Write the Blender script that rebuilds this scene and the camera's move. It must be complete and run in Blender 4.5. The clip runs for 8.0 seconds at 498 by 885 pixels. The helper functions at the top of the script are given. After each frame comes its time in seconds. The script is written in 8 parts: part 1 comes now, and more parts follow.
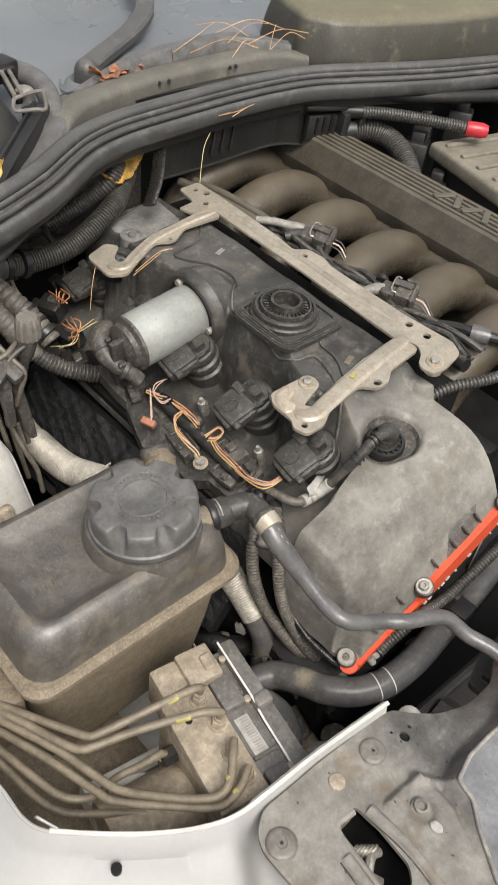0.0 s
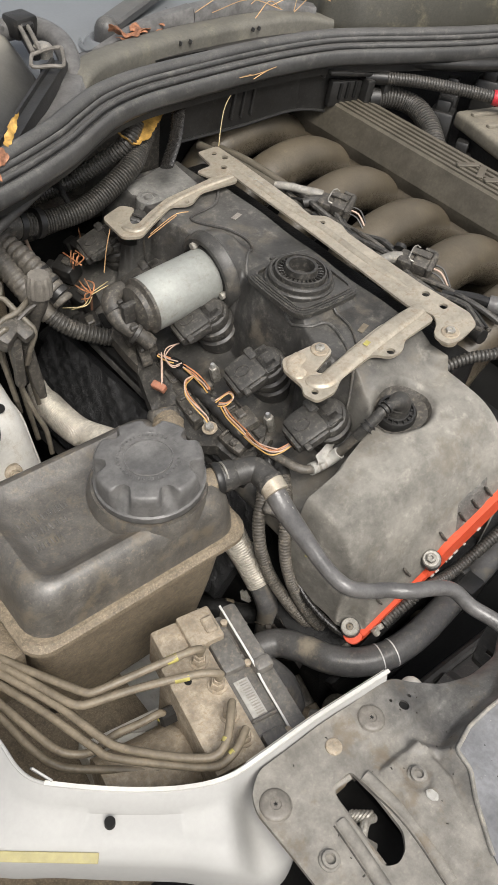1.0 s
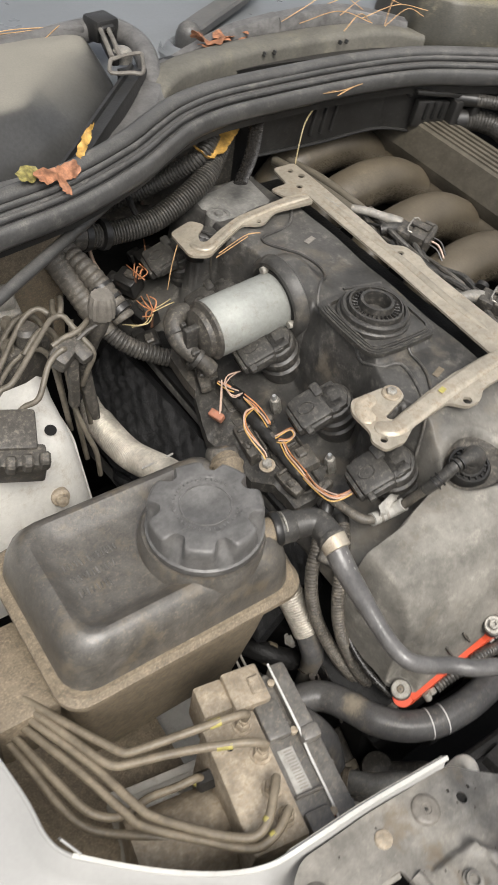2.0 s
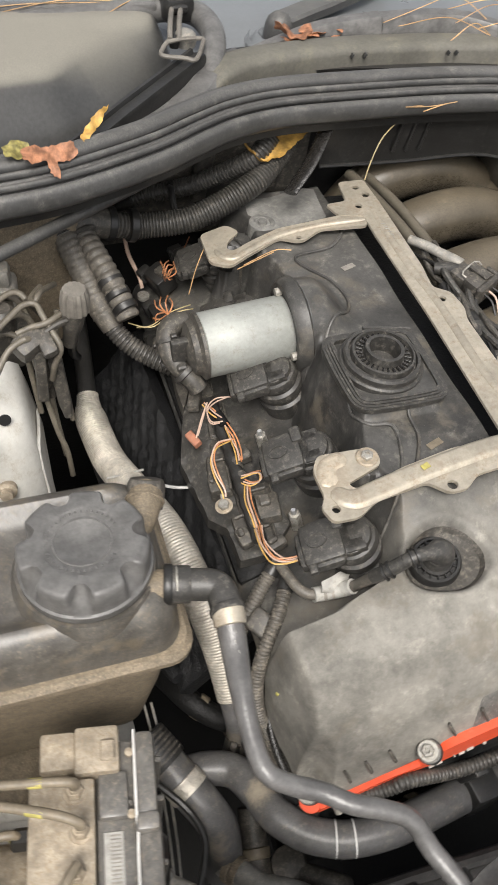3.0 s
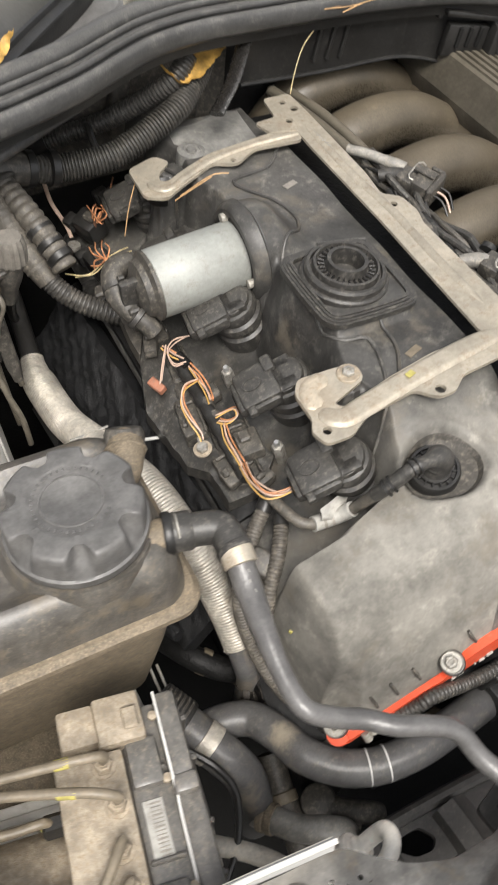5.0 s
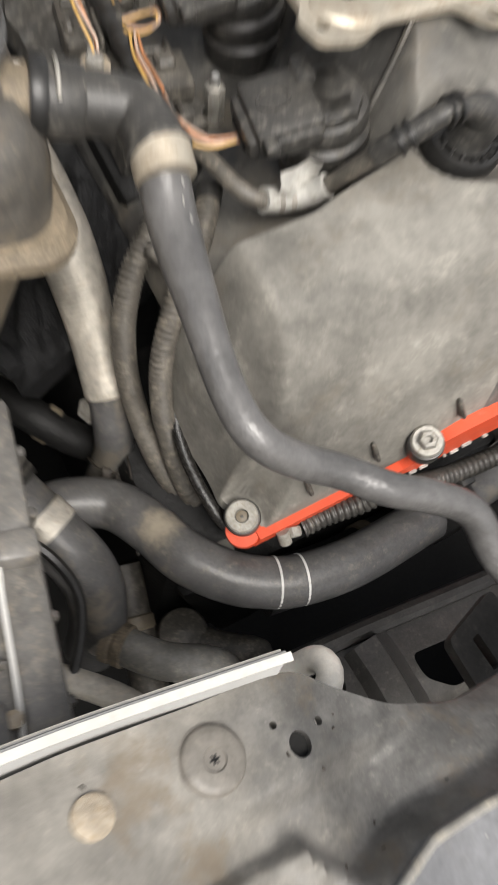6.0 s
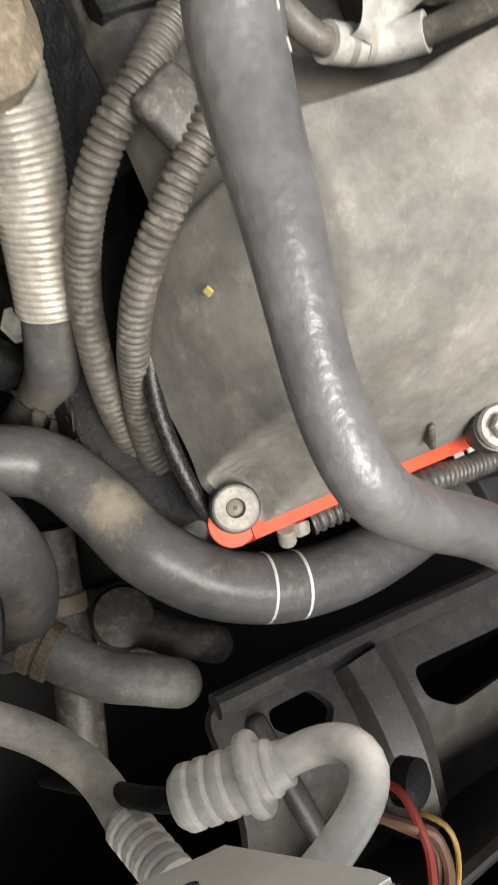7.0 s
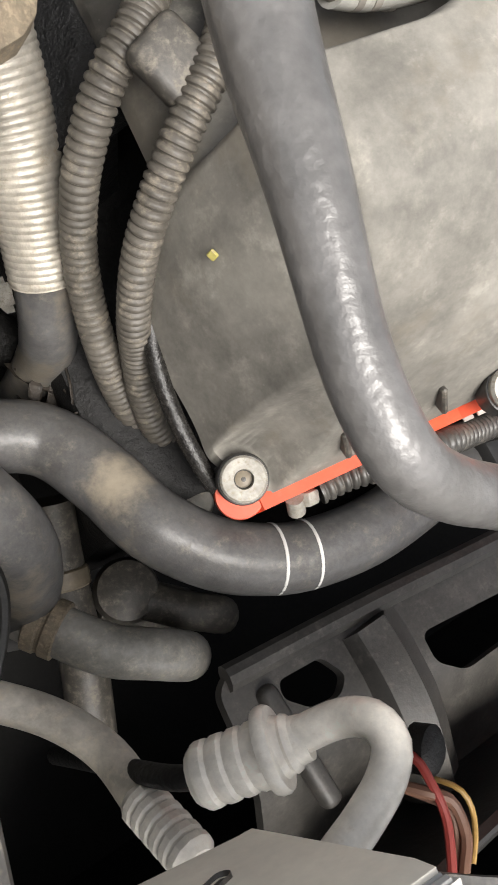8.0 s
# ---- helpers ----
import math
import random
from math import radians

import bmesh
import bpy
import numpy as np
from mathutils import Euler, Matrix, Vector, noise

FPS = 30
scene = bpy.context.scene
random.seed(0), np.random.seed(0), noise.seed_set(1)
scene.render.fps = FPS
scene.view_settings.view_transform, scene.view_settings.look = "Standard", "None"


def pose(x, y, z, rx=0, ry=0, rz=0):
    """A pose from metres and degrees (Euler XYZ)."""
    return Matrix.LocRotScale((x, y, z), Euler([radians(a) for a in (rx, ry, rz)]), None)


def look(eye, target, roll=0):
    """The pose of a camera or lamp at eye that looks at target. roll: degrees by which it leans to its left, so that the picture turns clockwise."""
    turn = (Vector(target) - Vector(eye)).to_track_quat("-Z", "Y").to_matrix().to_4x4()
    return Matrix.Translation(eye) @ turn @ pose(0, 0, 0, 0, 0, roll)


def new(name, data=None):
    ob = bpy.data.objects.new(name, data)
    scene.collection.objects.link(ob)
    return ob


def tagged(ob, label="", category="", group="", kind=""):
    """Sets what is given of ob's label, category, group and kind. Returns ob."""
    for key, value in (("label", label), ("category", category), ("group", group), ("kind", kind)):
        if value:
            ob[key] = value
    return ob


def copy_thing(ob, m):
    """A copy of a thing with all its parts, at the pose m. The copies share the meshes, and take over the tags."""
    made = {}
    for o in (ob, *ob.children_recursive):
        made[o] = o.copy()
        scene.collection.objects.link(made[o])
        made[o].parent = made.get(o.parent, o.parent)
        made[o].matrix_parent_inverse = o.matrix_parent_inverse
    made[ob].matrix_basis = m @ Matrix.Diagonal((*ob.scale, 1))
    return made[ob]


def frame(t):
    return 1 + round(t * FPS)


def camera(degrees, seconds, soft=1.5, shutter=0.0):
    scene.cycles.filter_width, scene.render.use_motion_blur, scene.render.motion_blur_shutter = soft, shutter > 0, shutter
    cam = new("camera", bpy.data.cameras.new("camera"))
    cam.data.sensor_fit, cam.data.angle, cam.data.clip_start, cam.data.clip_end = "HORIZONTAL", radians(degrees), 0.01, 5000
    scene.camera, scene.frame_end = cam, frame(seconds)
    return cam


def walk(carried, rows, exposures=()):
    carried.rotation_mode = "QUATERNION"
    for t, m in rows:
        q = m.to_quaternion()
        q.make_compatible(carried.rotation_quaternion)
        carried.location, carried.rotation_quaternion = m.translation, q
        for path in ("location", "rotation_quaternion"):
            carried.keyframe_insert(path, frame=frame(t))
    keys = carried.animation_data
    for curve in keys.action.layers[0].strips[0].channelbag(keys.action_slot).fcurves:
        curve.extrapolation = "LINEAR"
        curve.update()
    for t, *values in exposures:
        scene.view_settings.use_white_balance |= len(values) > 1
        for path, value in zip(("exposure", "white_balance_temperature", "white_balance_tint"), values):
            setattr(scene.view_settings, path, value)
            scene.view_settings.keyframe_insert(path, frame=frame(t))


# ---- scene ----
cam = camera(34.39, 8.0, shutter=0.5)
ROWS = [
    (0.0, -0.5242, -0.4548, 1.3704, 45.42, -6.02, -41.88),
    (0.5, -0.5187, -0.4689, 1.3641, 44.27, -6.01, -40.38),
    (1.0, -0.5193, -0.4650, 1.3574, 43.73, -6.25, -39.76),
    (1.5, -0.5153, -0.4364, 1.3541, 43.27, -6.95, -38.24),
    (1.8, -0.5146, -0.4127, 1.3550, 43.06, -7.17, -36.53),
    (2.0, -0.5002, -0.4060, 1.3526, 42.82, -7.35, -34.73),
    (2.2, -0.4713, -0.4048, 1.3540, 42.45, -7.14, -32.28),
    (3.3, -0.2716, -0.4299, 1.3366, 40.27, -5.64, -14.19),
    (3.5, -0.2597, -0.4431, 1.3372, 40.28, -4.63, -13.02),
    (4.0, -0.2222, -0.4696, 1.3212, 39.89, -4.03, -14.46),
    (4.2, -0.2238, -0.4775, 1.3132, 40.03, -3.77, -16.19),
    (5.3, -0.3890, -0.3773, 1.2695, 37.98, -10.20, -31.24),
    (5.4, -0.3999, -0.3858, 1.2237, 37.17, -12.62, -31.07),
    (5.5, -0.4051, -0.3903, 1.1984, 34.98, -14.62, -30.44),
    (5.7, -0.3829, -0.3851, 1.1403, 33.02, -17.03, -29.86),
    (6.0, -0.3233, -0.3618, 1.0438, 30.97, -20.06, -28.08),
    (6.2, -0.3076, -0.3482, 0.9905, 28.89, -22.55, -25.60),
    (6.3, -0.3061, -0.3385, 0.9728, 27.86, -23.59, -24.90),
    (6.5, -0.2990, -0.3074, 0.9615, 25.12, -25.49, -24.00),
    (7.0, -0.2839, -0.2826, 0.9417, 22.13, -28.34, -26.69),
    (7.5, -0.2821, -0.2809, 0.9350, 20.79, -28.91, -28.04),
    (8.0, -0.2835, -0.2766, 0.9319, 20.41, -28.58, -28.62),
]
walk(cam, [(t, pose(*p)) for t, *p in ROWS], [(0.0, 0.35), (2.2, 0.38), (4.2, 0.57), (5.5, 0.55), (6.0, 0.44), (6.5, 0.74), (7.0, 0.84), (8.0, 0.92)])

# ---- light: overcast daylight from the open sky over the bay ----
world = bpy.data.worlds.new("sky")
scene.world = world
world.use_nodes = True
wn = world.node_tree
sky = wn.nodes.new("ShaderNodeTexSky")
sky.sky_type, sky.sun_disc = "NISHITA", False
sky.sun_elevation, sky.sun_rotation = radians(57), radians(203)
sky.air_density, sky.dust_density, sky.ozone_density = 1.0, 6.0, 1.0
wn.nodes["Background"].inputs["Strength"].default_value = 0.135
pale_sky = wn.nodes.new("ShaderNodeHueSaturation")
pale_sky.inputs["Saturation"].default_value = 0.35
wn.links.new(sky.outputs["Color"], pale_sky.inputs["Color"])
wn.links.new(pale_sky.outputs["Color"], wn.nodes["Background"].inputs["Color"])
sun = new("sun", bpy.data.lights.new("sun", "SUN"))
sun.data.energy, sun.data.angle, sun.data.color = 2.0, radians(30), (1.0, 0.96, 0.9)
sun.matrix_basis = look((-0.50, -1.15, 2.7), (0, 0, 0.8))


# ---- geometry helpers ----
def S(a, b, t):
    k = min(1.0, max(0.0, (t - a) / (b - a)))
    return k * k * (3 - 2 * k)


def xf(geo, m):
    return [tuple(m @ Vector(v)) for v in geo[0]], geo[1]


def join(*geos):
    vs, fs = [], []
    for v, f in geos:
        n = len(vs)
        vs += list(v)
        fs += [tuple(i + n for i in q) for q in f]
    return vs, fs


def from_bm(bm):
    bm.verts.index_update()
    geo = [tuple(v.co) for v in bm.verts], [tuple(v.index for v in f.verts) for f in bm.faces]
    bm.free()
    return geo


def rbox(sx, sy, sz, bev=0.002, seg=2, m=None, taper=0.0):
    """A box with rounded edges, its middle at the origin; taper narrows the bottom."""
    bm = bmesh.new()
    bmesh.ops.create_cube(bm, size=1)
    for v in bm.verts:
        k = 1 - taper if v.co.z < 0 else 1
        v.co = (v.co.x * sx * k, v.co.y * sy * k, v.co.z * sz)
    if bev:
        bmesh.ops.bevel(bm, geom=bm.edges[:], offset=bev, segments=seg, profile=0.5, affect="EDGES")
    geo = from_bm(bm)
    return xf(geo, m) if m else geo


def lathe(profile, n=24, m=None, lobes=None):
    """A turned form from (radius, height) pairs, round the z axis."""
    vs, fs = [], []
    for r, z in profile:
        for i in range(n):
            a = 2 * math.pi * i / n
            k = lobes(a, r, z) if lobes else 1.0
            vs.append((r * k * math.cos(a), r * k * math.sin(a), z))
    for j in range(len(profile) - 1):
        for i in range(n):
            fs.append((j * n + i, j * n + (i + 1) % n, (j + 1) * n + (i + 1) % n, (j + 1) * n + i))
    for j, (r, z) in ((0, profile[0]), (len(profile) - 1, profile[-1])):
        if r > 1e-6:
            ring = tuple(j * n + i for i in range(n))
            fs.append(ring[::-1] if j == 0 else ring)
    return xf((vs, fs), m) if m else (vs, fs)


def smooth_path(pts, step):
    """Points at even steps along a smooth curve through pts."""
    p = [Vector(q) for q in pts]
    if len(p) == 2:
        n = max(2, int((p[1] - p[0]).length / step))
        return [p[0].lerp(p[1], i / n) for i in range(n + 1)]
    p = [p[0] * 2 - p[1]] + p + [p[-1] * 2 - p[-2]]
    fine = []
    for i in range(1, len(p) - 2):
        a, b, c, d = p[i - 1:i + 3]
        for k in range(24):
            t = k / 24
            fine.append(0.5 * (2 * b + (c - a) * t + (2 * a - 5 * b + 4 * c - d) * t * t + (3 * b - a - 3 * c + d) * t ** 3))
    fine.append(p[-2])
    s = [0.0]
    for a, b in zip(fine, fine[1:]):
        s.append(s[-1] + (b - a).length)
    n = max(2, int(s[-1] / step))
    out, k = [], 0
    for i in range(n + 1):
        want = s[-1] * i / n
        while k < len(fine) - 2 and s[k + 1] < want:
            k += 1
        out.append(fine[k].lerp(fine[k + 1], (want - s[k]) / max(1e-9, s[k + 1] - s[k])))
    return out


def frames_along(path, up=None):
    out, nrm = [], None
    for i, q in enumerate(path):
        t = (path[min(i + 1, len(path) - 1)] - path[max(i - 1, 0)]).normalized()
        if up is not None:
            side = t.cross(Vector(up)).normalized()
            nrm = side.cross(t)
        elif nrm is None:
            nrm = t.orthogonal().normalized()
            side = t.cross(nrm)
        else:
            nrm = (nrm - t * nrm.dot(t)).normalized()
            side = t.cross(nrm)
        out.append((q, t, nrm, side if up is None else t.cross(nrm)))
    return out


def tube(pts, r, n=14, step=0.004, pitch=0.0, depth=0.0, flat=1.0):
    """A round hose, cable or rod along pts; r: a radius or a function of the length gone, 0 to 1. pitch and depth make ribs."""
    if pitch:
        step = pitch / 6
    path = smooth_path(pts, step)
    vs, fs = [], []
    last = len(path) - 1
    for i, (q, t, a, b) in enumerate(frames_along(path)):
        rad = r(i / last) if callable(r) else r
        if pitch:
            rad -= depth * (0.0, 0.0, 0.10, 0.9, 1.0, 0.35)[i % 6]
        for k in range(n):
            w = 2 * math.pi * k / n
            vs.append(tuple(q + a * (rad * math.cos(w)) + b * (rad * flat * math.sin(w))))
    for i in range(last):
        for k in range(n):
            fs.append((i * n + k, i * n + (k + 1) % n, (i + 1) * n + (k + 1) % n, (i + 1) * n + k))
    fs.append(tuple(range(n))[::-1])
    fs.append(tuple(last * n + k for k in range(n)))
    return vs, fs


def sweep(pts, profile, step=0.01, up=(0, 0, 1), grow=None):
    """A closed profile of (side, up) pairs carried along pts; grow: its size from start to end, 0 to 1."""
    path = smooth_path(pts, step)
    vs, fs, n = [], [], len(profile)
    for i, (q, t, a, b) in enumerate(frames_along(path, up)):
        k = grow(i / (len(path) - 1)) if grow else 1.0
        vs += [tuple(q + b * (x * k) + a * (y * (k if y > 0 else 1.0) - 0.012 * (1 - k))) for x, y in profile]
    for i in range(len(path) - 1):
        for k in range(n):
            fs.append((i * n + k, i * n + (k + 1) % n, (i + 1) * n + (k + 1) % n, (i + 1) * n + k))
    fs.append(tuple(range(n))[::-1])
    fs.append(tuple((len(path) - 1) * n + k for k in range(n)))
    return vs, fs


def circle(x, y, r, n=14):
    return [(x + r * math.cos(2 * math.pi * i / n), y + r * math.sin(2 * math.pi * i / n)) for i in range(n)]


def rounded(pts, r=0.004, n=4):
    """The corners of a flat outline, rounded."""
    out, m = [], len(pts)
    for i in range(m):
        p, a, b = Vector(pts[i]), Vector(pts[i - 1]), Vector(pts[(i + 1) % m])
        k = min(r, (a - p).length * 0.45, (b - p).length * 0.45)
        s, e = p + (a - p).normalized() * k, p + (b - p).normalized() * k
        for j in range(n + 1):
            t = j / n
            out.append(tuple(s * (1 - t) ** 2 + p * (2 * t * (1 - t)) + e * t * t))
    return out


def plate(outline, holes=(), thick=0.002, lift=None, cuts=0):
    """A flat sheet with holes, from outlines in x and y; lift(x, y) gives the height of its top."""
    bm = bmesh.new()
    edges = []
    for loop in (outline, *holes):
        vs = [bm.verts.new((x, y, 0)) for x, y in loop]
        edges += [bm.edges.new((vs[i], vs[(i + 1) % len(vs)])) for i in range(len(vs))]
    bmesh.ops.triangle_fill(bm, use_beauty=True, use_dissolve=False, edges=edges)
    if cuts:
        xs = [v.co.x for v in bm.verts]
        ys = [v.co.y for v in bm.verts]
        for axis, lo, hi in ((0, min(xs), max(xs)), (1, min(ys), max(ys))):
            for i in range(1, cuts):
                co = [0, 0, 0]
                no = [0, 0, 0]
                co[axis], no[axis] = lo + (hi - lo) * i / cuts, 1
                bmesh.ops.bisect_plane(bm, geom=bm.verts[:] + bm.edges[:] + bm.faces[:], plane_co=co, plane_no=no)
    bmesh.ops.recalc_face_normals(bm, faces=bm.faces[:])
    if bm.faces and sum(f.normal.z for f in bm.faces) < 0:
        bmesh.ops.reverse_faces(bm, faces=bm.faces[:])
    top = bm.faces[:]
    low = bmesh.ops.extrude_face_region(bm, geom=top, use_keep_orig=True)
    for v in [g for g in low["geom"] if isinstance(g, bmesh.types.BMVert)]:
        v.co.z -= thick
    bmesh.ops.reverse_faces(bm, faces=[g for g in low["geom"] if isinstance(g, bmesh.types.BMFace)])
    bmesh.ops.recalc_face_normals(bm, faces=bm.faces[:])
    if lift:
        for v in bm.verts:
            v.co.z += lift(v.co.x, v.co.y)
    return from_bm(bm)


def grid(xs, ys, fun, skirt=None):
    """A sheet of heights; skirt: the height to which its rim goes down."""
    vs = [(x, y, fun(x, y)) for y in ys for x in xs]
    nx, ny = len(xs), len(ys)
    fs = [(j * nx + i, j * nx + i + 1, (j + 1) * nx + i + 1, (j + 1) * nx + i) for j in range(ny - 1) for i in range(nx - 1)]
    if skirt is not None:
        rim = [i for i in range(nx)] + [j * nx + nx - 1 for j in range(1, ny)] + [(ny - 1) * nx + i for i in range(nx - 2, -1, -1)] + [j * nx for j in range(ny - 2, 0, -1)]
        n = len(vs)
        vs += [(vs[i][0], vs[i][1], skirt) for i in rim]
        m = len(rim)
        fs += [(rim[k], n + k, n + (k + 1) % m, rim[(k + 1) % m]) for k in range(m)]
        fs.append(tuple(n + k for k in range(m))[::-1])
    return vs, fs


def upright_sheet(a, b, za, zb, thick=0.004):
    """A standing sheet from a to b; za, zb: its foot and head at either end."""
    d = (Vector(b) - Vector(a)).normalized()
    o = Vector((-d.y, d.x)) * thick
    vs = [(a[0], a[1], za[0]), (b[0], b[1], zb[0]), (b[0], b[1], zb[1]), (a[0], a[1], za[1])]
    vs += [(x + o.x, y + o.y, z) for x, y, z in vs]
    return vs, [(0, 1, 2, 3), (7, 6, 5, 4), (0, 4, 5, 1), (1, 5, 6, 2), (2, 6, 7, 3), (3, 7, 4, 0)]


def line(a, b, n):
    return [a + (b - a) * i / (n - 1) for i in range(n)]


def mesh_of(name, geo, material, smooth=35):
    me = bpy.data.meshes.new(name)
    me.from_pydata(geo[0], [], geo[1])
    me.update()
    if smooth:
        me.polygons.foreach_set("use_smooth", [True] * len(me.polygons))
        me.set_sharp_from_angle(angle=radians(smooth))
    me.materials.append(material)
    return me


def place_of(ob):
    m = ob.matrix_basis.copy()
    while ob.parent:
        ob = ob.parent
        m = ob.matrix_basis @ m
    return m


def thing(name, at, label, category, group="", kind=""):
    ob = new(name)
    ob.empty_display_size = 0.02
    ob.matrix_basis = at if isinstance(at, Matrix) else Matrix.Translation(at)
    return tagged(ob, label, category, group, kind)


def part(name, geo, material, parent, label="", smooth=35, local=False):
    """One mesh under a thing or a part; geo is in the world's place, or in the thing's own if local."""
    if not local:
        geo = xf(geo, place_of(parent).inverted())
    ob = new(name, mesh_of(name, geo, material, smooth))
    ob.parent = parent
    return tagged(ob, label)


def solo(name, geo, material, label, category, group="", kind="", smooth=35):
    """A thing of one mesh, its origin at its lowest middle."""
    c = Vector((sum(v[0] for v in geo[0]) / len(geo[0]), sum(v[1] for v in geo[0]) / len(geo[0]), min(v[2] for v in geo[0])))
    ob = new(name, mesh_of(name, xf(geo, Matrix.Translation(-c)), material, smooth))
    ob.matrix_basis = Matrix.Translation(c)
    return tagged(ob, label, category, group, kind)


def aim(p, d):
    """A pose at p whose z axis points along d."""
    return Matrix.Translation(p) @ Vector(d).to_track_quat("Z", "Y").to_matrix().to_4x4()


# ---- materials ----
def material(name, base, rough=0.5, metal=0.0, dust=None, amount=0.35, big=18, fine=260, bump=0.15, spread=0.25, top=0.0, coat=0.0, spec=0.5, specks=0.0, toward=None, mottle=0.22, grit=0.45, hammer=0.0, stain=None, patch=None):
    """A worn surface: two scales of noise tint the base, a layer of dust lies over it, more on what faces up by top,
    where it can also stand for sky sheen; grit breaks the dust up finely, specks are bright grains, hammer dents the
    surface, stain is a colour with its amount and scale, patch a colour, a place and a radius.
    """
    m = bpy.data.materials.new(name)
    m.use_nodes = True
    nt = m.node_tree
    b = nt.nodes["Principled BSDF"]
    b.inputs["Metallic"].default_value = metal
    b.inputs["Specular IOR Level"].default_value = spec
    b.inputs["Coat Weight"].default_value = coat
    geo = nt.nodes.new("ShaderNodeNewGeometry")
    info = nt.nodes.new("ShaderNodeObjectInfo")
    shift = nt.nodes.new("ShaderNodeVectorMath")
    shift.operation = "ADD"
    nt.links.new(geo.outputs["Position"], shift.inputs[0])
    nt.links.new(info.outputs["Random"], shift.inputs[1])

    def noise_at(scale, detail, rough_=0.6):
        n = nt.nodes.new("ShaderNodeTexNoise")
        n.inputs["Scale"].default_value, n.inputs["Detail"].default_value, n.inputs["Roughness"].default_value = scale, detail, rough_
        nt.links.new(shift.outputs[0], n.inputs["Vector"])
        return n

    def ramp(src, a, b_, lo=0.0, hi=1.0):
        r = nt.nodes.new("ShaderNodeMapRange")
        r.inputs["From Min"].default_value, r.inputs["From Max"].default_value = a, b_
        r.inputs["To Min"].default_value, r.inputs["To Max"].default_value = lo, hi
        r.interpolation_type = "SMOOTHSTEP"
        nt.links.new(src, r.inputs["Value"])
        return r.outputs["Result"]

    def mix(kind, fac, a, b_):
        x = nt.nodes.new("ShaderNodeMix")
        x.data_type, x.blend_type = "RGBA", kind
        for sock, val in ((x.inputs[0], fac), (x.inputs[6], a), (x.inputs[7], b_)):
            if hasattr(val, "is_linked"):
                nt.links.new(val, sock)
            else:
                sock.default_value = val
        return x.outputs[2]

    n1, n2, n3 = noise_at(big, 5), noise_at(fine, 3), noise_at(big * 3.7, 6, 0.7)
    v1 = ramp(n1.outputs["Fac"], 0.3, 0.7, 1 - spread, 1 + spread)
    v2 = ramp(n2.outputs["Fac"], 0.25, 0.75, 1 - spread * 0.6, 1 + spread * 0.6)
    mul = nt.nodes.new("ShaderNodeMath")
    mul.operation = "MULTIPLY"
    nt.links.new(v1, mul.inputs[0])
    nt.links.new(v2, mul.inputs[1])
    col = mix("MULTIPLY", 1.0, (*base, 1), mul.outputs[0])
    rgh = None
    if dust:
        cover = nt.nodes.new("ShaderNodeMath")
        cover.operation = "MULTIPLY_ADD"
        sep = nt.nodes.new("ShaderNodeSeparateXYZ")
        nt.links.new(geo.outputs["Normal"], sep.inputs[0])
        nt.links.new(ramp(sep.outputs["Z"], 0.2 if top < 0.5 else 0.72, 1.0), cover.inputs[0])
        cover.inputs[1].default_value = top
        nt.links.new(ramp(n3.outputs["Fac"], 0.62 - amount * 0.35, 0.85 - amount * 0.35, amount * 0.25, min(1.0, amount * 1.5)), cover.inputs[2])
        cover.use_clamp = True
        if grit:
            grains = nt.nodes.new("ShaderNodeMath")
            grains.operation, grains.use_clamp = "MULTIPLY", True
            nt.links.new(cover.outputs[0], grains.inputs[0])
            nt.links.new(ramp(noise_at(640, 5, 0.75).outputs["Fac"], 0.36, 0.64, 1 - grit, 1 + grit), grains.inputs[1])
            cover = grains
        if toward:
            # dirt thickens along one axis from the first to the second place
            sep2 = nt.nodes.new("ShaderNodeSeparateXYZ")
            nt.links.new(geo.outputs["Position"], sep2.inputs[0])
            wob = nt.nodes.new("ShaderNodeMath")
            wob.operation = "MULTIPLY_ADD"
            nt.links.new(n1.outputs["Fac"], wob.inputs[0])
            wob.inputs[1].default_value = 0.09
            nt.links.new(sep2.outputs[toward[3]], wob.inputs[2])
            more = nt.nodes.new("ShaderNodeMath")
            more.use_clamp = True
            nt.links.new(cover.outputs[0], more.inputs[0])
            nt.links.new(ramp(wob.outputs[0], toward[0] + 0.045, toward[1] + 0.045, 0.0, toward[2]), more.inputs[1])
            cover = more
        col = mix("MIX", cover.outputs[0], col, (*dust, 1))
        r = nt.nodes.new("ShaderNodeMapRange")
        r.inputs["To Min"].default_value, r.inputs["To Max"].default_value = rough, max(rough, 0.85)
        nt.links.new(cover.outputs[0], r.inputs["Value"])
        rgh = r.outputs["Result"]
        if metal:
            k = nt.nodes.new("ShaderNodeMapRange")
            k.inputs["To Min"].default_value, k.inputs["To Max"].default_value = metal, metal * 0.2
            nt.links.new(cover.outputs[0], k.inputs["Value"])
            nt.links.new(k.outputs["Result"], b.inputs["Metallic"])
    n4 = noise_at(big * 0.55, 9, 0.72)
    col = mix("MULTIPLY", 1.0, col, ramp(n4.outputs["Fac"], 0.30, 0.70, 1 - mottle * 0.6, 1 + mottle * 0.6))
    if stain:
        blot = noise_at(stain[4], 7, 0.68)
        col = mix("MIX", ramp(blot.outputs["Fac"], 0.52, 0.66, 0.0, stain[3]), col, (*stain[:3], 1))
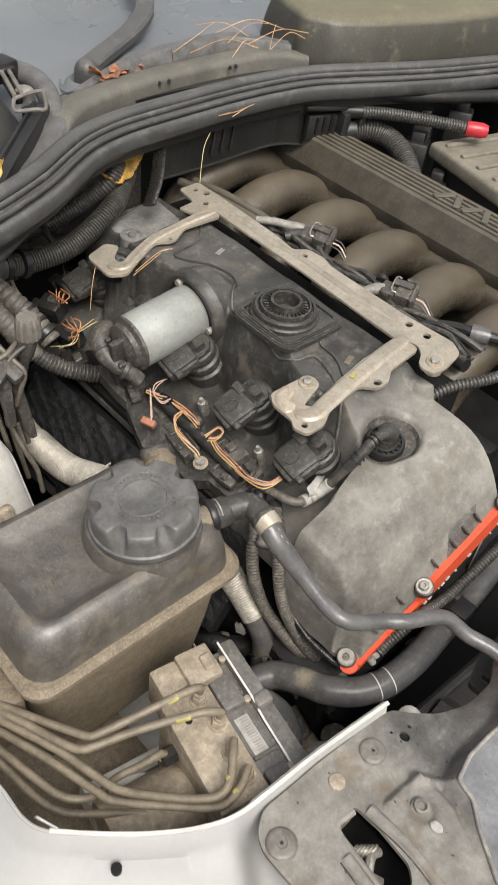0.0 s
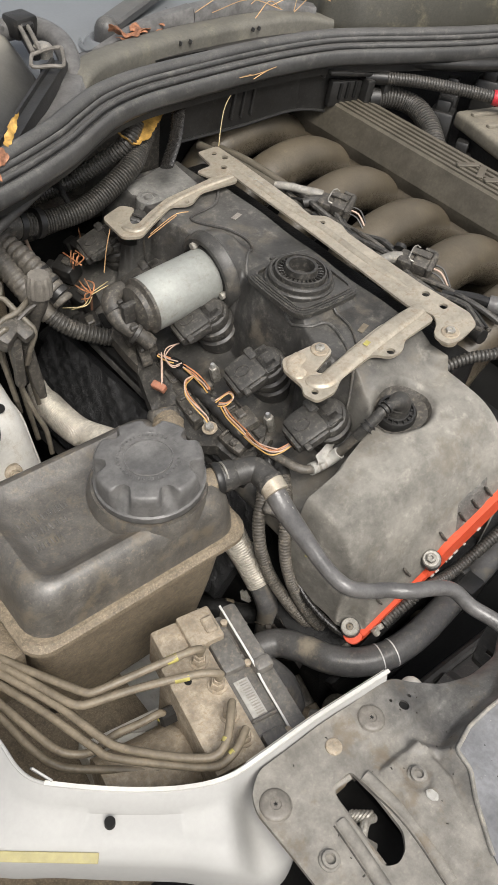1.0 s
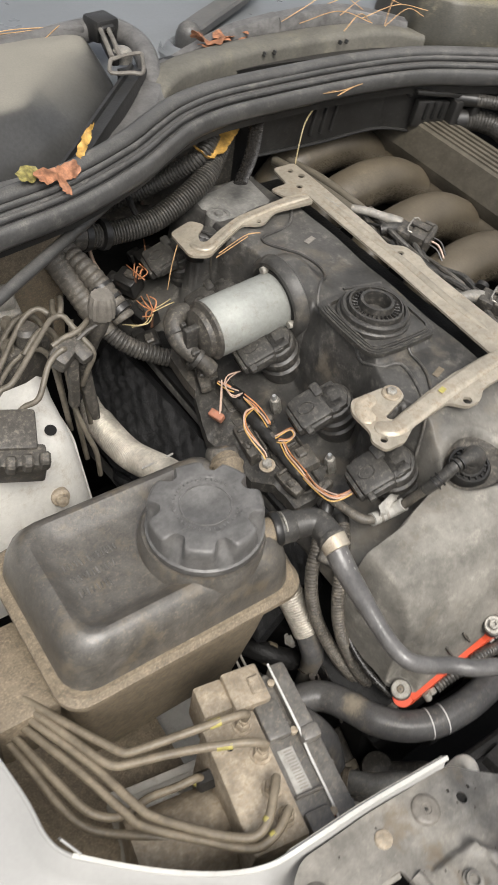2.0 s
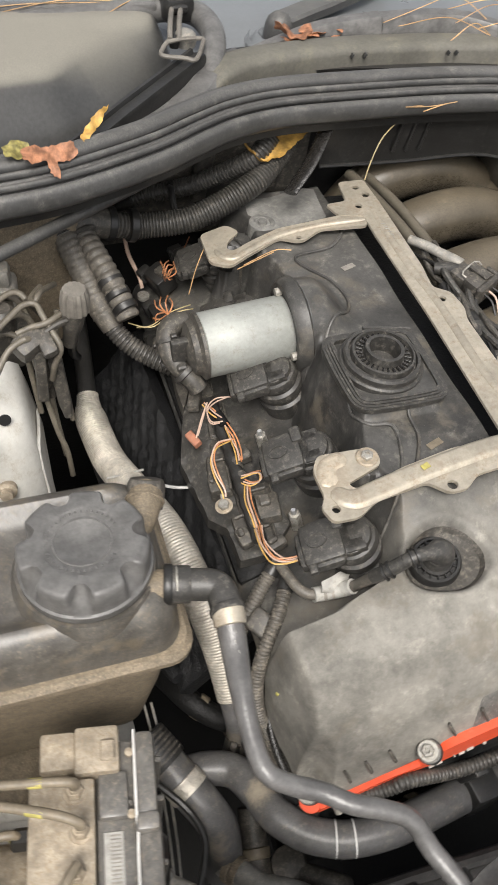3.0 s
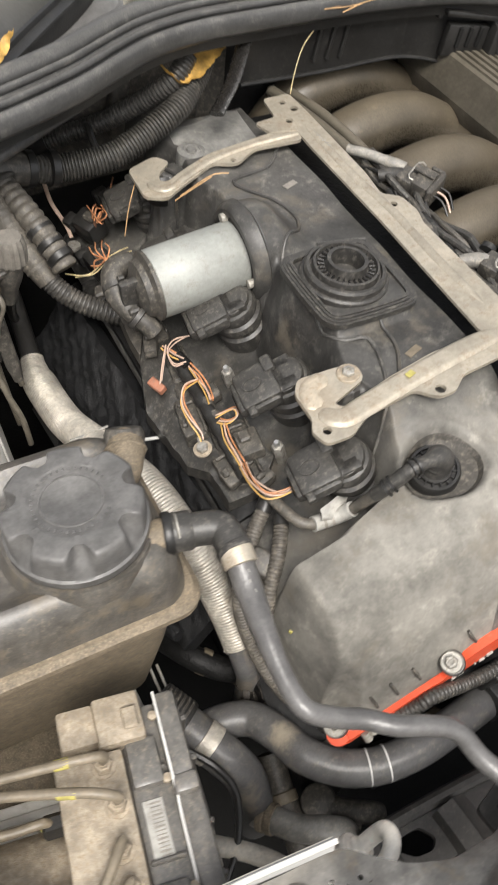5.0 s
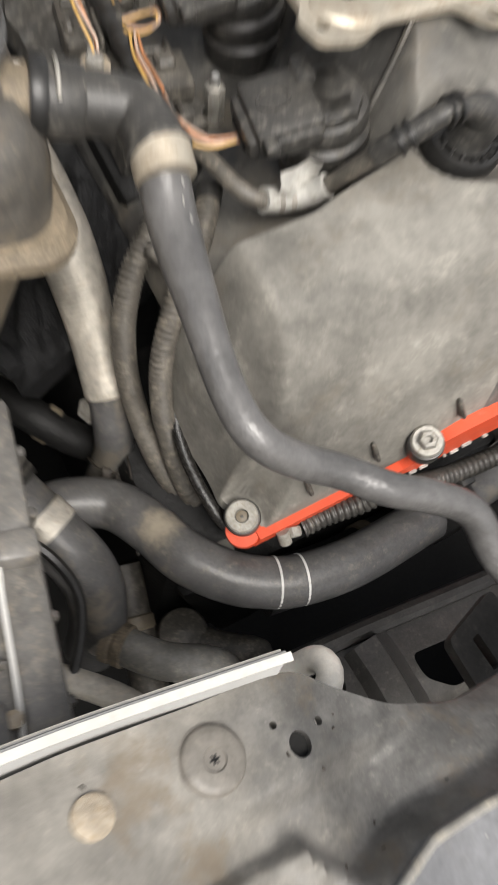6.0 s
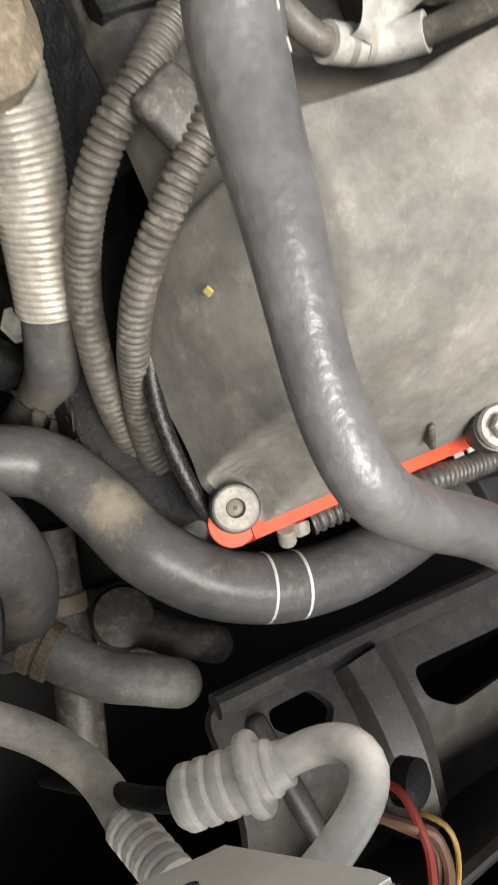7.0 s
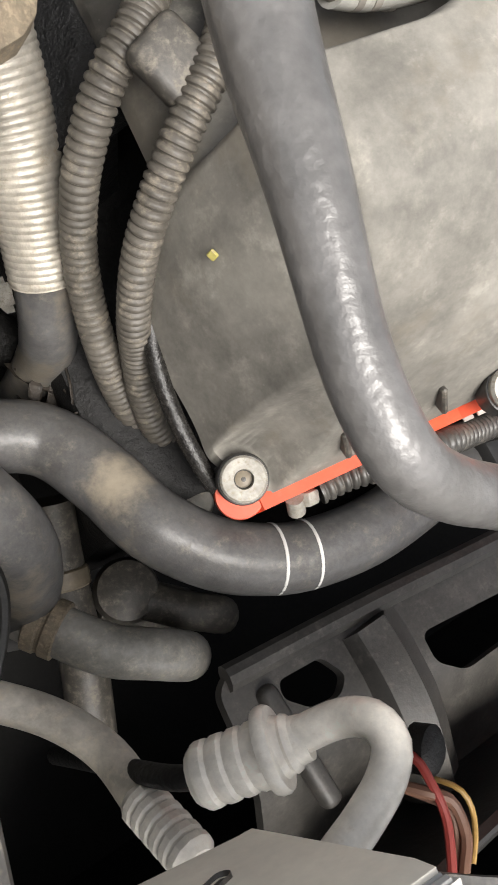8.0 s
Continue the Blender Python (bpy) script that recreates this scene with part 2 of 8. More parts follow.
    if patch:
        away = nt.nodes.new("ShaderNodeVectorMath")
        away.operation, away.inputs[1].default_value = "DISTANCE", patch[3:6]
        nt.links.new(geo.outputs["Position"], away.inputs[0])
        ragged_ = nt.nodes.new("ShaderNodeMath")
        ragged_.operation, ragged_.inputs[1].default_value = "MULTIPLY_ADD", patch[6] * 1.5
        nt.links.new(noise_at(95, 7, 0.7).outputs["Fac"], ragged_.inputs[0])
        nt.links.new(away.outputs["Value"], ragged_.inputs[2])
        col = mix("MIX", ramp(ragged_.outputs[0], patch[6] * 1.75, patch[6] * 0.85, 0.0, 0.85), col, (*patch[:3], 1))
    if specks:
        v = nt.nodes.new("ShaderNodeTexVoronoi")
        v.inputs["Scale"].default_value = 170
        nt.links.new(shift.outputs[0], v.inputs["Vector"])
        col = mix("MIX", ramp(v.outputs["Distance"], 0.10, 0.04, 0.0, specks), col, (0.55, 0.52, 0.46, 1))
    if rgh is None:
        rgh = ramp(n1.outputs["Fac"], 0.3, 0.7, max(0.05, rough - 0.08), rough + 0.08)
    nt.links.new(rgh, b.inputs["Roughness"])
    nt.links.new(col, b.inputs["Base Color"])
    if bump:
        bp = nt.nodes.new("ShaderNodeBump")
        bp.inputs["Strength"].default_value, bp.inputs["Distance"].default_value = bump, 0.0012
        add = nt.nodes.new("ShaderNodeMath")
        nt.links.new(n2.outputs["Fac"], add.inputs[0])
        nt.links.new(n3.outputs["Fac"], add.inputs[1])
        if hammer:
            dents = nt.nodes.new("ShaderNodeTexVoronoi")
            dents.feature, dents.inputs["Scale"].default_value = "SMOOTH_F1", hammer
            nt.links.new(shift.outputs[0], dents.inputs["Vector"])
            both = nt.nodes.new("ShaderNodeMath")
            both.operation, both.inputs[1].default_value = "MULTIPLY_ADD", 0.7
            nt.links.new(dents.outputs["Distance"], both.inputs[0])
            nt.links.new(add.outputs[0], both.inputs[2])
            add = both
        nt.links.new(add.outputs[0], bp.inputs["Height"])
        nt.links.new(bp.outputs["Normal"], b.inputs["Normal"])
    return m


M = dict(
    black=material("black_plastic", (0.012, 0.012, 0.012), 0.30, dust=(0.105, 0.096, 0.081), amount=0.24, big=34, top=0.07, mottle=0.3),
    # near-black with the shade of the deep gaps put into its colour
    dark=material("black_and_deep_shade", (0.009, 0.009, 0.009), 0.5, dust=(0.034, 0.031, 0.027), amount=0.28, big=45, bump=0.6, spec=0.3),
    # flat black that stands for shade in voids and holes
    shadow=material("shade_black", (0.010, 0.0098, 0.0092), 0.7, bump=0.0, spec=0.25),
    cover=material("dusty_engine_cover", (0.036, 0.035, 0.034), 0.38, spec=0.45, dust=(0.255, 0.240, 0.208), amount=0.34, big=20, top=0.04, specks=0.08, toward=(-0.10, -0.185, 0.60, "Y"), mottle=0.85, grit=0.16, stain=(0.150, 0.128, 0.096, 0.5, 17)),
    tank=material("dusty_tank_plastic", (0.068, 0.064, 0.058), 0.34, spec=0.9, dust=(0.240, 0.202, 0.146), amount=0.32, big=80, top=0.03, specks=0.12, mottle=0.34, grit=0.6, stain=(0.175, 0.140, 0.092, 0.45, 45)),
    tankside=material("tan_dirty_plastic", (0.140, 0.114, 0.080), 0.5, dust=(0.290, 0.232, 0.158), amount=0.55, big=150, specks=0.1, mottle=0.25, grit=0.4, bump=0.35),
    cap=material("cap_plastic", (0.116, 0.113, 0.109), 0.33, dust=(0.175, 0.164, 0.143), amount=0.24, big=70, top=0.04, mottle=0.14, grit=0.5),
    bracket=material("stained_sheet_steel", (0.46, 0.415, 0.335), 0.34, metal=0.45, dust=(0.27, 0.20, 0.13), amount=0.36, big=30, bump=0.07, spread=0.14, mottle=0.3, stain=(0.26, 0.185, 0.115, 0.38, 30)),
    silver=material("brushed_can", (0.34, 0.35, 0.325), 0.45, metal=0.15, dust=(0.22, 0.20, 0.16), amount=0.34, big=26, spread=0.1, bump=0.05, mottle=0.2),
    grime=material("caked_grime", (0.10, 0.095, 0.088), 0.5, dust=(0.27, 0.255, 0.222), amount=0.42, big=55, bump=0.6, mottle=0.5, specks=0.4),
    olivelabel=material("faded_yellow_label", (0.30, 0.265, 0.115), 0.55, spread=0.1, dust=(0.30, 0.27, 0.17), amount=0.4, big=60),
    rust=material("rust_stain", (0.44, 0.385, 0.30), 0.42, metal=0.4, dust=(0.29, 0.205, 0.13), amount=0.42, big=45, mottle=0.25),
    bolt=material("zinc_bolt", (0.37, 0.355, 0.32), 0.40, metal=0.55, dust=(0.20, 0.172, 0.13), amount=0.45, big=120, mottle=0.3),
    pipe=material("grey_rubber_pipe", (0.103, 0.099, 0.095), 0.29, dust=(0.19, 0.187, 0.18), amount=0.12, big=40, top=0.03, bump=0.2, mottle=0.08, hammer=560, spec=0.65),
    hose=material("coolant_hose_rubber", (0.080, 0.080, 0.082), 0.30, dust=(0.27, 0.24, 0.195), amount=0.32, big=34, top=0.04, mottle=0.3, stain=(0.23, 0.195, 0.145, 0.6, 24), patch=(0.42, 0.36, 0.27, -0.1575, -0.2430, 0.656, 0.0165)),
    conduit=material("corrugated_conduit", (0.036, 0.035, 0.033), 0.30, dust=(0.185, 0.165, 0.135), amount=0.36, big=40, top=0.06, grit=0.5),
    conduittan=material("dusty_conduit", (0.085, 0.078, 0.067), 0.42, dust=(0.27, 0.235, 0.185), amount=0.42, big=45, grit=0.6),
    foil=material("woven_foil_sleeve", (0.52, 0.485, 0.42), 0.36, metal=0.42, dust=(0.34, 0.285, 0.21), amount=0.40, big=40, bump=0.4, mottle=0.5),
    orange=material("orange_gasket", (0.72, 0.085, 0.03), 0.45, spread=0.06, bump=0.05, dust=(0.42, 0.22, 0.15), amount=0.16, big=40, mottle=0.1),
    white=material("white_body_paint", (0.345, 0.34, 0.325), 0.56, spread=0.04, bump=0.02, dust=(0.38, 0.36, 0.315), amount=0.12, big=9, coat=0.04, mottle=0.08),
    # panel paint made paler, bounced light on the shaded face put into its colour
    skirt=material("brightened_panel_paint", (0.84, 0.79, 0.68), 0.65, spread=0.05, bump=0.03, dust=(0.60, 0.54, 0.43), amount=0.15, big=30, mottle=0.08),
    cream=material("dusty_white_paint", (0.58, 0.57, 0.53), 0.4, spread=0.07, bump=0.03, dust=(0.33, 0.28, 0.21), amount=0.35, big=16),
    lock=material("dusty_grey_plastic", (0.088, 0.085, 0.080), 0.34, dust=(0.258, 0.240, 0.207), amount=0.27, big=70, top=0.02, specks=0.1, mottle=0.55, toward=(-0.190, -0.250, 0.60, "X"), grit=0.5, stain=(0.150, 0.112, 0.068, 0.6, 24)),
    lockgrey=material("blue_grey_plastic", (0.175, 0.177, 0.183), 0.40, dust=(0.25, 0.235, 0.21), amount=0.2, big=20, specks=0.4),
    # dust on the seal's upper side also carries painted sky sheen
    seal=material("bonnet_rubber", (0.046, 0.046, 0.046), 0.30, dust=(0.185, 0.176, 0.158), amount=0.34, big=14, top=0.22, mottle=0.3),
    olive=material("faded_cowl_plastic", (0.105, 0.10, 0.086), 0.55, dust=(0.20, 0.185, 0.14), amount=0.4, big=10, top=0.12),
    # pale layer on the lid's top paints the sky's reflection along with dust
    filter=material("filter_box_plastic", (0.046, 0.046, 0.045), 0.30, dust=(0.270, 0.252, 0.208), amount=0.08, big=7, top=0.70, grit=0.1, mottle=0.12),
    # top dust lightens the runner crests for their sheen too
    runner=material("dusty_intake_plastic", (0.052, 0.044, 0.032), 0.24, dust=(0.205, 0.165, 0.110), amount=0.24, big=20, top=0.24, mottle=0.26, grit=0.3),
    block=material("tan_cast_aluminium", (0.38, 0.325, 0.25), 0.52, metal=0.3, dust=(0.33, 0.262, 0.178), amount=0.5, big=110, bump=0.4, specks=0.1, grit=0.85, mottle=0.3),
    brake=material("brake_pipe_coating", (0.165, 0.138, 0.098), 0.40, dust=(0.245, 0.195, 0.135), amount=0.38, big=50, mottle=0.2),
    copper=material("orange_wire", (0.46, 0.205, 0.095), 0.42, spread=0.35, bump=0, big=40),
    amber=material("yellow_wire", (0.54, 0.33, 0.10), 0.42, spread=0.25, bump=0),
    pale=material("cream_wire", (0.50, 0.36, 0.28), 0.45, spread=0.1, bump=0),
    plugshell=material("dirty_orange_plastic", (0.33, 0.13, 0.075), 0.5, spread=0.2, dust=(0.25, 0.18, 0.13), amount=0.4, big=90),
    redwire=material("red_wire", (0.32, 0.045, 0.035), 0.45, spread=0.1, bump=0),
    brown=material("brown_wire", (0.16, 0.08, 0.05), 0.5, spread=0.1, bump=0),
    label=material("white_label", (0.68, 0.67, 0.64), 0.5, spread=0.05, bump=0.02, dust=(0.4, 0.35, 0.27), amount=0.2, big=40),
    rail=material("dusty_rail_plastic", (0.034, 0.032, 0.029), 0.38, dust=(0.205, 0.182, 0.148), amount=0.46, big=55, top=0.06, mottle=0.34, grit=0.3),
    hosegrey=material("worn_grey_hose", (0.21, 0.202, 0.185), 0.32, dust=(0.42, 0.375, 0.295), amount=0.42, big=40, mottle=0.25),
    washer=material("dusty_washer", (0.33, 0.318, 0.285), 0.5, metal=0.2, dust=(0.24, 0.20, 0.14), amount=0.45, big=150),
    zinc=material("bright_zinc", (0.72, 0.71, 0.68), 0.28, metal=0.8, spread=0.1, bump=0.05),
    coilcase=material("dusty_coil_plastic", (0.022, 0.0215, 0.021), 0.32, dust=(0.185, 0.170, 0.144), amount=0.40, big=60, top=0.06, mottle=0.3, grit=0.3),
    strip=material("ribbed_strip_plastic", (0.072, 0.064, 0.050), 0.30, dust=(0.19, 0.163, 0.118), amount=0.22, big=30, top=0.25, mottle=0.1),
    filterolive=material("olive_filter_plastic", (0.038, 0.037, 0.033), 0.30, dust=(0.27, 0.24, 0.145), amount=0.28, big=9, top=0.45),
    leafgreen=material("green_yellow_leaf", (0.22, 0.19, 0.06), 0.55, spread=0.5, big=120, bump=0.2),
    paper=material("crumpled_grey_paper", (0.40, 0.39, 0.36), 0.6, spread=0.15, bump=0.3, dust=(0.26, 0.235, 0.19), amount=0.4, big=60),
    greyink=material("grey_print", (0.25, 0.23, 0.2), 0.6, bump=0),
    yellow=material("yellow_paint_mark", (0.42, 0.37, 0.09), 0.55, spread=0.25, bump=0, dust=(0.33, 0.28, 0.14), amount=0.5, big=90),
    leafy=material("yellow_leaf", (0.40, 0.235, 0.055), 0.55, spread=0.4, big=60, bump=0.2),
    leafbrown=material("brown_leaf", (0.30, 0.135, 0.07), 0.6, spread=0.45, big=90, bump=0.3),
    needle=material("dry_pine_needle", (0.50, 0.31, 0.15), 0.5, spread=0.3, bump=0),
    needlepale=material("pale_pine_needle", (0.55, 0.45, 0.24), 0.5, spread=0.2, bump=0),
    alu=material("dull_aluminium", (0.93, 0.88, 0.78), 0.26, dust=(0.66, 0.57, 0.43), amount=0.26, big=90, mottle=0.2, spread=0.1, bump=0.14, coat=0.45),
    body=material("pale_blue_grey_panel", (0.155, 0.163, 0.168), 0.30, spread=0.06, bump=0.01, coat=0.3, big=6, mottle=0.12),
    red=material("red_cap_plastic", (0.50, 0.03, 0.04), 0.4, spread=0.1),
    clipgrey=material("worn_clip_plastic", (0.150, 0.137, 0.118), 0.42, dust=(0.25, 0.228, 0.19), amount=0.34, big=70, mottle=0.25, grit=0.6),
    pipeolive=material("old_brake_pipe", (0.115, 0.102, 0.080), 0.40, dust=(0.20, 0.170, 0.125), amount=0.35, big=70, grit=0.6),
    modgrey=material("smoky_module_plastic", (0.112, 0.108, 0.101), 0.26, dust=(0.27, 0.235, 0.185), amount=0.42, big=60, mottle=0.3, grit=0.6, coat=0.1),
    padgrey=material("pale_dusty_casting", (0.16, 0.157, 0.148), 0.45, dust=(0.30, 0.288, 0.255), amount=0.45, big=50, mottle=0.3),
    hosepale=material("pale_worn_hose", (0.46, 0.425, 0.36), 0.34, dust=(0.60, 0.53, 0.41), amount=0.42, big=45, mottle=0.3),
    shroud=material("dusty_shroud_plastic", (0.040, 0.0375, 0.034), 0.42, dust=(0.140, 0.128, 0.110), amount=0.36, big=40, top=0.06, mottle=0.34, grit=0.4),
    litter=material("damp_leaf_litter", (0.030, 0.024, 0.018), 0.55, spread=0.5, big=160, bump=0.4),
    oily=material("oily_black_plastic", (0.016, 0.015, 0.014), 0.22, dust=(0.075, 0.068, 0.057), amount=0.22, big=80, bump=0.4, mottle=0.3, grit=0.7),
    wool=material("black_insulation", (0.012, 0.0122, 0.0128), 0.40, spec=0.4, dust=(0.020, 0.019, 0.018), amount=0.3, big=120, fine=700, bump=1.0),
    ground=material("asphalt_ground", (0.05, 0.05, 0.05), 0.9, dust=(0.09, 0.085, 0.08), amount=0.4, big=4, fine=120, bump=0.4),
    beige=material("beige_box_lid", (0.16, 0.145, 0.115), 0.55, dust=(0.24, 0.215, 0.165), amount=0.5, top=0.2),
)

# ---- the bay and what closes it ----
ground = solo("ground", grid(line(-60, 60, 13), line(-60, 60, 13), lambda x, y: 0.0), M["ground"], "dark asphalt ground under the car", "ground", kind="structure")
# closing floor, black so that the bottom of the bay reads as shade
tray = solo("floor", rbox(1.7, 1.35, 0.03, 0.005, m=pose(0.1, 0.1, 0.30)), M["shadow"], "underbody tray beneath the engine, coloured black as deep shade", "floor", kind="structure")
# plain closing walls, coloured near-black so the gaps look deep in shade
solo("wall_north", rbox(1.7, 0.03, 0.62, 0.005, m=pose(0.1, 0.36, 0.60)), M["dark"], "firewall behind the engine, coloured near-black as deep shade", "firewall", kind="structure")
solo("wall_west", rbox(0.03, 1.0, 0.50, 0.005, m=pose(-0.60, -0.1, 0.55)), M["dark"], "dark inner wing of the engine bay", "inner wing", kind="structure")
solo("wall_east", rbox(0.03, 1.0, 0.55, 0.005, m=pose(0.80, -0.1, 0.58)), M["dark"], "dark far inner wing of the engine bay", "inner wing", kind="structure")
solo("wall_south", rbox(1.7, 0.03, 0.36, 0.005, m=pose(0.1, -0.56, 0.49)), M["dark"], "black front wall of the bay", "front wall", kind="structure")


# ---- valve cover ----
def gasket_z(x):
    return 0.74 + 0.52 * (x + 0.02)


def steps(table, t):
    """A value read off a short table of (place, value) pairs, falling places."""
    for (a, u), (b, v) in zip(table, table[1:]):
        if t >= b:
            return u + (v - u) * min(1.0, max(0.0, (a - t) / (a - b)))
    return table[-1][1]


def wall_x(y):
    return -0.1405 + 0.0085 * S(-0.195, -0.244, y) + 0.016 * S(-0.246, -0.272, y)


def wall_foot(y):
    return steps(((-0.172, 0.742), (-0.178, 0.734), (-0.190, 0.704), (-0.205, 0.696), (-0.244, 0.687), (-0.27, 0.684)), y)


def ledge_line(y):
    return steps(((-0.130, -0.036), (-0.150, -0.038), (-0.160, -0.042), (-0.166, -0.050), (-0.171, -0.072), (-0.176, -0.100), (-0.182, -0.132), (-0.188, -0.158), (-0.20, -0.19)), y) + 0.005 * math.cos(2 * math.pi * (y + 0.032) / 0.091) * S(-0.15, -0.10, y)


def band(y):
    return 0.014 + 0.022 * S(-0.158, -0.172, y)


def ledge(y):
    a, b = ledge_line(y), wall_x(y) + 0.013 + band(y)
    return 0.5 * (a + b + math.sqrt((a - b) ** 2 + 0.012 ** 2))


def cover_z(x, y):
    f = S(-0.112, -0.166, y)
    main = 0.8715 + 0.05 * x - 0.010 * S(0.20, 0.24, y)
    front = 0.846 + 0.36 * min(x + 0.02, 0) + 0.05 * max(x + 0.02, 0)
    high = main + (front - main) * f
    base = gasket_z(x)
    g = min(1.0, max(0.0, (y + 0.270) / 0.078))
    high = base + (high - base) * (1 - (1 - g) ** 2.4)
    low = 0.772 + 0.40 * (x + 0.09)
    edge = ledge(y)
    low += (high - low) * S(0.0, 0.024, edge - ledge_line(y))
    z = low + (high - low) * S(edge - band(y), edge + 0.003, x)
    # arch over the actuator
    dy = abs(y - 0.092)
    if dy < 0.0445:
        arch = 0.852 + math.sqrt(0.0445 ** 2 - dy * dy)
        z = max(z, z + (arch - z) * S(-0.042, -0.037, x) * (1 - S(-0.022, 0.012, x)))
    # pad of the oil filler
    d = max(abs(x - 0.004) - 0.026, 0) ** 2 + max(abs(y + 0.004) - 0.026, 0) ** 2
    z += 0.0125 * (1 - S(0.012, 0.021, math.sqrt(d)))
    # seat of the sensor
    d = math.hypot((x + 0.009) / 0.0335, (y + 0.1705) / 0.0270)
    z += 0.002 * math.exp(-((d - 1.12) / 0.10) ** 2) - 0.0075 * (1 - S(0.86, 1.0, d))
    # bosses of the bracket
    for bx, by in ((-0.042, -0.084), (0.066, -0.143), (-0.055, 0.212)):
        d = math.hypot(x - bx, y - by)
        z = max(z, z + (0.866 - z) * (1 - S(0.013, 0.020, d))) if z < 0.866 else z
    z += 0.0035 * math.sin(x * 31 + y * 23) * math.sin(y * 41 - x * 17) * S(-0.03, 0.0, x) * 0.5
    # outer wall and rear end
    d = math.hypot(x + 0.1285, y + 0.2615)
    z = z + (min(z, 0.6865) - z) * (1 - S(0.0145, 0.0185, d))
    foot = wall_foot(y)
    z = foot + (max(z, foot) - foot) * (1 - (1 - min(1.0, max(0.0, (x - wall_x(y)) / 0.0115))) ** 4)
    z = 0.70 + (z - 0.70) * (1 - S(0.295, 0.312, y))
    return z


cover = thing("valve_cover", (-0.03, 0.0, 0.66), "dusty black plastic valve cover with grey dirt on its front end", "valve cover")
def row(y):
    e, w, k = ledge(y), band(y), wall_x(y)
    return [k + 0.012 * (i / 13) ** 2 for i in range(14)] + line(k + 0.0128, e - w - 0.0005, 16) + line(e - w + 0.001, e + 0.004, 22) + line(e + 0.006, 0.064, 44)


ys = line(-0.270, -0.225, 30) + line(-0.223, -0.192, 16) + line(-0.191, -0.154, 54) + line(-0.152, -0.125, 14) + line(-0.122, 0.314, 122)
rows_ = [row(y) for y in ys]
nx = len(rows_[0])
vs = [(x, y, cover_z(x, y)) for y, r in zip(ys, rows_) for x in r]
fs = [(j * nx + i, j * nx + i + 1, (j + 1) * nx + i + 1, (j + 1) * nx + i) for j in range(len(ys) - 1) for i in range(nx - 1)]
rim = list(range(nx)) + [j * nx + nx - 1 for j in range(1, len(ys))] + [(len(ys) - 1) * nx + i for i in range(nx - 2, -1, -1)] + [j * nx for j in range(len(ys) - 2, 0, -1)]
n = len(vs)
vs += [(vs[i][0], vs[i][1], vs[i][2] - (0.14 if vs[i][0] > 0.06 else 0.006)) for i in rim]
fs += [(rim[k], n + k, n + (k + 1) % len(rim), rim[(k + 1) % len(rim)]) for k in range(len(rim))]
part("shell", (vs, fs), M["cover"], cover, smooth=75)
# gasket: thin beside the corner bolt, wide past the next one
lip = []
for x in line(-0.120, 0.30, 60):
    wide = 0.0046 + 0.0125 * S(-0.040, -0.026, x)
    drop = 0.006 * math.exp(-((x + 0.043) / 0.012) ** 2)
    lip.append((x, gasket_z(x) - 0.010 - drop, wide))
vs, fs = [], []
for x, z, w in lip:
    vs += [(x, -0.2745, z + w), (x, -0.2745, z - w), (x, -0.262, z - w), (x, -0.262, z + w)]
for i in range(len(lip) - 1):
    for k in range(4):
        fs.append((i * 4 + k, i * 4 + (k + 1) % 4, i * 4 + 4 + (k + 1) % 4, i * 4 + 4 + k))
fs += [(3, 2, 1, 0), tuple(len(vs) - 4 + k for k in range(4))]
part("gasket", (vs, fs), M["orange"], cover, "bright orange sealing gasket")
part("gasket_corner", lathe([(0.0, -0.008), (0.0092, -0.008), (0.0097, -0.006), (0.0097, -0.003), (0.0092, -0.001), (0.0, -0.001)], 32, aim((-0.1255, -0.2655, 0.6805), (-0.48, -0.12, 0.86))), M["orange"], cover)
rnd = random.Random(21)
for x in line(-0.030, 0.14, 30):
    if rnd.random() < 0.32:
        part("chipped_paint", rbox(rnd.uniform(0.0015, 0.006), 0.002, rnd.uniform(0.0007, 0.0020), 0.0003, 1, pose(x, -0.2752, gasket_z(x) - 0.0255 + rnd.uniform(-0.001, 0.002), 0, -27.5, 0)), M["paper"], cover)
# flange ribs and bolts on the front edge
for bx, by, bz in ((-0.1285, -0.2615, 0.6915), (-0.0435, -0.2725, 0.7465), (0.062, -0.274, 0.800)):
    m = aim((bx, by, bz), (-0.48, -0.12, 0.86))
    if bx < -0.1:
        b = part("bolt", lathe([(0.0, -0.016), (0.0086, -0.016), (0.0086, 0.0002), (0.0078, 0.0010), (0.0037, 0.0011), (0.0034, -0.002), (0.0, -0.002)], 28, m), M["washer"], cover, "pale dusty bolt washer")
        part("socket", lathe([(0.0034, -0.003), (0.0031, -0.0012), (0.0018, -0.0008), (0.0, -0.0008)], 12, m), M["brake"], b)
    else:
        b = part("bolt", lathe([(0.0, -0.003), (0.0086, -0.003), (0.0086, 0.0), (0.0076, 0.0014), (0.0, 0.0014)], 24, m), M["bolt"], cover, "silver flange bolt")
        part("bolt_head", lathe([(0.0052, 0.0014), (0.0052, 0.0045), (0.0042, 0.0055), (0.0022, 0.0055), (0.002, 0.003), (0.0, 0.003)], 6, m), M["bolt"], b)
    part("boss", lathe([(0.0097, -0.013), (0.0097, -0.004), (0.0092, -0.0026), (0.0, -0.0006)], 28, m), M["coilcase"], cover)
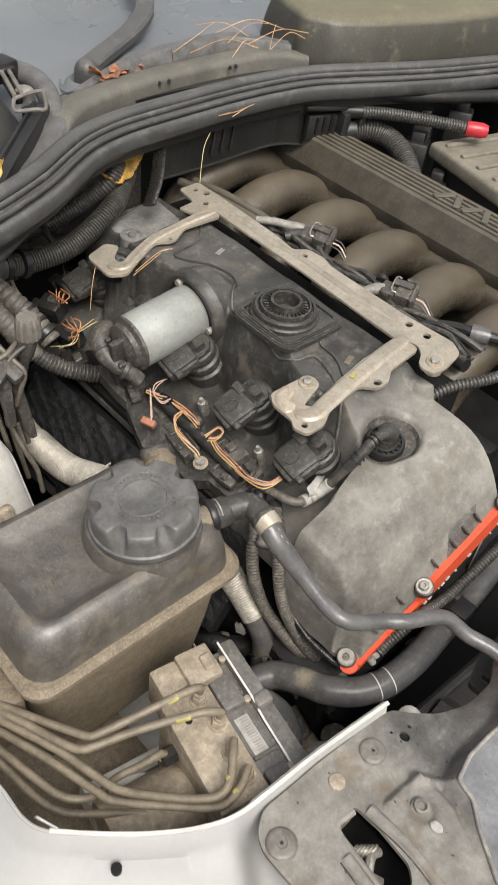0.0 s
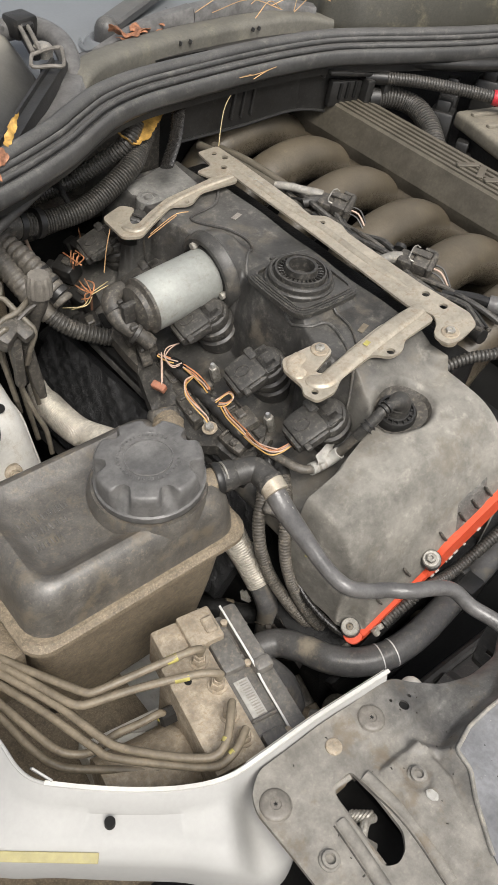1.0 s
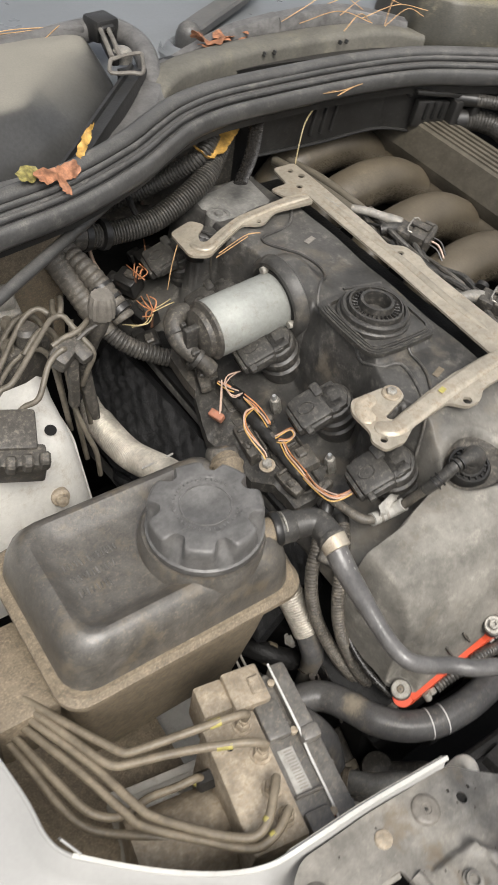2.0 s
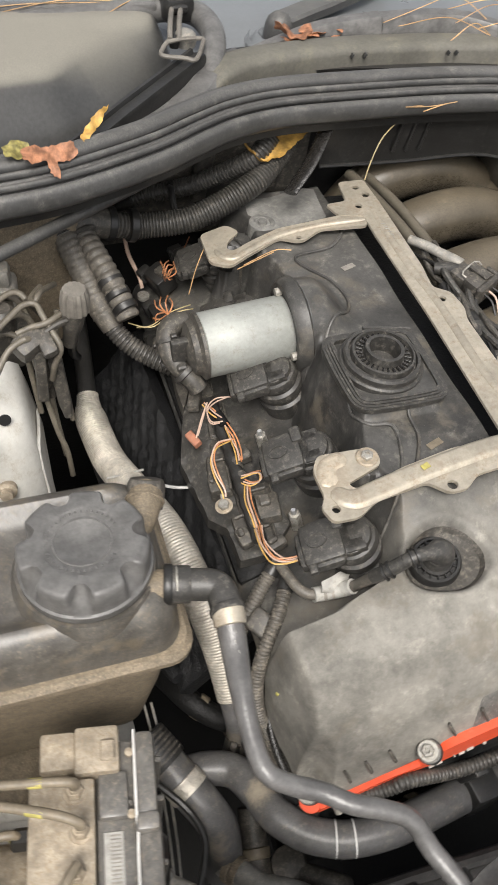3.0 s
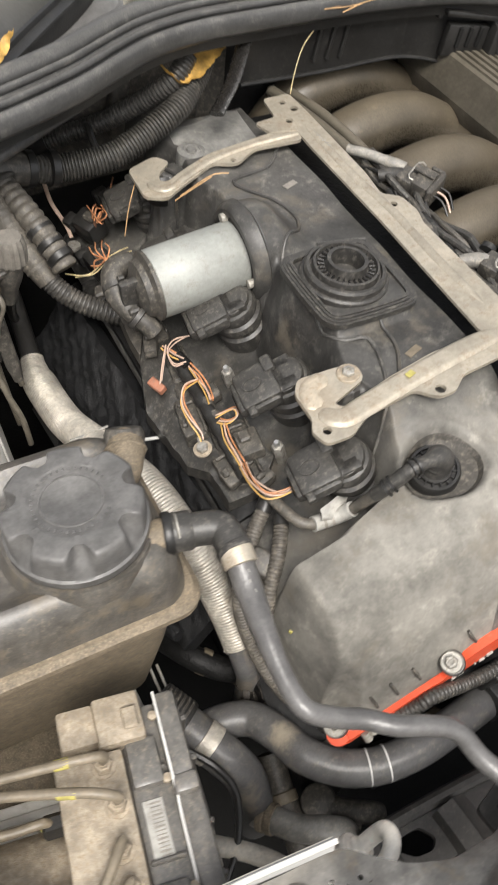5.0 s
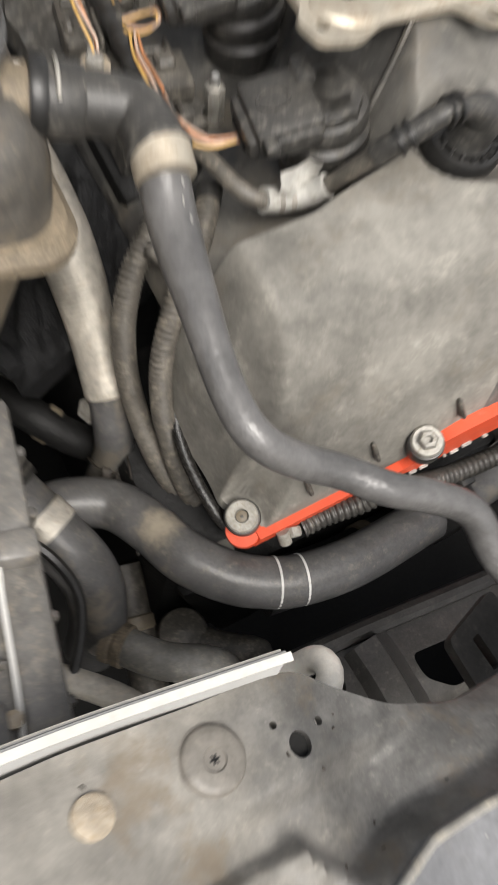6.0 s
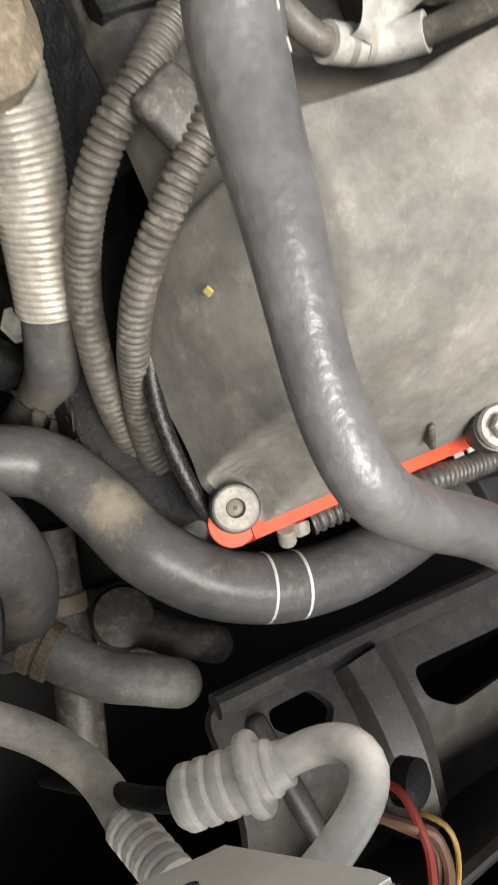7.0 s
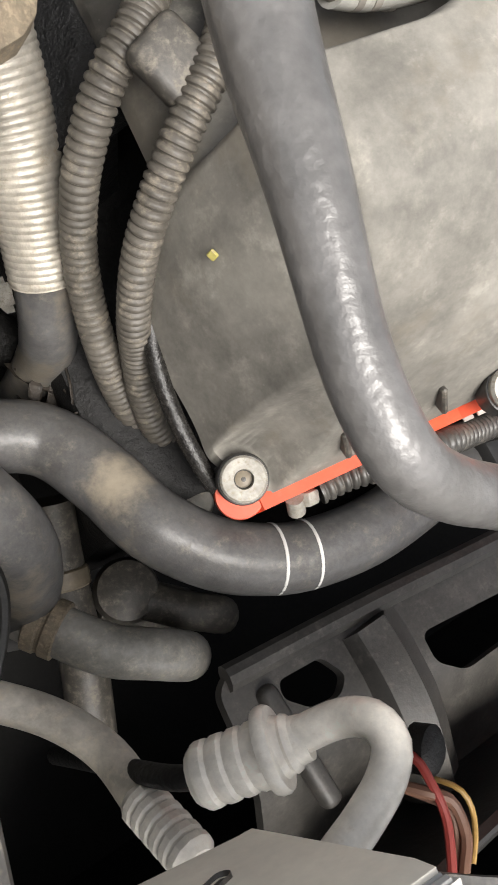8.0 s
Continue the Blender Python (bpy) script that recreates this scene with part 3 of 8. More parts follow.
for k, x in enumerate((-0.100, -0.084, -0.066, -0.022, 0.002, 0.018, 0.034, 0.085)):
    z = gasket_z(x) + 0.012
    part("rib", rbox(0.0024, 0.017, 0.013, 0.0008, 1, pose(x, -0.2605, z + 0.005, -35, -28, 0)), M["rail"], cover)
for x, w in ((0.013, 0.040), (0.086, 0.030)):
    z = gasket_z(x)
    m = pose(x, -0.2600, z + 0.022, 0, -27.5, 0)
    pad, lift = [], random.Random(int(x * 1e4))
    for v in line(0, 1, 9):
        for u in line(0, 1, 19):
            px, py = x - w / 2 + w * u + 0.004 * v, -0.2695 + 0.0135 * v + lift.uniform(-0.0004, 0.0004)
            edge_ = min(u * 8, (1 - u) * 8, (1 - v) * 4, 1.0)
            pad.append((px, py, cover_z(px, py) - 0.0008 + (0.0026 + lift.uniform(-0.0006, 0.0006)) * max(edge_, 0.0) ** 0.5))
    part("flange_web", (pad, [(r * 19 + k, r * 19 + k + 1, r * 19 + 20 + k, r * 19 + 19 + k) for r in range(8) for k in range(18)]), M["grime"], cover, "raised cast web caked with dirt", smooth=40)
part("paint_dot", rbox(0.0012, 0.0030, 0.0032, 0.0004, 1, pose(-0.1402, -0.1995, 0.746, 0, 12, 25)), M["yellow"], cover, "yellow paint dot")
# oil filler neck with its ribbed ring
fill = lathe([(0.0365, 0.878), (0.0365, 0.8875), (0.0350, 0.8890), (0.0335, 0.8890), (0.0335, 0.8935), (0.0320, 0.8955), (0.0295, 0.8955), (0.0288, 0.8925), (0.0275, 0.8925), (0.0268, 0.8985), (0.0250, 0.8990),
              (0.0242, 0.8955), (0.0172, 0.8955), (0.0165, 0.9030), (0.0135, 0.9030), (0.0128, 0.888), (0.0, 0.886)], 48, pose(0.002, 0.0, 0.0))
filler = part("oil_filler", fill, M["coilcase"], cover, "black ribbed oil filler neck")
for i in range(28):
    a = 2 * math.pi * i / 28
    part("tooth", rbox(0.0055, 0.0013, 0.003, 0.0003, 1, pose(0.002, 0, 0.8965) @ pose(0, 0, 0, 0, 0, math.degrees(a)) @ pose(0.0207, 0, 0)), M["oily"], filler)
for r, h in ((0.0455, 0.8838), (0.0432, 0.8848), (0.0408, 0.8858), (0.0384, 0.8866)):
    loop = [(0.004 + max(-0.026, min(0.026, 1.6 * r * math.cos(a))) + (r - 0.026) * math.cos(a), -0.004 + max(-0.026, min(0.026, 1.6 * r * math.sin(a))) + (r - 0.026) * math.sin(a)) for a in line(0, 2 * math.pi * 35 / 36, 36)]
    vs = [(x, y, h + (0.0008 if j else -0.004)) for j in (0, 1) for x, y in loop] + [(0.004 + (x - 0.004) * 0.95, -0.004 + (y + 0.004) * 0.95, h + (0.0008 if j else -0.004)) for j in (1, 0) for x, y in loop]
    n = len(loop)
    fs = [(a * n + i, a * n + (i + 1) % n, ((a + 1) % 4) * n + (i + 1) % n, ((a + 1) % 4) * n + i) for a in range(4) for i in range(n)]
    part("step_ring", (vs, fs), M["coilcase"], filler)
# seams that run over the cover
def over(pts, lift=0.0012):
    return [(x, y, cover_z(x, y) + lift) for x, y in smooth2(pts)]


def smooth2(pts, step=0.005):
    return [(v.x, v.y) for v in smooth_path([(x, y, 0) for x, y in pts], step)]


for pts in ([(0.055, 0.20), (0.03, 0.175), (-0.012, 0.165), (0.012, 0.12), (0.012, 0.085), (-0.022, 0.055), (-0.030, 0.02), (-0.032, -0.045), (-0.010, -0.058), (-0.016, -0.09), (-0.036, -0.125), (-0.055, -0.142)],
            [(0.008, -0.048), (0.006, -0.075), (-0.008, -0.10)], [(0.012, 0.055), (0.055, 0.045)], [(-0.06, 0.215), (-0.045, 0.17), (-0.05, 0.14)]):
    part("seam", tube(over(pts), 0.0016, 8, 0.006), M["cover"], cover)
for x, y, col in ((0.034, 0.140, "label"), (0.017, -0.0825, "amber")):
    part("date_mark", rbox(0.015, 0.006, 0.0008, 0.0002, 1, pose(x, y, cover_z(x, y) + 0.0004, 0, 0, 20)), M["greyink"] if col == "label" else M["brake"], cover)

# pale bare casting at the rear of the cover
part("rear_boss", lathe([(0.0150, -0.012), (0.0140, 0.0015), (0.0115, 0.0030), (0.0085, 0.0030), (0.0078, 0.0012), (0.0050, 0.0012), (0.0046, 0.0040), (0.0, 0.0042)], 28, pose(-0.020, 0.236, cover_z(-0.020, 0.236) + 0.002)), M["padgrey"], cover, "round dusty boss with a plug")
cast_pad = []
for v in line(0, 1, 9):
    for u in line(0, 1, 13):
        px, py = -0.034 + 0.086 * u + 0.008 * v, 0.226 + 0.064 * v - 0.005 * math.sin(6 * u)
        cast_pad.append((px, py, cover_z(px, py) + 0.0035 * min(u * 6, (1 - u) * 6, v * 5, (1 - v) * 5, 1.0) ** 0.5 - 0.0006))
part("rear_pad", (cast_pad, [(r * 13 + k, r * 13 + k + 1, r * 13 + 14 + k, r * 13 + 13 + k) for r in range(8) for k in range(12)]), M["padgrey"], cover, "pale dusty raised pad", smooth=50)

# ---- actuator motor ----
motor = thing("actuator_motor", (-0.08, 0.092, 0.80), "silver can of the valve lift actuator motor, lying on the cover", "actuator motor")
ax = aim((-0.127, 0.092, 0.8428), (0.99, 0.0, 0.12))
part("can", lathe([(0.0, 0.0), (0.0265, 0.0), (0.0300, 0.003), (0.0303, 0.030), (0.0303, 0.083), (0.0285, 0.0865), (0.018, 0.087), (0.018, 0.099), (0.0, 0.099)], 40, ax), M["silver"], motor, "smooth silver metal can")
part("flange", lathe([(0.0300, 0.082), (0.0325, 0.083), (0.0325, 0.0855), (0.0305, 0.087), (0.0, 0.087)], 36, ax), M["black"], motor)
end = part("end_cap", lathe([(0.0, -0.014), (0.014, -0.014), (0.017, -0.012), (0.0245, -0.009), (0.0262, -0.004), (0.0308, -0.001), (0.0308, 0.0020), (0.0, 0.004)], 36, ax), M["rail"], motor)
plug_ = part("connector", tube([(-0.132, 0.122, 0.845), (-0.143, 0.121, 0.846), (-0.151, 0.113, 0.842), (-0.152, 0.100, 0.834), (-0.147, 0.087, 0.826), (-0.138, 0.077, 0.819), (-0.131, 0.070, 0.810)], lambda t: 0.0108 - 0.0022 * S(0.45, 0.75, t), 18, 0.002), M["rail"], end, "dusty black rounded elbow plug")
for p_, d_ in (((-0.1515, 0.1060, 0.8382), (0.0, -0.88, -0.45)), ((-0.1420, 0.0810, 0.8220), (0.6, -0.68, -0.45))):
    part("collar", lathe([(0.0095, -0.0030), (0.0118, -0.0022), (0.0118, 0.0022), (0.0095, 0.0030)], 22, aim(p_, d_)), M["coilcase"], plug_)
part("clip", join(rbox(0.008, 0.026, 0.020, 0.002, 2, ax @ pose(-0.004, 0.004, -0.017)), rbox(0.018, 0.007, 0.010, 0.0015, 1, ax @ pose(-0.006, -0.010, -0.020)), rbox(0.005, 0.024, 0.006, 0.001, 1, ax @ pose(0.008, 0.002, -0.021))), M["coilcase"], end, "black locking clip")
part("latch", rbox(0.006, 0.014, 0.018, 0.002, 2, ax @ pose(0.014, -0.012, -0.012)), M["oily"], end)
for a in (60, 190, 310):
    q = ax @ pose(0, 0, 0, 0, 0, a) @ pose(0.0335, 0, 0.080)
    part("screw", lathe([(0.004, -0.003), (0.004, 0.004), (0.003, 0.005), (0.0, 0.005)], 8, q), M["washer"], motor)

part("collar_ring", lathe([(0.0330, 0.0890), (0.0345, 0.0830), (0.0370, 0.0805), (0.0410, 0.0810), (0.0445, 0.0850), (0.0460, 0.0930), (0.0400, 0.098)], 40, ax), M["cover"], motor, "dusty moulded collar at the cover")

# ---- ignition coils ----
coil = thing("ignition_coil", pose(-0.090, 0.060, 0.834), "black dusty ignition coil with a round rubber boot", "ignition coil", "coils along the valve cover")
tilt = pose(0, 0, 0, 0, -26, 0) @ pose(0, 0, 0, 0, 0, -8)
head = part("head", join(rbox(0.034, 0.036, 0.016, 0.0045, 2, tilt @ pose(-0.001, 0, -0.009)), rbox(0.026, 0.042, 0.012, 0.004, 2, tilt @ pose(0.001, 0, -0.010)), rbox(0.008, 0.030, 0.012, 0.003, 2, tilt @ pose(-0.018, -0.001, -0.011)), rbox(0.010, 0.016, 0.012, 0.003, 2, tilt @ pose(0.014, 0.013, -0.005))), M["coilcase"], coil, local=True)
part("emblem", lathe([(0.0066, 0.0), (0.0070, 0.0011), (0.0082, 0.0011), (0.0086, 0.0)], 24, tilt @ pose(-0.004, 0.001, -0.0012) @ Matrix.Diagonal((1.0, 0.74, 1, 1))), M["coilcase"], head, local=True)
part("clip_tab", rbox(0.007, 0.010, 0.006, 0.0015, 2, tilt @ pose(-0.012, -0.019, -0.006)), M["coilcase"], head, local=True)
part("boot", lathe([(0.0, -0.004), (0.0130, -0.004), (0.0165, -0.006), (0.0172, -0.010), (0.0195, -0.011), (0.0210, -0.014), (0.0210, -0.019), (0.0190, -0.021), (0.0190, -0.023), (0.0220, -0.025), (0.0224, -0.031), (0.0202, -0.034), (0.0202, -0.038), (0.0230, -0.040), (0.0230, -0.052), (0.0205, -0.070)], 40, tilt @ pose(0.021, 0.0, 0.0)), M["coilcase"], coil, "ribbed rubber boot", local=True)
part("shoulder", join(rbox(0.030, 0.032, 0.016, 0.004, 2, tilt @ pose(0.010, 0, -0.012)), rbox(0.016, 0.012, 0.010, 0.002, 2, tilt @ pose(0.024, 0.010, -0.009)), rbox(0.016, 0.012, 0.010, 0.002, 2, tilt @ pose(0.024, -0.010, -0.009))), M["coilcase"], coil, local=True)
part("connector_slot", rbox(0.006, 0.018, 0.006, 0.001, 1, tilt @ pose(-0.020, -0.002, -0.012)), M["shadow"], coil, local=True)
for y in (-0.033, -0.123, 0.155, 0.246):
    copy_thing(coil, pose(-0.090, y, 0.832 if y < 0.1 else 0.826))
for k, (x, y, z) in enumerate(((-0.086, 0.018, 0.806), (-0.087, -0.073, 0.808), (-0.135, -0.039, 0.780), (-0.095, 0.125, 0.815), (-0.058, 0.075, 0.80))):
    stud = thing("stud_bolt", (x, y, z - 0.014), "small zinc stud with a hexagon nut", "bolt", "studs of the valve cover")
    m = aim((x, y, z - 0.014), (-0.3, 0, 0.95))
    part("nut", lathe([(0.0, -0.02), (0.0056, -0.02), (0.0056, 0.001), (0.0048, 0.0025), (0.0, 0.0025)], 6, m), M["bolt"], stud)
    part("shank", lathe([(0.0026, 0.0), (0.0026, 0.0075), (0.0018, 0.009), (0.0, 0.009)], 12, m), M["zinc"], stud)

# ---- steel bracket over the cover ----
def brace_z(x, y):
    return 0.8785 + 0.137 * x


frame_bracket = thing("cover_bracket", (0.08, 0.07, 0.87), "stained pale sheet steel bracket bolted over the valve cover", "bracket")
rail = rounded([(0.070, 0.262), (0.097, 0.258), (0.0975, 0.215), (0.095, 0.110), (0.091, 0.080), (0.104, 0.068), (0.106, 0.045), (0.101, 0.030), (0.101, -0.080), (0.106, -0.140), (0.098, -0.156), (0.074, -0.160),
                (0.057, -0.158), (0.053, -0.144), (0.058, -0.136), (0.068, -0.131), (0.076, -0.120), (0.072, -0.108), (0.066, -0.096), (0.071, 0.049), (0.072, 0.170), (0.0735, 0.20), (0.050, 0.208), (0.044, 0.230), (0.066, 0.229)], 0.005)
holes = [circle(0.084, 0.247, 0.0035), circle(0.089, 0.232, 0.0042), circle(0.075, 0.2165, 0.0038), circle(0.0925, 0.062, 0.0034), circle(0.093, -0.093, 0.0042), circle(0.093, -0.117, 0.0042)]
rear_arm = rounded([(0.074, 0.203), (0.054, 0.209), (-0.015, 0.209), (-0.046, 0.199), (-0.066, 0.190), (-0.072, 0.194), (-0.068, 0.205), (-0.052, 0.216), (-0.062, 0.231), (-0.091, 0.224), (-0.093, 0.180), (-0.076, 0.168), (-0.056, 0.178),
                    (-0.018, 0.194), (-0.004, 0.184), (0.004, 0.183), (0.025, 0.194), (0.072, 0.184)], 0.006)
front_arm = rounded([(0.074, -0.100), (0.022, -0.096), (-0.022, -0.101), (-0.050, -0.107), (-0.064, -0.108), (-0.067, -0.102), (-0.056, -0.099), (-0.036, -0.093), (-0.034, -0.081), (-0.046, -0.074), (-0.080, -0.070), (-0.088, -0.082), (-0.088, -0.108), (-0.094, -0.116),
                     (-0.090, -0.131), (-0.070, -0.133), (-0.052, -0.123), (-0.010, -0.120), (0.002, -0.134), (0.016, -0.135), (0.030, -0.125), (0.072, -0.124)], 0.005)
part("rail", plate(rail, holes, 0.0025, brace_z), M["bracket"], frame_bracket)
part("rear_arm", plate(rear_arm, [circle(0.0, 0.1885, 0.0028)], 0.0030, lambda x, y: brace_z(x, y) - 0.0004), M["bracket"], frame_bracket)
part("front_arm", plate(front_arm, [circle(0.007, -0.128, 0.0042), circle(-0.084, -0.121, 0.0034)], 0.0032, lambda x, y: brace_z(x, y) - 0.0004), M["bracket"], frame_bracket)
for pts in ([(0.085, 0.205), (0.083, 0.12), (0.086, 0.06), (0.084, -0.02), (0.086, -0.075)],):
    part("bead", tube([(x, y, brace_z(x, y) - 0.002) for x, y in pts], lambda t: 0.0052 - 0.003 * abs(2 * t - 1) ** 8, 12, 0.006, flat=0.75), M["bracket"], frame_bracket)
def swage(path, wide, high, mat, label=""):
    """A softly rounded pressed ridge that lies along the bracket."""
    vs, fs, p = [], [], smooth_path([(x, y, 0) for x, y in path], 0.003)
    for i, q in enumerate(p):
        d = (p[min(i + 1, len(p) - 1)] - p[max(i - 1, 0)]).normalized()
        k = (1 - abs(2 * i / (len(p) - 1) - 1) ** 8) ** 0.5
        for s in line(-1, 1, 11):
            x, y = q.x - d.y * s * wide * (0.35 + 0.65 * k), q.y + d.x * s * wide * (0.35 + 0.65 * k)
            vs.append((x, y, brace_z(x, y) + 0.0004 + (high * k + 0.0004) * min(1.0, 2.6 * math.cos(s * math.pi / 2)) ** 0.9 - 0.0004 * abs(s)))
    fs = [(i * 11 + k, i * 11 + 11 + k, i * 11 + 12 + k, i * 11 + 1 + k) for i in range(len(p) - 1) for k in range(10)]
    return part("bead", (vs, fs), M[mat], frame_bracket, label, smooth=60)


swage(((0.072, 0.194), (0.03, 0.199), (-0.015, 0.1975), (-0.05, 0.186), (-0.070, 0.178), (-0.081, 0.186), (-0.083, 0.196)), 0.0034, 0.0016, "bracket")
swage(((0.076, -0.104), (0.03, -0.106), (-0.02, -0.111), (-0.052, -0.1155), (-0.066, -0.1175), (-0.075, -0.113), (-0.0795, -0.104)), 0.0092, 0.0024, "bracket")
swage(((-0.0795, -0.101), (-0.0800, -0.090), (-0.074, -0.081), (-0.060, -0.078)), 0.0075, 0.0007, "rust", "brown rust stain round the hook")
part("rubber_boss", lathe([(0.0, -0.03), (0.014, -0.03), (0.014, -0.004), (0.010, -0.001), (0.0, -0.001)], 24, pose(-0.062, 0.212, brace_z(-0.062, 0) - 0.004)), M["black"], frame_bracket)
for x, y in ((-0.044, -0.0835), (0.070, -0.1465)):
    m = pose(x, y, brace_z(x, y), 0, -8, 0)
    b = part("bolt", lathe([(0.0, -0.012), (0.0092, -0.012), (0.0092, 0.0003), (0.0082, 0.0012), (0.0, 0.0012)], 24, m), M["block"], frame_bracket, "dull flange bolt")
    part("bolt_head", lathe([(0.0050, 0.001), (0.0050, 0.0036), (0.0042, 0.0044), (0.0022, 0.0044), (0.002, 0.003), (0.0, 0.003)], 6, m), M["bolt"], b)
part("paint_mark", rbox(0.007, 0.005, 0.0006, 0.0002, 1, pose(-0.008, -0.109, brace_z(-0.008, 0) + 0.0049, 0, -8, 15)), M["yellow"], frame_bracket, "yellow paint dab")
for k in range(5):
    part("stamp", rbox(0.0007, 0.0042, 0.0004, 0.0001, 1, pose(0.084 + 0.0004 * k, 0.178 - 0.0045 * k, brace_z(0.085, 0) + 0.0030, 0, -8, 70)), M["paper"], frame_bracket)

# ---- coil wiring rail ----
loom = thing("wiring_rail", (-0.125, 0.0, 0.74), "black plastic wiring rail with bare orange wires beside the coils", "wiring rail")
for (x, y, z), w, l, turn in (
    ((-0.1163, 0.1163, 0.7800), 0.022, 0.060, -4),
    ((-0.1145, 0.0526, 0.7780), 0.020, 0.040, -8),
    ((-0.1169, 0.0262, 0.7760), 0.026, 0.034, -8),
    ((-0.1090, -0.0463, 0.7800), 0.034, 0.040, -6),
    ((-0.1311, -0.0072, 0.7780), 0.020, 0.045, -10),
    ((-0.1141, -0.0769, 0.7760), 0.026, 0.022, -6),
    ((-0.1266, -0.0657, 0.7800), 0.018, 0.026, 0),
):
    tr = part("tray", rbox(w, l, 0.016, 0.0035, 2, pose(x, y, z - 0.004, 0, -14, turn)), M["rail"], loom)
    part("tray_edge", join(rbox(0.0025, l * 0.92, 0.006, 0.001, 1, pose(x, y, z - 0.004, 0, -14, turn) @ pose(w * 0.44, 0, 0.009)), rbox(w * 0.7, 0.0028, 0.005, 0.001, 1, pose(x, y, z - 0.004, 0, -14, turn) @ pose(0, l * 0.30, 0.009))), M["rail"], tr)
part("deck", plate(rounded([(-0.1274, 0.1050), (-0.1116, 0.0907), (-0.1130, 0.0369), (-0.1018, 0.0042), (-0.0999, -0.0331), (-0.0884, -0.0738), (-0.1152, -0.0955), (-0.1385, -0.0935), (-0.1395, -0.0608), (-0.1494, -0.0412), (-0.1540, 0.0059), (-0.1567, 0.0283), (-0.1421, 0.0771)], 0.003), (), 0.012, lambda x, y: 0.778 + 0.25 * (x + 0.12) - 0.010 * S(-0.135, -0.155, x) + 0.0016 * math.sin(y * 300) * math.sin(x * 260), cuts=20), M["coilcase"], loom, "dusty grey plastic deck")
part("deck", plate(rounded([(-0.1241, 0.1264), (-0.1274, 0.1050), (-0.1421, 0.0771), (-0.1419, 0.1011), (-0.1387, 0.1364), (-0.1289, 0.1469)], 0.003), (), 0.012, lambda x, y: 0.784 + 0.25 * (x + 0.12), cuts=4), M["rail"], loom)
part("loom_sheath", tube([(-0.1185, 0.070, 0.792), (-0.1190, 0.030, 0.791), (-0.1200, -0.010, 0.791), (-0.1215, -0.050, 0.791), (-0.1225, -0.088, 0.790)], lambda t: 0.0062 + 0.0006 * math.sin(t * 60), 12), M["black"], loom, "black taped cable sheath")
for (x, y, z), size, turn in (((-0.1045, -0.058, 0.789), (0.020, 0.026, 0.012), -8), ((-0.1320, -0.078, 0.783), (0.012, 0.018, 0.010), 10), ((-0.1400, -0.018, 0.780), (0.010, 0.020, 0.010), -6), ((-0.1300, 0.082, 0.786), (0.012, 0.030, 0.010), -22), ((-0.1080, 0.004, 0.788), (0.014, 0.016, 0.010), 4), ((-0.1290, 0.112, 0.790), (0.014, 0.022, 0.012), -10), ((-0.1100, -0.094, 0.788), (0.018, 0.010, 0.012), 12)):
    part("housing", join(rbox(*size, 0.0025, 2, pose(x, y, z, 0, -14, turn)), rbox(size[0] * 0.5, size[1] * 0.4, size[2] * 0.6, 0.0015, 1, pose(x, y, z, 0, -14, turn) @ pose(-size[0] * 0.1, size[1] * 0.15, size[2] * 0.6))), M["rail"], loom)
part("rail_base", rbox(0.034, 0.300, 0.030, 0.008, 2, pose(-0.122, 0.045, 0.748, 0, -24, 0)), M["dark"], loom)
part("clip", lathe([(0.0042, -0.005), (0.0056, -0.0045), (0.0056, 0.0045), (0.0042, 0.005)], 14, aim((-0.1180, -0.0240, 0.7920), (0.2, -1.0, 0.0))), M["rail"], loom)
part("clip", lathe([(0.0042, -0.005), (0.0056, -0.0045), (0.0056, 0.0045), (0.0042, 0.005)], 14, aim((-0.1216, -0.0711, 0.7920), (0.1, -1.0, 0.0))), M["rail"], loom)
part("clip", lathe([(0.0042, -0.005), (0.0056, -0.0045), (0.0056, 0.0045), (0.0042, 0.005)], 14, aim((-0.1168, 0.0465, 0.7920), (0.3, -1.0, 0.0))), M["rail"], loom)
part("clip", lathe([(0.0042, -0.005), (0.0056, -0.0045), (0.0056, 0.0045), (0.0042, 0.005)], 14, aim((-0.1183, -0.0077, 0.7920), (0.1, -1.0, 0.0))), M["rail"], loom)
rnd = random.Random(8)
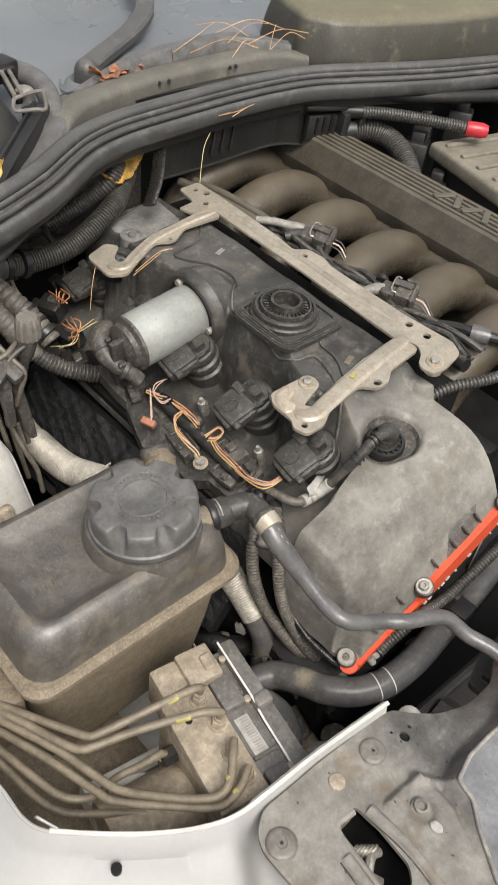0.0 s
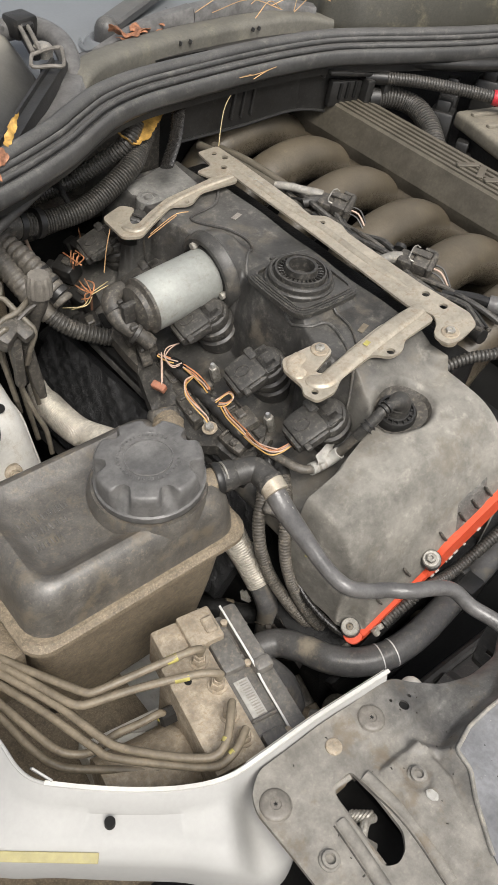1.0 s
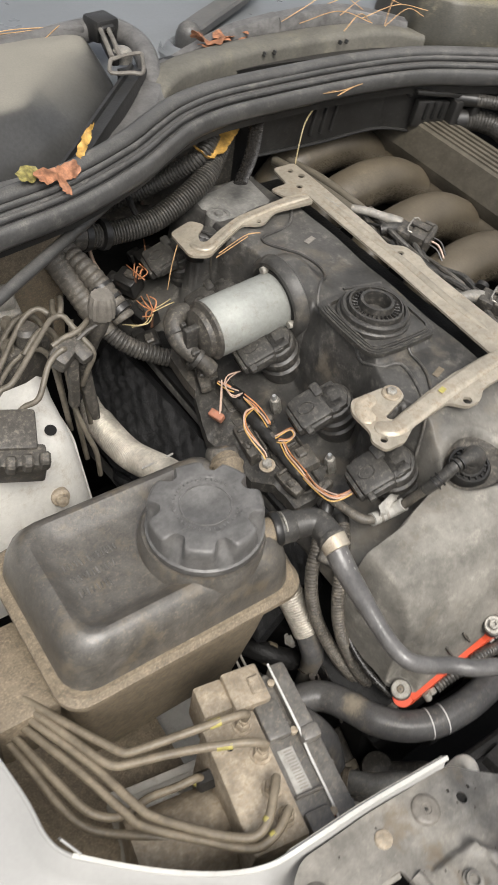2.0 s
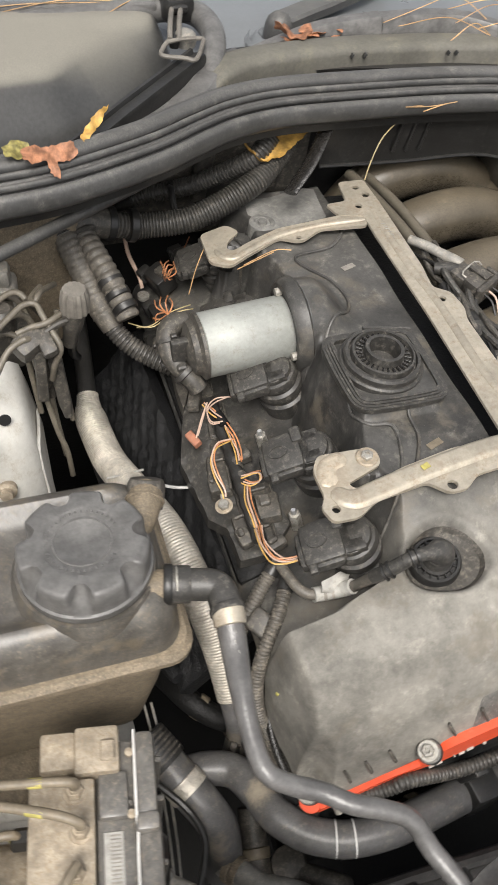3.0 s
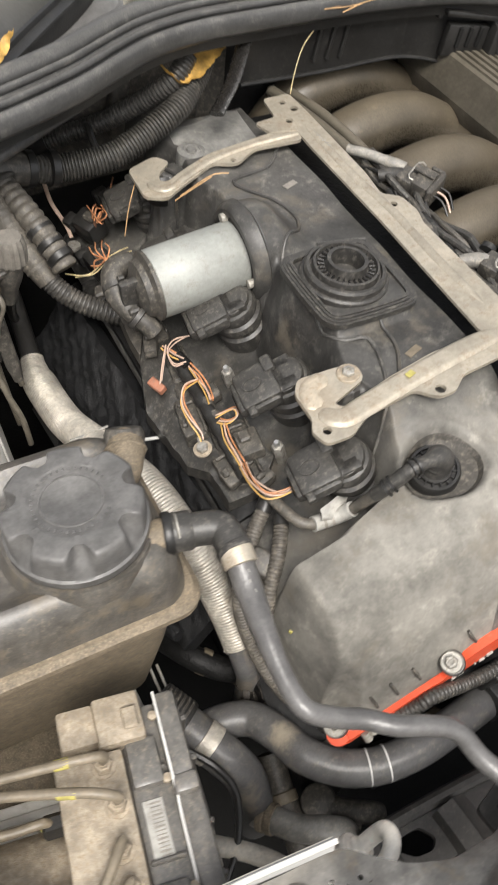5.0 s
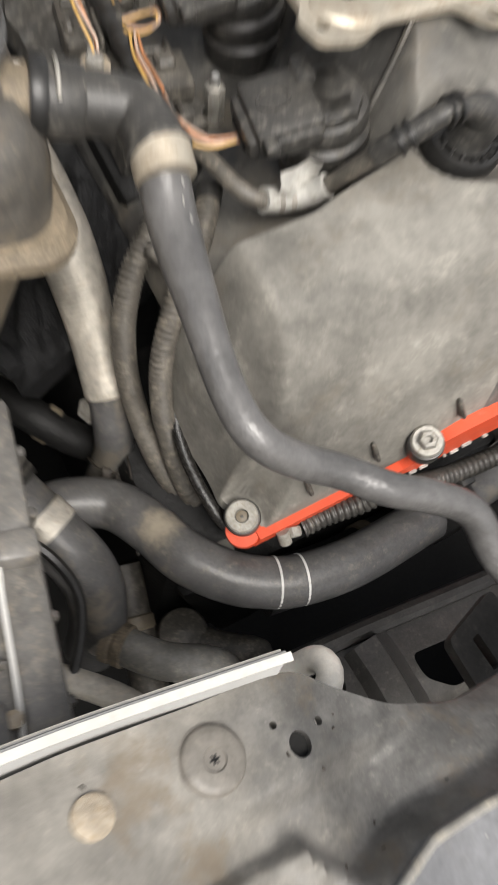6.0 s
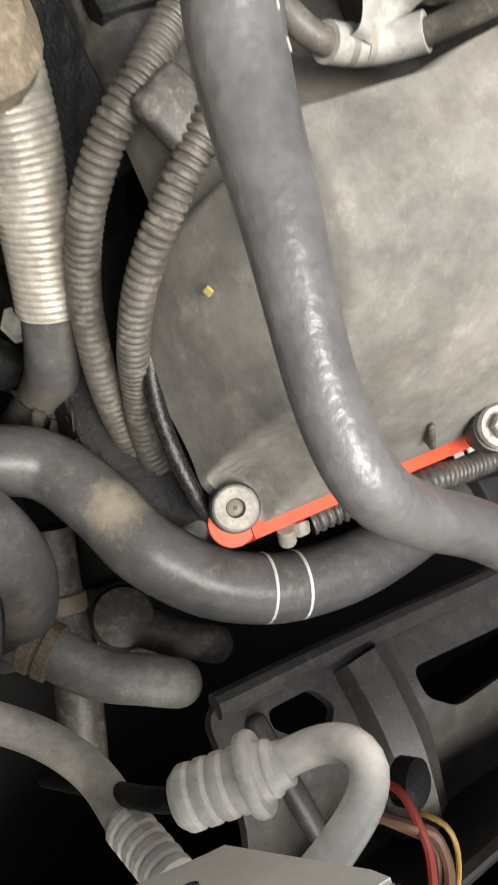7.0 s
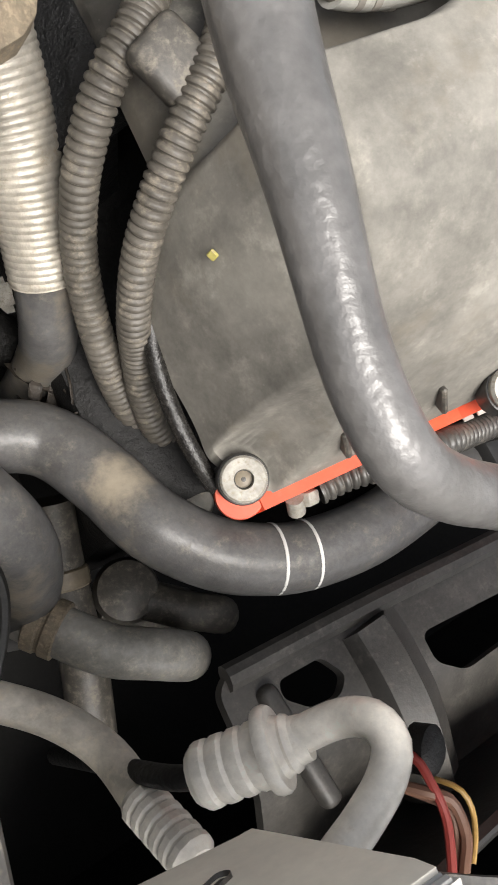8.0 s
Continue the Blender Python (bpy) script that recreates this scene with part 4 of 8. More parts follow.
for col, r, n, pts in (
    ("pale", 0.0009, 2, [(-0.1038, 0.0587, 0.8060), (-0.1193, 0.0566, 0.8060), (-0.1303, 0.0467, 0.8060), (-0.1304, 0.0312, 0.8060), (-0.1214, 0.0298, 0.8060)]),
    ("copper", 0.0010, 3, [(-0.1290, 0.0595, 0.8000), (-0.1242, 0.0494, 0.8000), (-0.1187, 0.0400, 0.8000)]),
    ("pale", 0.0010, 2, [(-0.1271, 0.0568, 0.8040), (-0.1346, 0.0443, 0.7980), (-0.1412, 0.0351, 0.7860)]),
    ("copper", 0.0010, 4, [(-0.1163, 0.0313, 0.7990), (-0.1146, 0.0158, 0.7990), (-0.1148, 0.0010, 0.7990), (-0.1168, -0.0119, 0.7990)]),
    ("copper", 0.0010, 3, [(-0.1167, 0.0139, 0.8000), (-0.1313, 0.0068, 0.8030), (-0.1403, -0.0052, 0.8010), (-0.1407, -0.0200, 0.7980), (-0.1369, -0.0322, 0.7920), (-0.1378, -0.0401, 0.7880)]),
    ("copper", 0.0009, 3, [(-0.1192, -0.0274, 0.7980), (-0.1071, -0.0321, 0.8060), (-0.1082, -0.0407, 0.8060), (-0.1145, -0.0385, 0.8000), (-0.1204, -0.0327, 0.7970)]),
    ("copper", 0.0010, 4, [(-0.1171, -0.0357, 0.7970), (-0.1217, -0.0510, 0.7970), (-0.1229, -0.0687, 0.7970), (-0.1230, -0.0791, 0.7970)]),
    ("copper", 0.0010, 5, [(-0.1225, -0.0778, 0.7950), (-0.1254, -0.0982, 0.7990), (-0.1211, -0.1141, 0.8020), (-0.1114, -0.1203, 0.8040), (-0.1036, -0.1222, 0.8080)]),
):
    for k in range(n):
        dx, dz = 0.0016 * (k - (n - 1) / 2), 0.0010 * (k % 2)
        part("wire", tube([(x + dx + rnd.uniform(-0.001, 0.001), y + dx * 0.6 + rnd.uniform(-0.0015, 0.0015), z + dz + rnd.uniform(-0.0005, 0.0015)) for x, y, z in pts], r * 0.75, 6, 0.003), M[("amber", "pale", "copper", "copper", "pale")[k] if n > 2 else col], loom)
part("plug_shell", rbox(0.008, 0.016, 0.008, 0.001, 1, pose(-0.1441, 0.0357, 0.7820, 0, -25, 20)), M["plugshell"], loom, "dirty orange connector shell")
lug_ = part("cable_lug", lathe([(0.0030, 0.0), (0.0078, 0.0), (0.0078, 0.0014), (0.0030, 0.0014)], 20, pose(-0.1400, -0.0455, 0.7860, 0, -15, 0)), M["block"], loom, "dull ring lug")
part("lug_bolt", lathe([(0.0, 0.001), (0.0050, 0.001), (0.0050, 0.0045), (0.0042, 0.0054), (0.0, 0.0054)], 6, pose(-0.1400, -0.0455, 0.7860, 0, -15, 0)), M["bolt"], lug_)
part("lug_barrel", tube([(-0.1392, -0.0400, 0.7868), (-0.1384, -0.0345, 0.7885)], 0.0021, 10), M["bolt"], lug_)
part("tape", tube([(-0.1191, 0.0480, 0.7970), (-0.1161, 0.0330, 0.7970)], 0.0052, 12), M["dark"], loom)

# bare copper strands on the rear coils
for centre, strands in (
    ((-0.1170, 0.2488, 0.8020), [[(-0.1193, 0.2493, 0.8020), (-0.1163, 0.2536, 0.8110), (-0.1089, 0.2659, 0.8050)],
        [(-0.1188, 0.2453, 0.8020), (-0.1144, 0.2504, 0.8110), (-0.1067, 0.2576, 0.8050)],
        [(-0.1177, 0.2413, 0.8020), (-0.1133, 0.2434, 0.8110), (-0.1056, 0.2505, 0.8050)],
        [(-0.1166, 0.2709, 0.8020), (-0.1189, 0.2296, 0.8110), (-0.1135, 0.2349, 0.8050)],
        [(-0.1159, 0.2411, 0.8020), (-0.1083, 0.2380, 0.8110), (-0.1044, 0.2634, 0.8050)],
        [(-0.1140, 0.2447, 0.8020), (-0.0954, 0.2662, 0.8110), (-0.0754, 0.3038, 0.8050)]]),
    ((-0.1307, 0.1870, 0.8000), [[(-0.1302, 0.1893, 0.8000), (-0.1410, 0.1887, 0.8090), (-0.1389, 0.2068, 0.8030)],
        [(-0.1305, 0.1876, 0.8000), (-0.1368, 0.1927, 0.8090), (-0.1310, 0.2113, 0.8030)],
        [(-0.1294, 0.1874, 0.8000), (-0.1306, 0.1946, 0.8090), (-0.1237, 0.2122, 0.8030)],
        [(-0.1297, 0.1857, 0.8000), (-0.1243, 0.1911, 0.8090), (-0.1222, 0.2074, 0.8030)],
        [(-0.1299, 0.1911, 0.8000), (-0.1439, 0.1785, 0.8090), (-0.1457, 0.1745, 0.8030)],
        [(-0.1320, 0.1860, 0.8000), (-0.1429, 0.1714, 0.8090), (-0.1469, 0.1808, 0.8030)],
        [(-0.1290, 0.1892, 0.8000), (-0.1186, 0.1841, 0.8090), (-0.1046, 0.1941, 0.8030)],
        [(-0.1308, 0.1859, 0.8000), (-0.1164, 0.1802, 0.8090), (-0.1035, 0.1876, 0.8030)],
        [(-0.1327, 0.1852, 0.8000), (-0.1568, 0.1629, 0.8090), (-0.1725, 0.1781, 0.8030)],
        [(-0.1326, 0.1825, 0.8000), (-0.1513, 0.1622, 0.8090), (-0.1658, 0.1703, 0.8030)]]),
):
    tuft = thing("frayed_wire", (centre[0], centre[1], centre[2] - 0.02), "tuft of frayed orange copper wire", "wire", "frayed wires")
    part("stump", tube([(centre[0], centre[1], centre[2] - 0.022), centre], 0.0016, 8), M["brown"], tuft)
    for k, pts in enumerate(strands):
        part("strand", tube(pts, 0.0008 if k < 6 else 0.0006, 6, 0.002), M["copper" if k < 6 else "needlepale"], tuft)
for x, y, z, a in ((-0.126, 0.212, 0.782, 10), (-0.140, 0.172, 0.772, -15), (-0.118, 0.262, 0.790, 25), (-0.085, 0.275, 0.800, 0)):
    plug = thing("coil_plug", (x, y, z - 0.02), "dusty black plug beside the rear coils", "connector", "plugs by the rear coils")
    part("shell", join(rbox(0.024, 0.028, 0.026, 0.004, 2, pose(x, y, z - 0.006, 0, -20, a)), rbox(0.016, 0.012, 0.016, 0.003, 2, pose(x, y, z - 0.006, 0, -20, a) @ pose(-0.008, 0.016, 0.004))), M["black"], plug)
    part("latch", rbox(0.010, 0.014, 0.006, 0.0015, 1, pose(x, y, z - 0.006, 0, -20, a) @ pose(0.002, -0.004, 0.0145)), M["rail"], plug)
lug = thing("ground_cable", (-0.138, 0.262, 0.75), "thin earth lead ending in a zinc ring lug", "cable")
part("lead", tube([(-0.150, 0.30, 0.82), (-0.147, 0.29, 0.80), (-0.140, 0.272, 0.785), (-0.138, 0.262, 0.775)], 0.0022, 8), M["pale"], lug)
part("ring", lathe([(0.0, -0.004), (0.0065, -0.004), (0.0065, 0.001), (0.0, 0.001)], 16, pose(-0.138, 0.256, 0.770)), M["bolt"], lug)

# ---- camshaft sensor ----
sensor = thing("camshaft_sensor", (-0.021, -0.178, 0.83), "black sensor plug seated in the cover, with its lead", "sensor")
m = aim((-0.0180, -0.1695, 0.8450), (-0.22, -0.12, 1))
well = []
for e in line(0.30, 0.93, 8):
    for k in range(48):
        x, y = -0.009 + 0.0335 * e * math.cos(k * math.pi / 24), -0.1705 + 0.0270 * e * math.sin(k * math.pi / 24)
        well.append((x, y, cover_z(x, y) + 0.0010))
part("well", (well, [(r * 48 + k, r * 48 + (k + 1) % 48, r * 48 + 48 + (k + 1) % 48, r * 48 + 48 + k) for r in range(7) for k in range(48)]), M["rail"], sensor, "oily dark seat")
part("collar", lathe([(0.0, -0.01), (0.0195, -0.01), (0.0195, 0.001), (0.0180, 0.0035), (0.0160, 0.0035), (0.0155, 0.001), (0.013, 0.001), (0.0125, 0.0035), (0.0, 0.0035)], 32, m), M["black"], sensor)
for i in range(16):
    part("tooth", rbox(0.003, 0.0014, 0.003, 0.0003, 1, m @ pose(0, 0, 0.0025, 0, 0, i * 22.5) @ pose(0.0142, 0, 0)), M["black"], sensor)
part("elbow", tube([(-0.0180, -0.1695, 0.8450), (-0.0175, -0.1700, 0.8540), (-0.0205, -0.1710, 0.8610), (-0.0290, -0.1725, 0.8655), (-0.0400, -0.1731, 0.8668), (-0.0465, -0.1730, 0.8650), (-0.0535, -0.1722, 0.8580)], lambda t: 0.0108 - 0.0056 * S(0.22, 0.62, t), 20, 0.002), M["coilcase"], sensor)
for x, y, z in ((-0.0425, -0.1731, 0.8668), (-0.0465, -0.1730, 0.8650), (-0.0585, -0.1713, 0.8520), (-0.0615, -0.1705, 0.8480)):
    part("band", lathe([(0.0060, -0.0010), (0.0070, -0.0007), (0.0070, 0.0007), (0.0060, 0.0010)], 18, aim((x, y, z), (-0.75, 0.10, -0.65) if x < -0.05 else (-0.95, 0.0, -0.3))), M["black"], sensor)
part("sleeve", tube([(-0.0500, -0.1727, 0.8625), (-0.0560, -0.1718, 0.8550), (-0.0620, -0.1700, 0.8470), (-0.0660, -0.1665, 0.8370)], 0.0054, 14, 0.002), M["coilcase"], sensor)
part("lead", tube([(-0.0640, -0.1685, 0.8420), (-0.0685, -0.1620, 0.8240), (-0.0735, -0.1555, 0.8060), (-0.0870, -0.1500, 0.7955), (-0.0998, -0.1493, 0.796), (-0.1090, -0.1430, 0.797), (-0.1145, -0.1270, 0.797), (-0.1170, -0.1110, 0.795)], 0.0044, 12), M["conduittan"], sensor)
wrap = part("paper_tag", tube([(-0.0722, -0.1566, 0.8095), (-0.0770, -0.1530, 0.8010), (-0.0870, -0.1500, 0.7955), (-0.0998, -0.1493, 0.796)], 0.0062, 16, 0.002), M["paper"], sensor, "torn grey white paper tag")
fl = [(-0.0955 + 0.026 * u + 0.004 * v * math.sin(5 * u), -0.1515 + 0.004 * v - 0.003 * math.sin(3.0 * v + 4 * u), 0.8005 + 0.0165 * v * (0.55 + 0.45 * u) + 0.0012 * math.sin(9 * u + 2 * v)) for v in line(0, 1, 7) for u in line(0, 1, 11)]
ff = [(r * 11 + i, r * 11 + i + 1, r * 11 + 12 + i, r * 11 + 11 + i) for r in range(6) for i in range(10)]
part("flap", join((fl, ff), ([(x + 0.0003, y + 0.0005, z) for x, y, z in fl], [f[::-1] for f in ff])), M["paper"], wrap)
for k in range(3):
    part("printed_bar", lathe([(0.0062, -0.0012), (0.00635, -0.0012), (0.00635, 0.0012), (0.0062, 0.0012)], 18, aim((-0.0785 - 0.006 * k, -0.1514 + 0.0008 * k, 0.7976 - 0.0010 * k), (-1, 0.15, -0.22))), M["greyink"], wrap)

# ---- intake manifold ----
manifold = thing("intake_manifold", (0.25, 0.1, 0.76), "dusty brown black intake manifold with curved runners", "intake manifold")
for k in range(6):
    y = 0.322 - 0.091 * k
    part("runner", tube([(0.098, y - 0.007, 0.786), (0.120, y - 0.006, 0.824), (0.150, y - 0.004, 0.845), (0.185, y - 0.001, 0.854), (0.220, y + 0.002, 0.855), (0.252, y + 0.004, 0.848), (0.290, y + 0.004, 0.830)], lambda t: 0.0265 + 0.0025 * S(0.1, 0.4, t), 28, 0.005), M["runner"], manifold)
part("plenum", rbox(0.14, 0.60, 0.10, 0.02, 3, pose(0.36, 0.045, 0.80)), M["runner"], manifold)
part("head_flange", rbox(0.02, 0.56, 0.04, 0.004, 2, pose(0.125, 0.06, 0.77)), M["dark"], manifold)

strip = thing("manifold_cover", (0.31, 0.03, 0.85), "dusty grey brown manifold cover with raised ribs", "manifold cover")
prof = [(0.304, 0.835), (0.2955, 0.858), (0.2945, 0.866), (0.2965, 0.872), (0.3065, 0.8985), (0.310, 0.9012)]
for k in range(5):
    x = 0.312 + 0.0098 * k
    prof += [(x, 0.8985), (x + 0.001, 0.9020), (x + 0.0060, 0.9020), (x + 0.0070, 0.8985)]
prof += [(0.362, 0.900), (0.370, 0.892), (0.370, 0.862)]
vs, fs = [], []
for y in (-0.27, 0.335):
    vs += [(x, y, z) for x, z in prof]
n = len(prof)
fs = [(k, (k + 1) % n, n + (k + 1) % n, n + k) for k in range(n)] + [tuple(range(n)), tuple(range(n, 2 * n))[::-1]]
part("shell", (vs, [f[::-1] for f in fs]), M["strip"], strip, smooth=20)
for k in range(4):
    part("raised_mark", rbox(0.030, 0.009, 0.003, 0.0008, 1, pose(0.336, 0.055 - 0.022 * k, 0.9026, 0, 0, 28 if k % 2 else -28)), M["strip"], strip, "raised logo shape")

# injector loom beside the bracket
inj = thing("injector_loom", (0.13, 0.05, 0.83), "black injector wiring loom with square connectors along the bracket", "wiring loom")
part("rail_pipe", tube([(0.103, 0.300, 0.872), (0.110, 0.255, 0.874), (0.117, 0.200, 0.874), (0.121, 0.150, 0.872), (0.123, 0.110, 0.868)], 0.0062, 14), M["strip"], inj, "olive grey pipe")
part("rail_pipe", tube([(0.127, 0.300, 0.866), (0.133, 0.250, 0.870), (0.137, 0.205, 0.870), (0.139, 0.160, 0.868), (0.138, 0.120, 0.862)], 0.0058, 14), M["strip"], inj, "olive grey pipe")
part("pale_sleeve", tube([(0.106, 0.158, 0.886), (0.118, 0.142, 0.888), (0.130, 0.126, 0.887), (0.141, 0.112, 0.885)], lambda t: 0.0048 + 0.0016 * S(0.5, 0.9, t), 14), M["hosegrey"], inj, "pale grey rubber sleeve")
rnd = random.Random(31)
for k in range(7):
    ph = rnd.uniform(0, 6)
    part("cable", tube([(0.1165 + 0.022 * (k / 6) + 0.0042 * math.sin(70 * y + ph) - 0.05 * max(0.0, 0.09 - y) * (0.7 - k / 6), y + rnd.uniform(-0.004, 0.004), 0.876 + 0.005 * math.cos(55 * y + 1.7 * ph) + 0.0015 * (k % 3)) for y in line(0.155, -0.155, 20)], 0.0019 + 0.0008 * (k % 3), 8, 0.005), M[("black", "rail", "coilcase")[k % 3]], inj)
part("trunk", tube([(0.122 - 0.04 * max(0.0, 0.09 - y) + 0.002 * math.sin(40 * y), y, 0.872 + 0.002 * math.sin(60 * y)) for y in line(0.10, -0.16, 16)], 0.0078, 12, 0.005), M["black"], inj, "taped black cable trunk")
for y, x in ((0.082, 0.1455), (-0.050, 0.1405)):
    q = pose(x, y, 0.884, 4, -14, 24)
    c = part("connector", join(rbox(0.026, 0.024, 0.020, 0.003, 2, q), rbox(0.030, 0.006, 0.024, 0.002, 1, q @ pose(0, -0.008, 0)), rbox(0.020, 0.018, 0.016, 0.003, 2, q @ pose(-0.003, 0.019, -0.001)), rbox(0.008, 0.022, 0.004, 0.001, 1, q @ pose(0.004, 0.006, 0.0115)), rbox(0.004, 0.014, 0.022, 0.001, 1, q @ pose(0.0145, -0.002, 0))), M["rail"], inj)
    part("clip", tube([q @ Vector(v) for v in ((-0.011, 0.010, 0.011), (-0.010, 0.016, 0.0125), (0.010, 0.016, 0.0125), (0.011, 0.010, 0.011))], 0.0009, 6), M["bolt"], c)
    part("boot", tube([q @ Vector(v) for v in ((-0.003, 0.024, 0.0), (-0.006, 0.034, -0.001), (-0.014, 0.044, -0.003))], lambda t: 0.0075 - 0.002 * t, 14), M["hosegrey" if y < 0 else "coilcase"], c)
    for k in range(3):
        part("pin_wire", tube([q @ Vector(v) for v in ((-0.007 + 0.006 * k, -0.012, 0.002), (-0.008 + 0.006 * k, -0.022, 0.001), (-0.016 + 0.004 * k, -0.036, -0.006))], 0.0011, 6), M["pale" if k == 1 else "black"], c)
part("ring_clip", lathe([(0.0050, -0.003), (0.0068, -0.0025), (0.0068, 0.0025), (0.0050, 0.003)], 18, aim((0.136, -0.018, 0.889), (0.8, 0.4, 0.4))), M["black"], inj)
for y in (0.062, 0.028, -0.012, -0.085, -0.118):
    part("tape", tube([(0.122 - 0.04 * max(0.0, 0.09 - y), y + 0.010, 0.873), (0.121 - 0.04 * max(0.0, 0.09 - y), y - 0.008, 0.873)], 0.0092, 12), M["coilcase"], inj)
for y in (0.245, 0.152, 0.062, -0.030, -0.122):
    part("injector", lathe([(0.010, 0.0), (0.010, 0.03), (0.007, 0.034), (0.007, 0.05)], 14, pose(0.128, y, 0.815)), M["black"], inj)
part("branch", tube([(0.130, -0.09, 0.876), (0.142, -0.12, 0.884), (0.150, -0.142, 0.886), (0.175, -0.165, 0.88), (0.21, -0.175, 0.87)], 0.0058, 10), M["black"], inj)
part("tee", lathe([(0.0, 0.0), (0.009, 0.0), (0.010, 0.01), (0.009, 0.02), (0.0, 0.02)], 14, aim((0.146, -0.135, 0.885), (0.5, -0.8, 0))), M["pipe"], inj)
part("corrugated_lead", tube([(0.055, -0.150, 0.845), (0.085, -0.165, 0.860), (0.11, -0.18, 0.866), (0.14, -0.19, 0.868), (0.20, -0.195, 0.86)], 0.0062, 12, pitch=0.004, depth=0.0012), M["conduit"], inj)

# ---- expansion tank ----
tank = thing("expansion_tank", (-0.31, -0.12, 0.70), "dirty black coolant expansion tank with a large screw cap", "coolant tank")


def rrect(x0, y0, x1, y1, r, n=5):
    out = []
    for cx, cy, a in ((x1 - r, y1 - r, 0), (x0 + r, y1 - r, 90), (x0 + r, y0 + r, 180), (x1 - r, y0 + r, 270)):
        out += [(cx + r * math.cos(radians(a + 90 * i / n)), cy + r * math.sin(radians(a + 90 * i / n))) for i in range(n + 1)]
    return out


def loft(loops, top=True, bottom=True):
    vs = [p for lp in loops for p in lp]
    n = len(loops[0])
    fs = [(j * n + i, j * n + (i + 1) % n, (j + 1) * n + (i + 1) % n, (j + 1) * n + i) for j in range(len(loops) - 1) for i in range(n)]
    if bottom:
        fs.append(tuple(range(n))[::-1])
    if top:
        fs.append(tuple((len(loops) - 1) * n + i for i in range(n)))
    return vs, fs


def layer(x0, y0, x1, y1, r, z):
    return [(x, y, z) for x, y in rrect(x0, y0, x1, y1, r)]


body = part("body", loft([layer(-0.385, -0.150, -0.240, -0.060, 0.02, 0.655), layer(-0.395, -0.160, -0.230, -0.052, 0.02, 0.664), layer(-0.400, -0.168, -0.221, -0.046, 0.02, 0.740), layer(-0.405, -0.174, -0.215, -0.044, 0.02, 0.813)]), M["tankside"], tank, "tan dirt baked on the lower half")
part("lip", loft([layer(-0.410, -0.181, -0.207, -0.040, 0.018, 0.809), layer(-0.413, -0.185, -0.204, -0.037, 0.02, 0.812), layer(-0.413, -0.185, -0.204, -0.037, 0.02, 0.817), layer(-0.409, -0.181, -0.208, -0.041, 0.018, 0.821), layer(-0.40, -0.172, -0.217, -0.05, 0.015, 0.821)]), M["tankside"], tank, "welded seam caked with tan dirt")
part("top_shell", loft([layer(-0.406, -0.178, -0.211, -0.044, 0.022, 0.818), layer(-0.4035, -0.1755, -0.2135, -0.0465, 0.023, 0.840), layer(-0.4005, -0.1725, -0.2165, -0.0495, 0.023, 0.852), layer(-0.396, -0.168, -0.221, -0.054, 0.022, 0.8595), layer(-0.391, -0.163, -0.226, -0.059, 0.020, 0.8634), layer(-0.3875, -0.1595, -0.2295, -0.0625, 0.018, 0.8638),
                        layer(-0.3835, -0.1555, -0.2335, -0.0665, 0.016, 0.8612), layer(-0.378, -0.150, -0.239, -0.072, 0.014, 0.8560), layer(-0.372, -0.144, -0.245, -0.078, 0.013, 0.8535), layer(-0.360, -0.132, -0.256, -0.090, 0.012, 0.8530)]), M["tank"], tank)
part("filler_collar", lathe([(0.050, 0.852), (0.0485, 0.862), (0.0465, 0.866), (0.0, 0.866)], 40, pose(-0.270, -0.124, 0)), M["tank"], tank)
rim = part("cap", lathe([(0.0438, 0.867), (0.0448, 0.868), (0.0448, 0.8735), (0.0432, 0.8745), (0.0434, 0.878), (0.0434, 0.884), (0.0433, 0.8900), (0.0428, 0.8930), (0.0415, 0.8946), (0.0395, 0.8952), (0.030, 0.8955), (0.0262, 0.8952), (0.0252, 0.8946), (0.0185, 0.8946), (0.0175, 0.8938), (0.001, 0.8938)], 168, pose(-0.270, -0.124, 0.88, -3, -3, 0) @ pose(0, 0, -0.88),
                        lambda a, r, z: 1 - (0.235 * S(0.05, 0.95, math.cos(a * 7)) * S(0.8755, 0.8900, z) * (1.0 if r > 0.0405 else 0.72) if r > 0.0390 else (0.12 * S(0.05, 0.95, math.cos(a * 7)) if r > 0.029 else 0.0))), M["cap"], tank, "grey black cap with finger notches", smooth=50)
part("hub_ring", lathe([(0.0178, 0.8935), (0.0186, 0.8952), (0.0194, 0.8952), (0.0202, 0.8935)], 48, pose(-0.270, -0.124, 0.88, -3, -3, 0) @ pose(0, 0, -0.88)), M["cap"], rim)
for k in range(34):
    a = 20 + 9 * k
    part("raised_bar", rbox(0.0020, 0.0013, 0.0007, 0.0002, 1, pose(-0.270, -0.124, 0.88, -3, -3, 0) @ pose(0, 0, 0.0157) @ pose(0, 0, 0, 0, 0, a) @ pose(0.0235, 0, 0)), M["cap"], rim)
rnd = random.Random(4)
for r in range(3):
    x = -0.400
    while x < -0.352 - 0.008 * r:
        w = rnd.choice((0.0009, 0.0012, 0.0017))
        part("moulded_bar", rbox(w, rnd.uniform(0.005, 0.0075), 0.0012, 0.0004, 1, pose(x + 0.022, -0.098 - 0.0125 * r, 0.8536, 0, 0, rnd.uniform(-8, 8))), M["grime"], tank)
        x += w + 0.0021
part("neck", lathe([(0.0135, 0.0), (0.0135, 0.02), (0.0115, 0.022), (0.0115, 0.055)], 24, aim((-0.262, -0.138, 0.854), (0.93, -0.2, 0.06))), M["tankside"], tank)
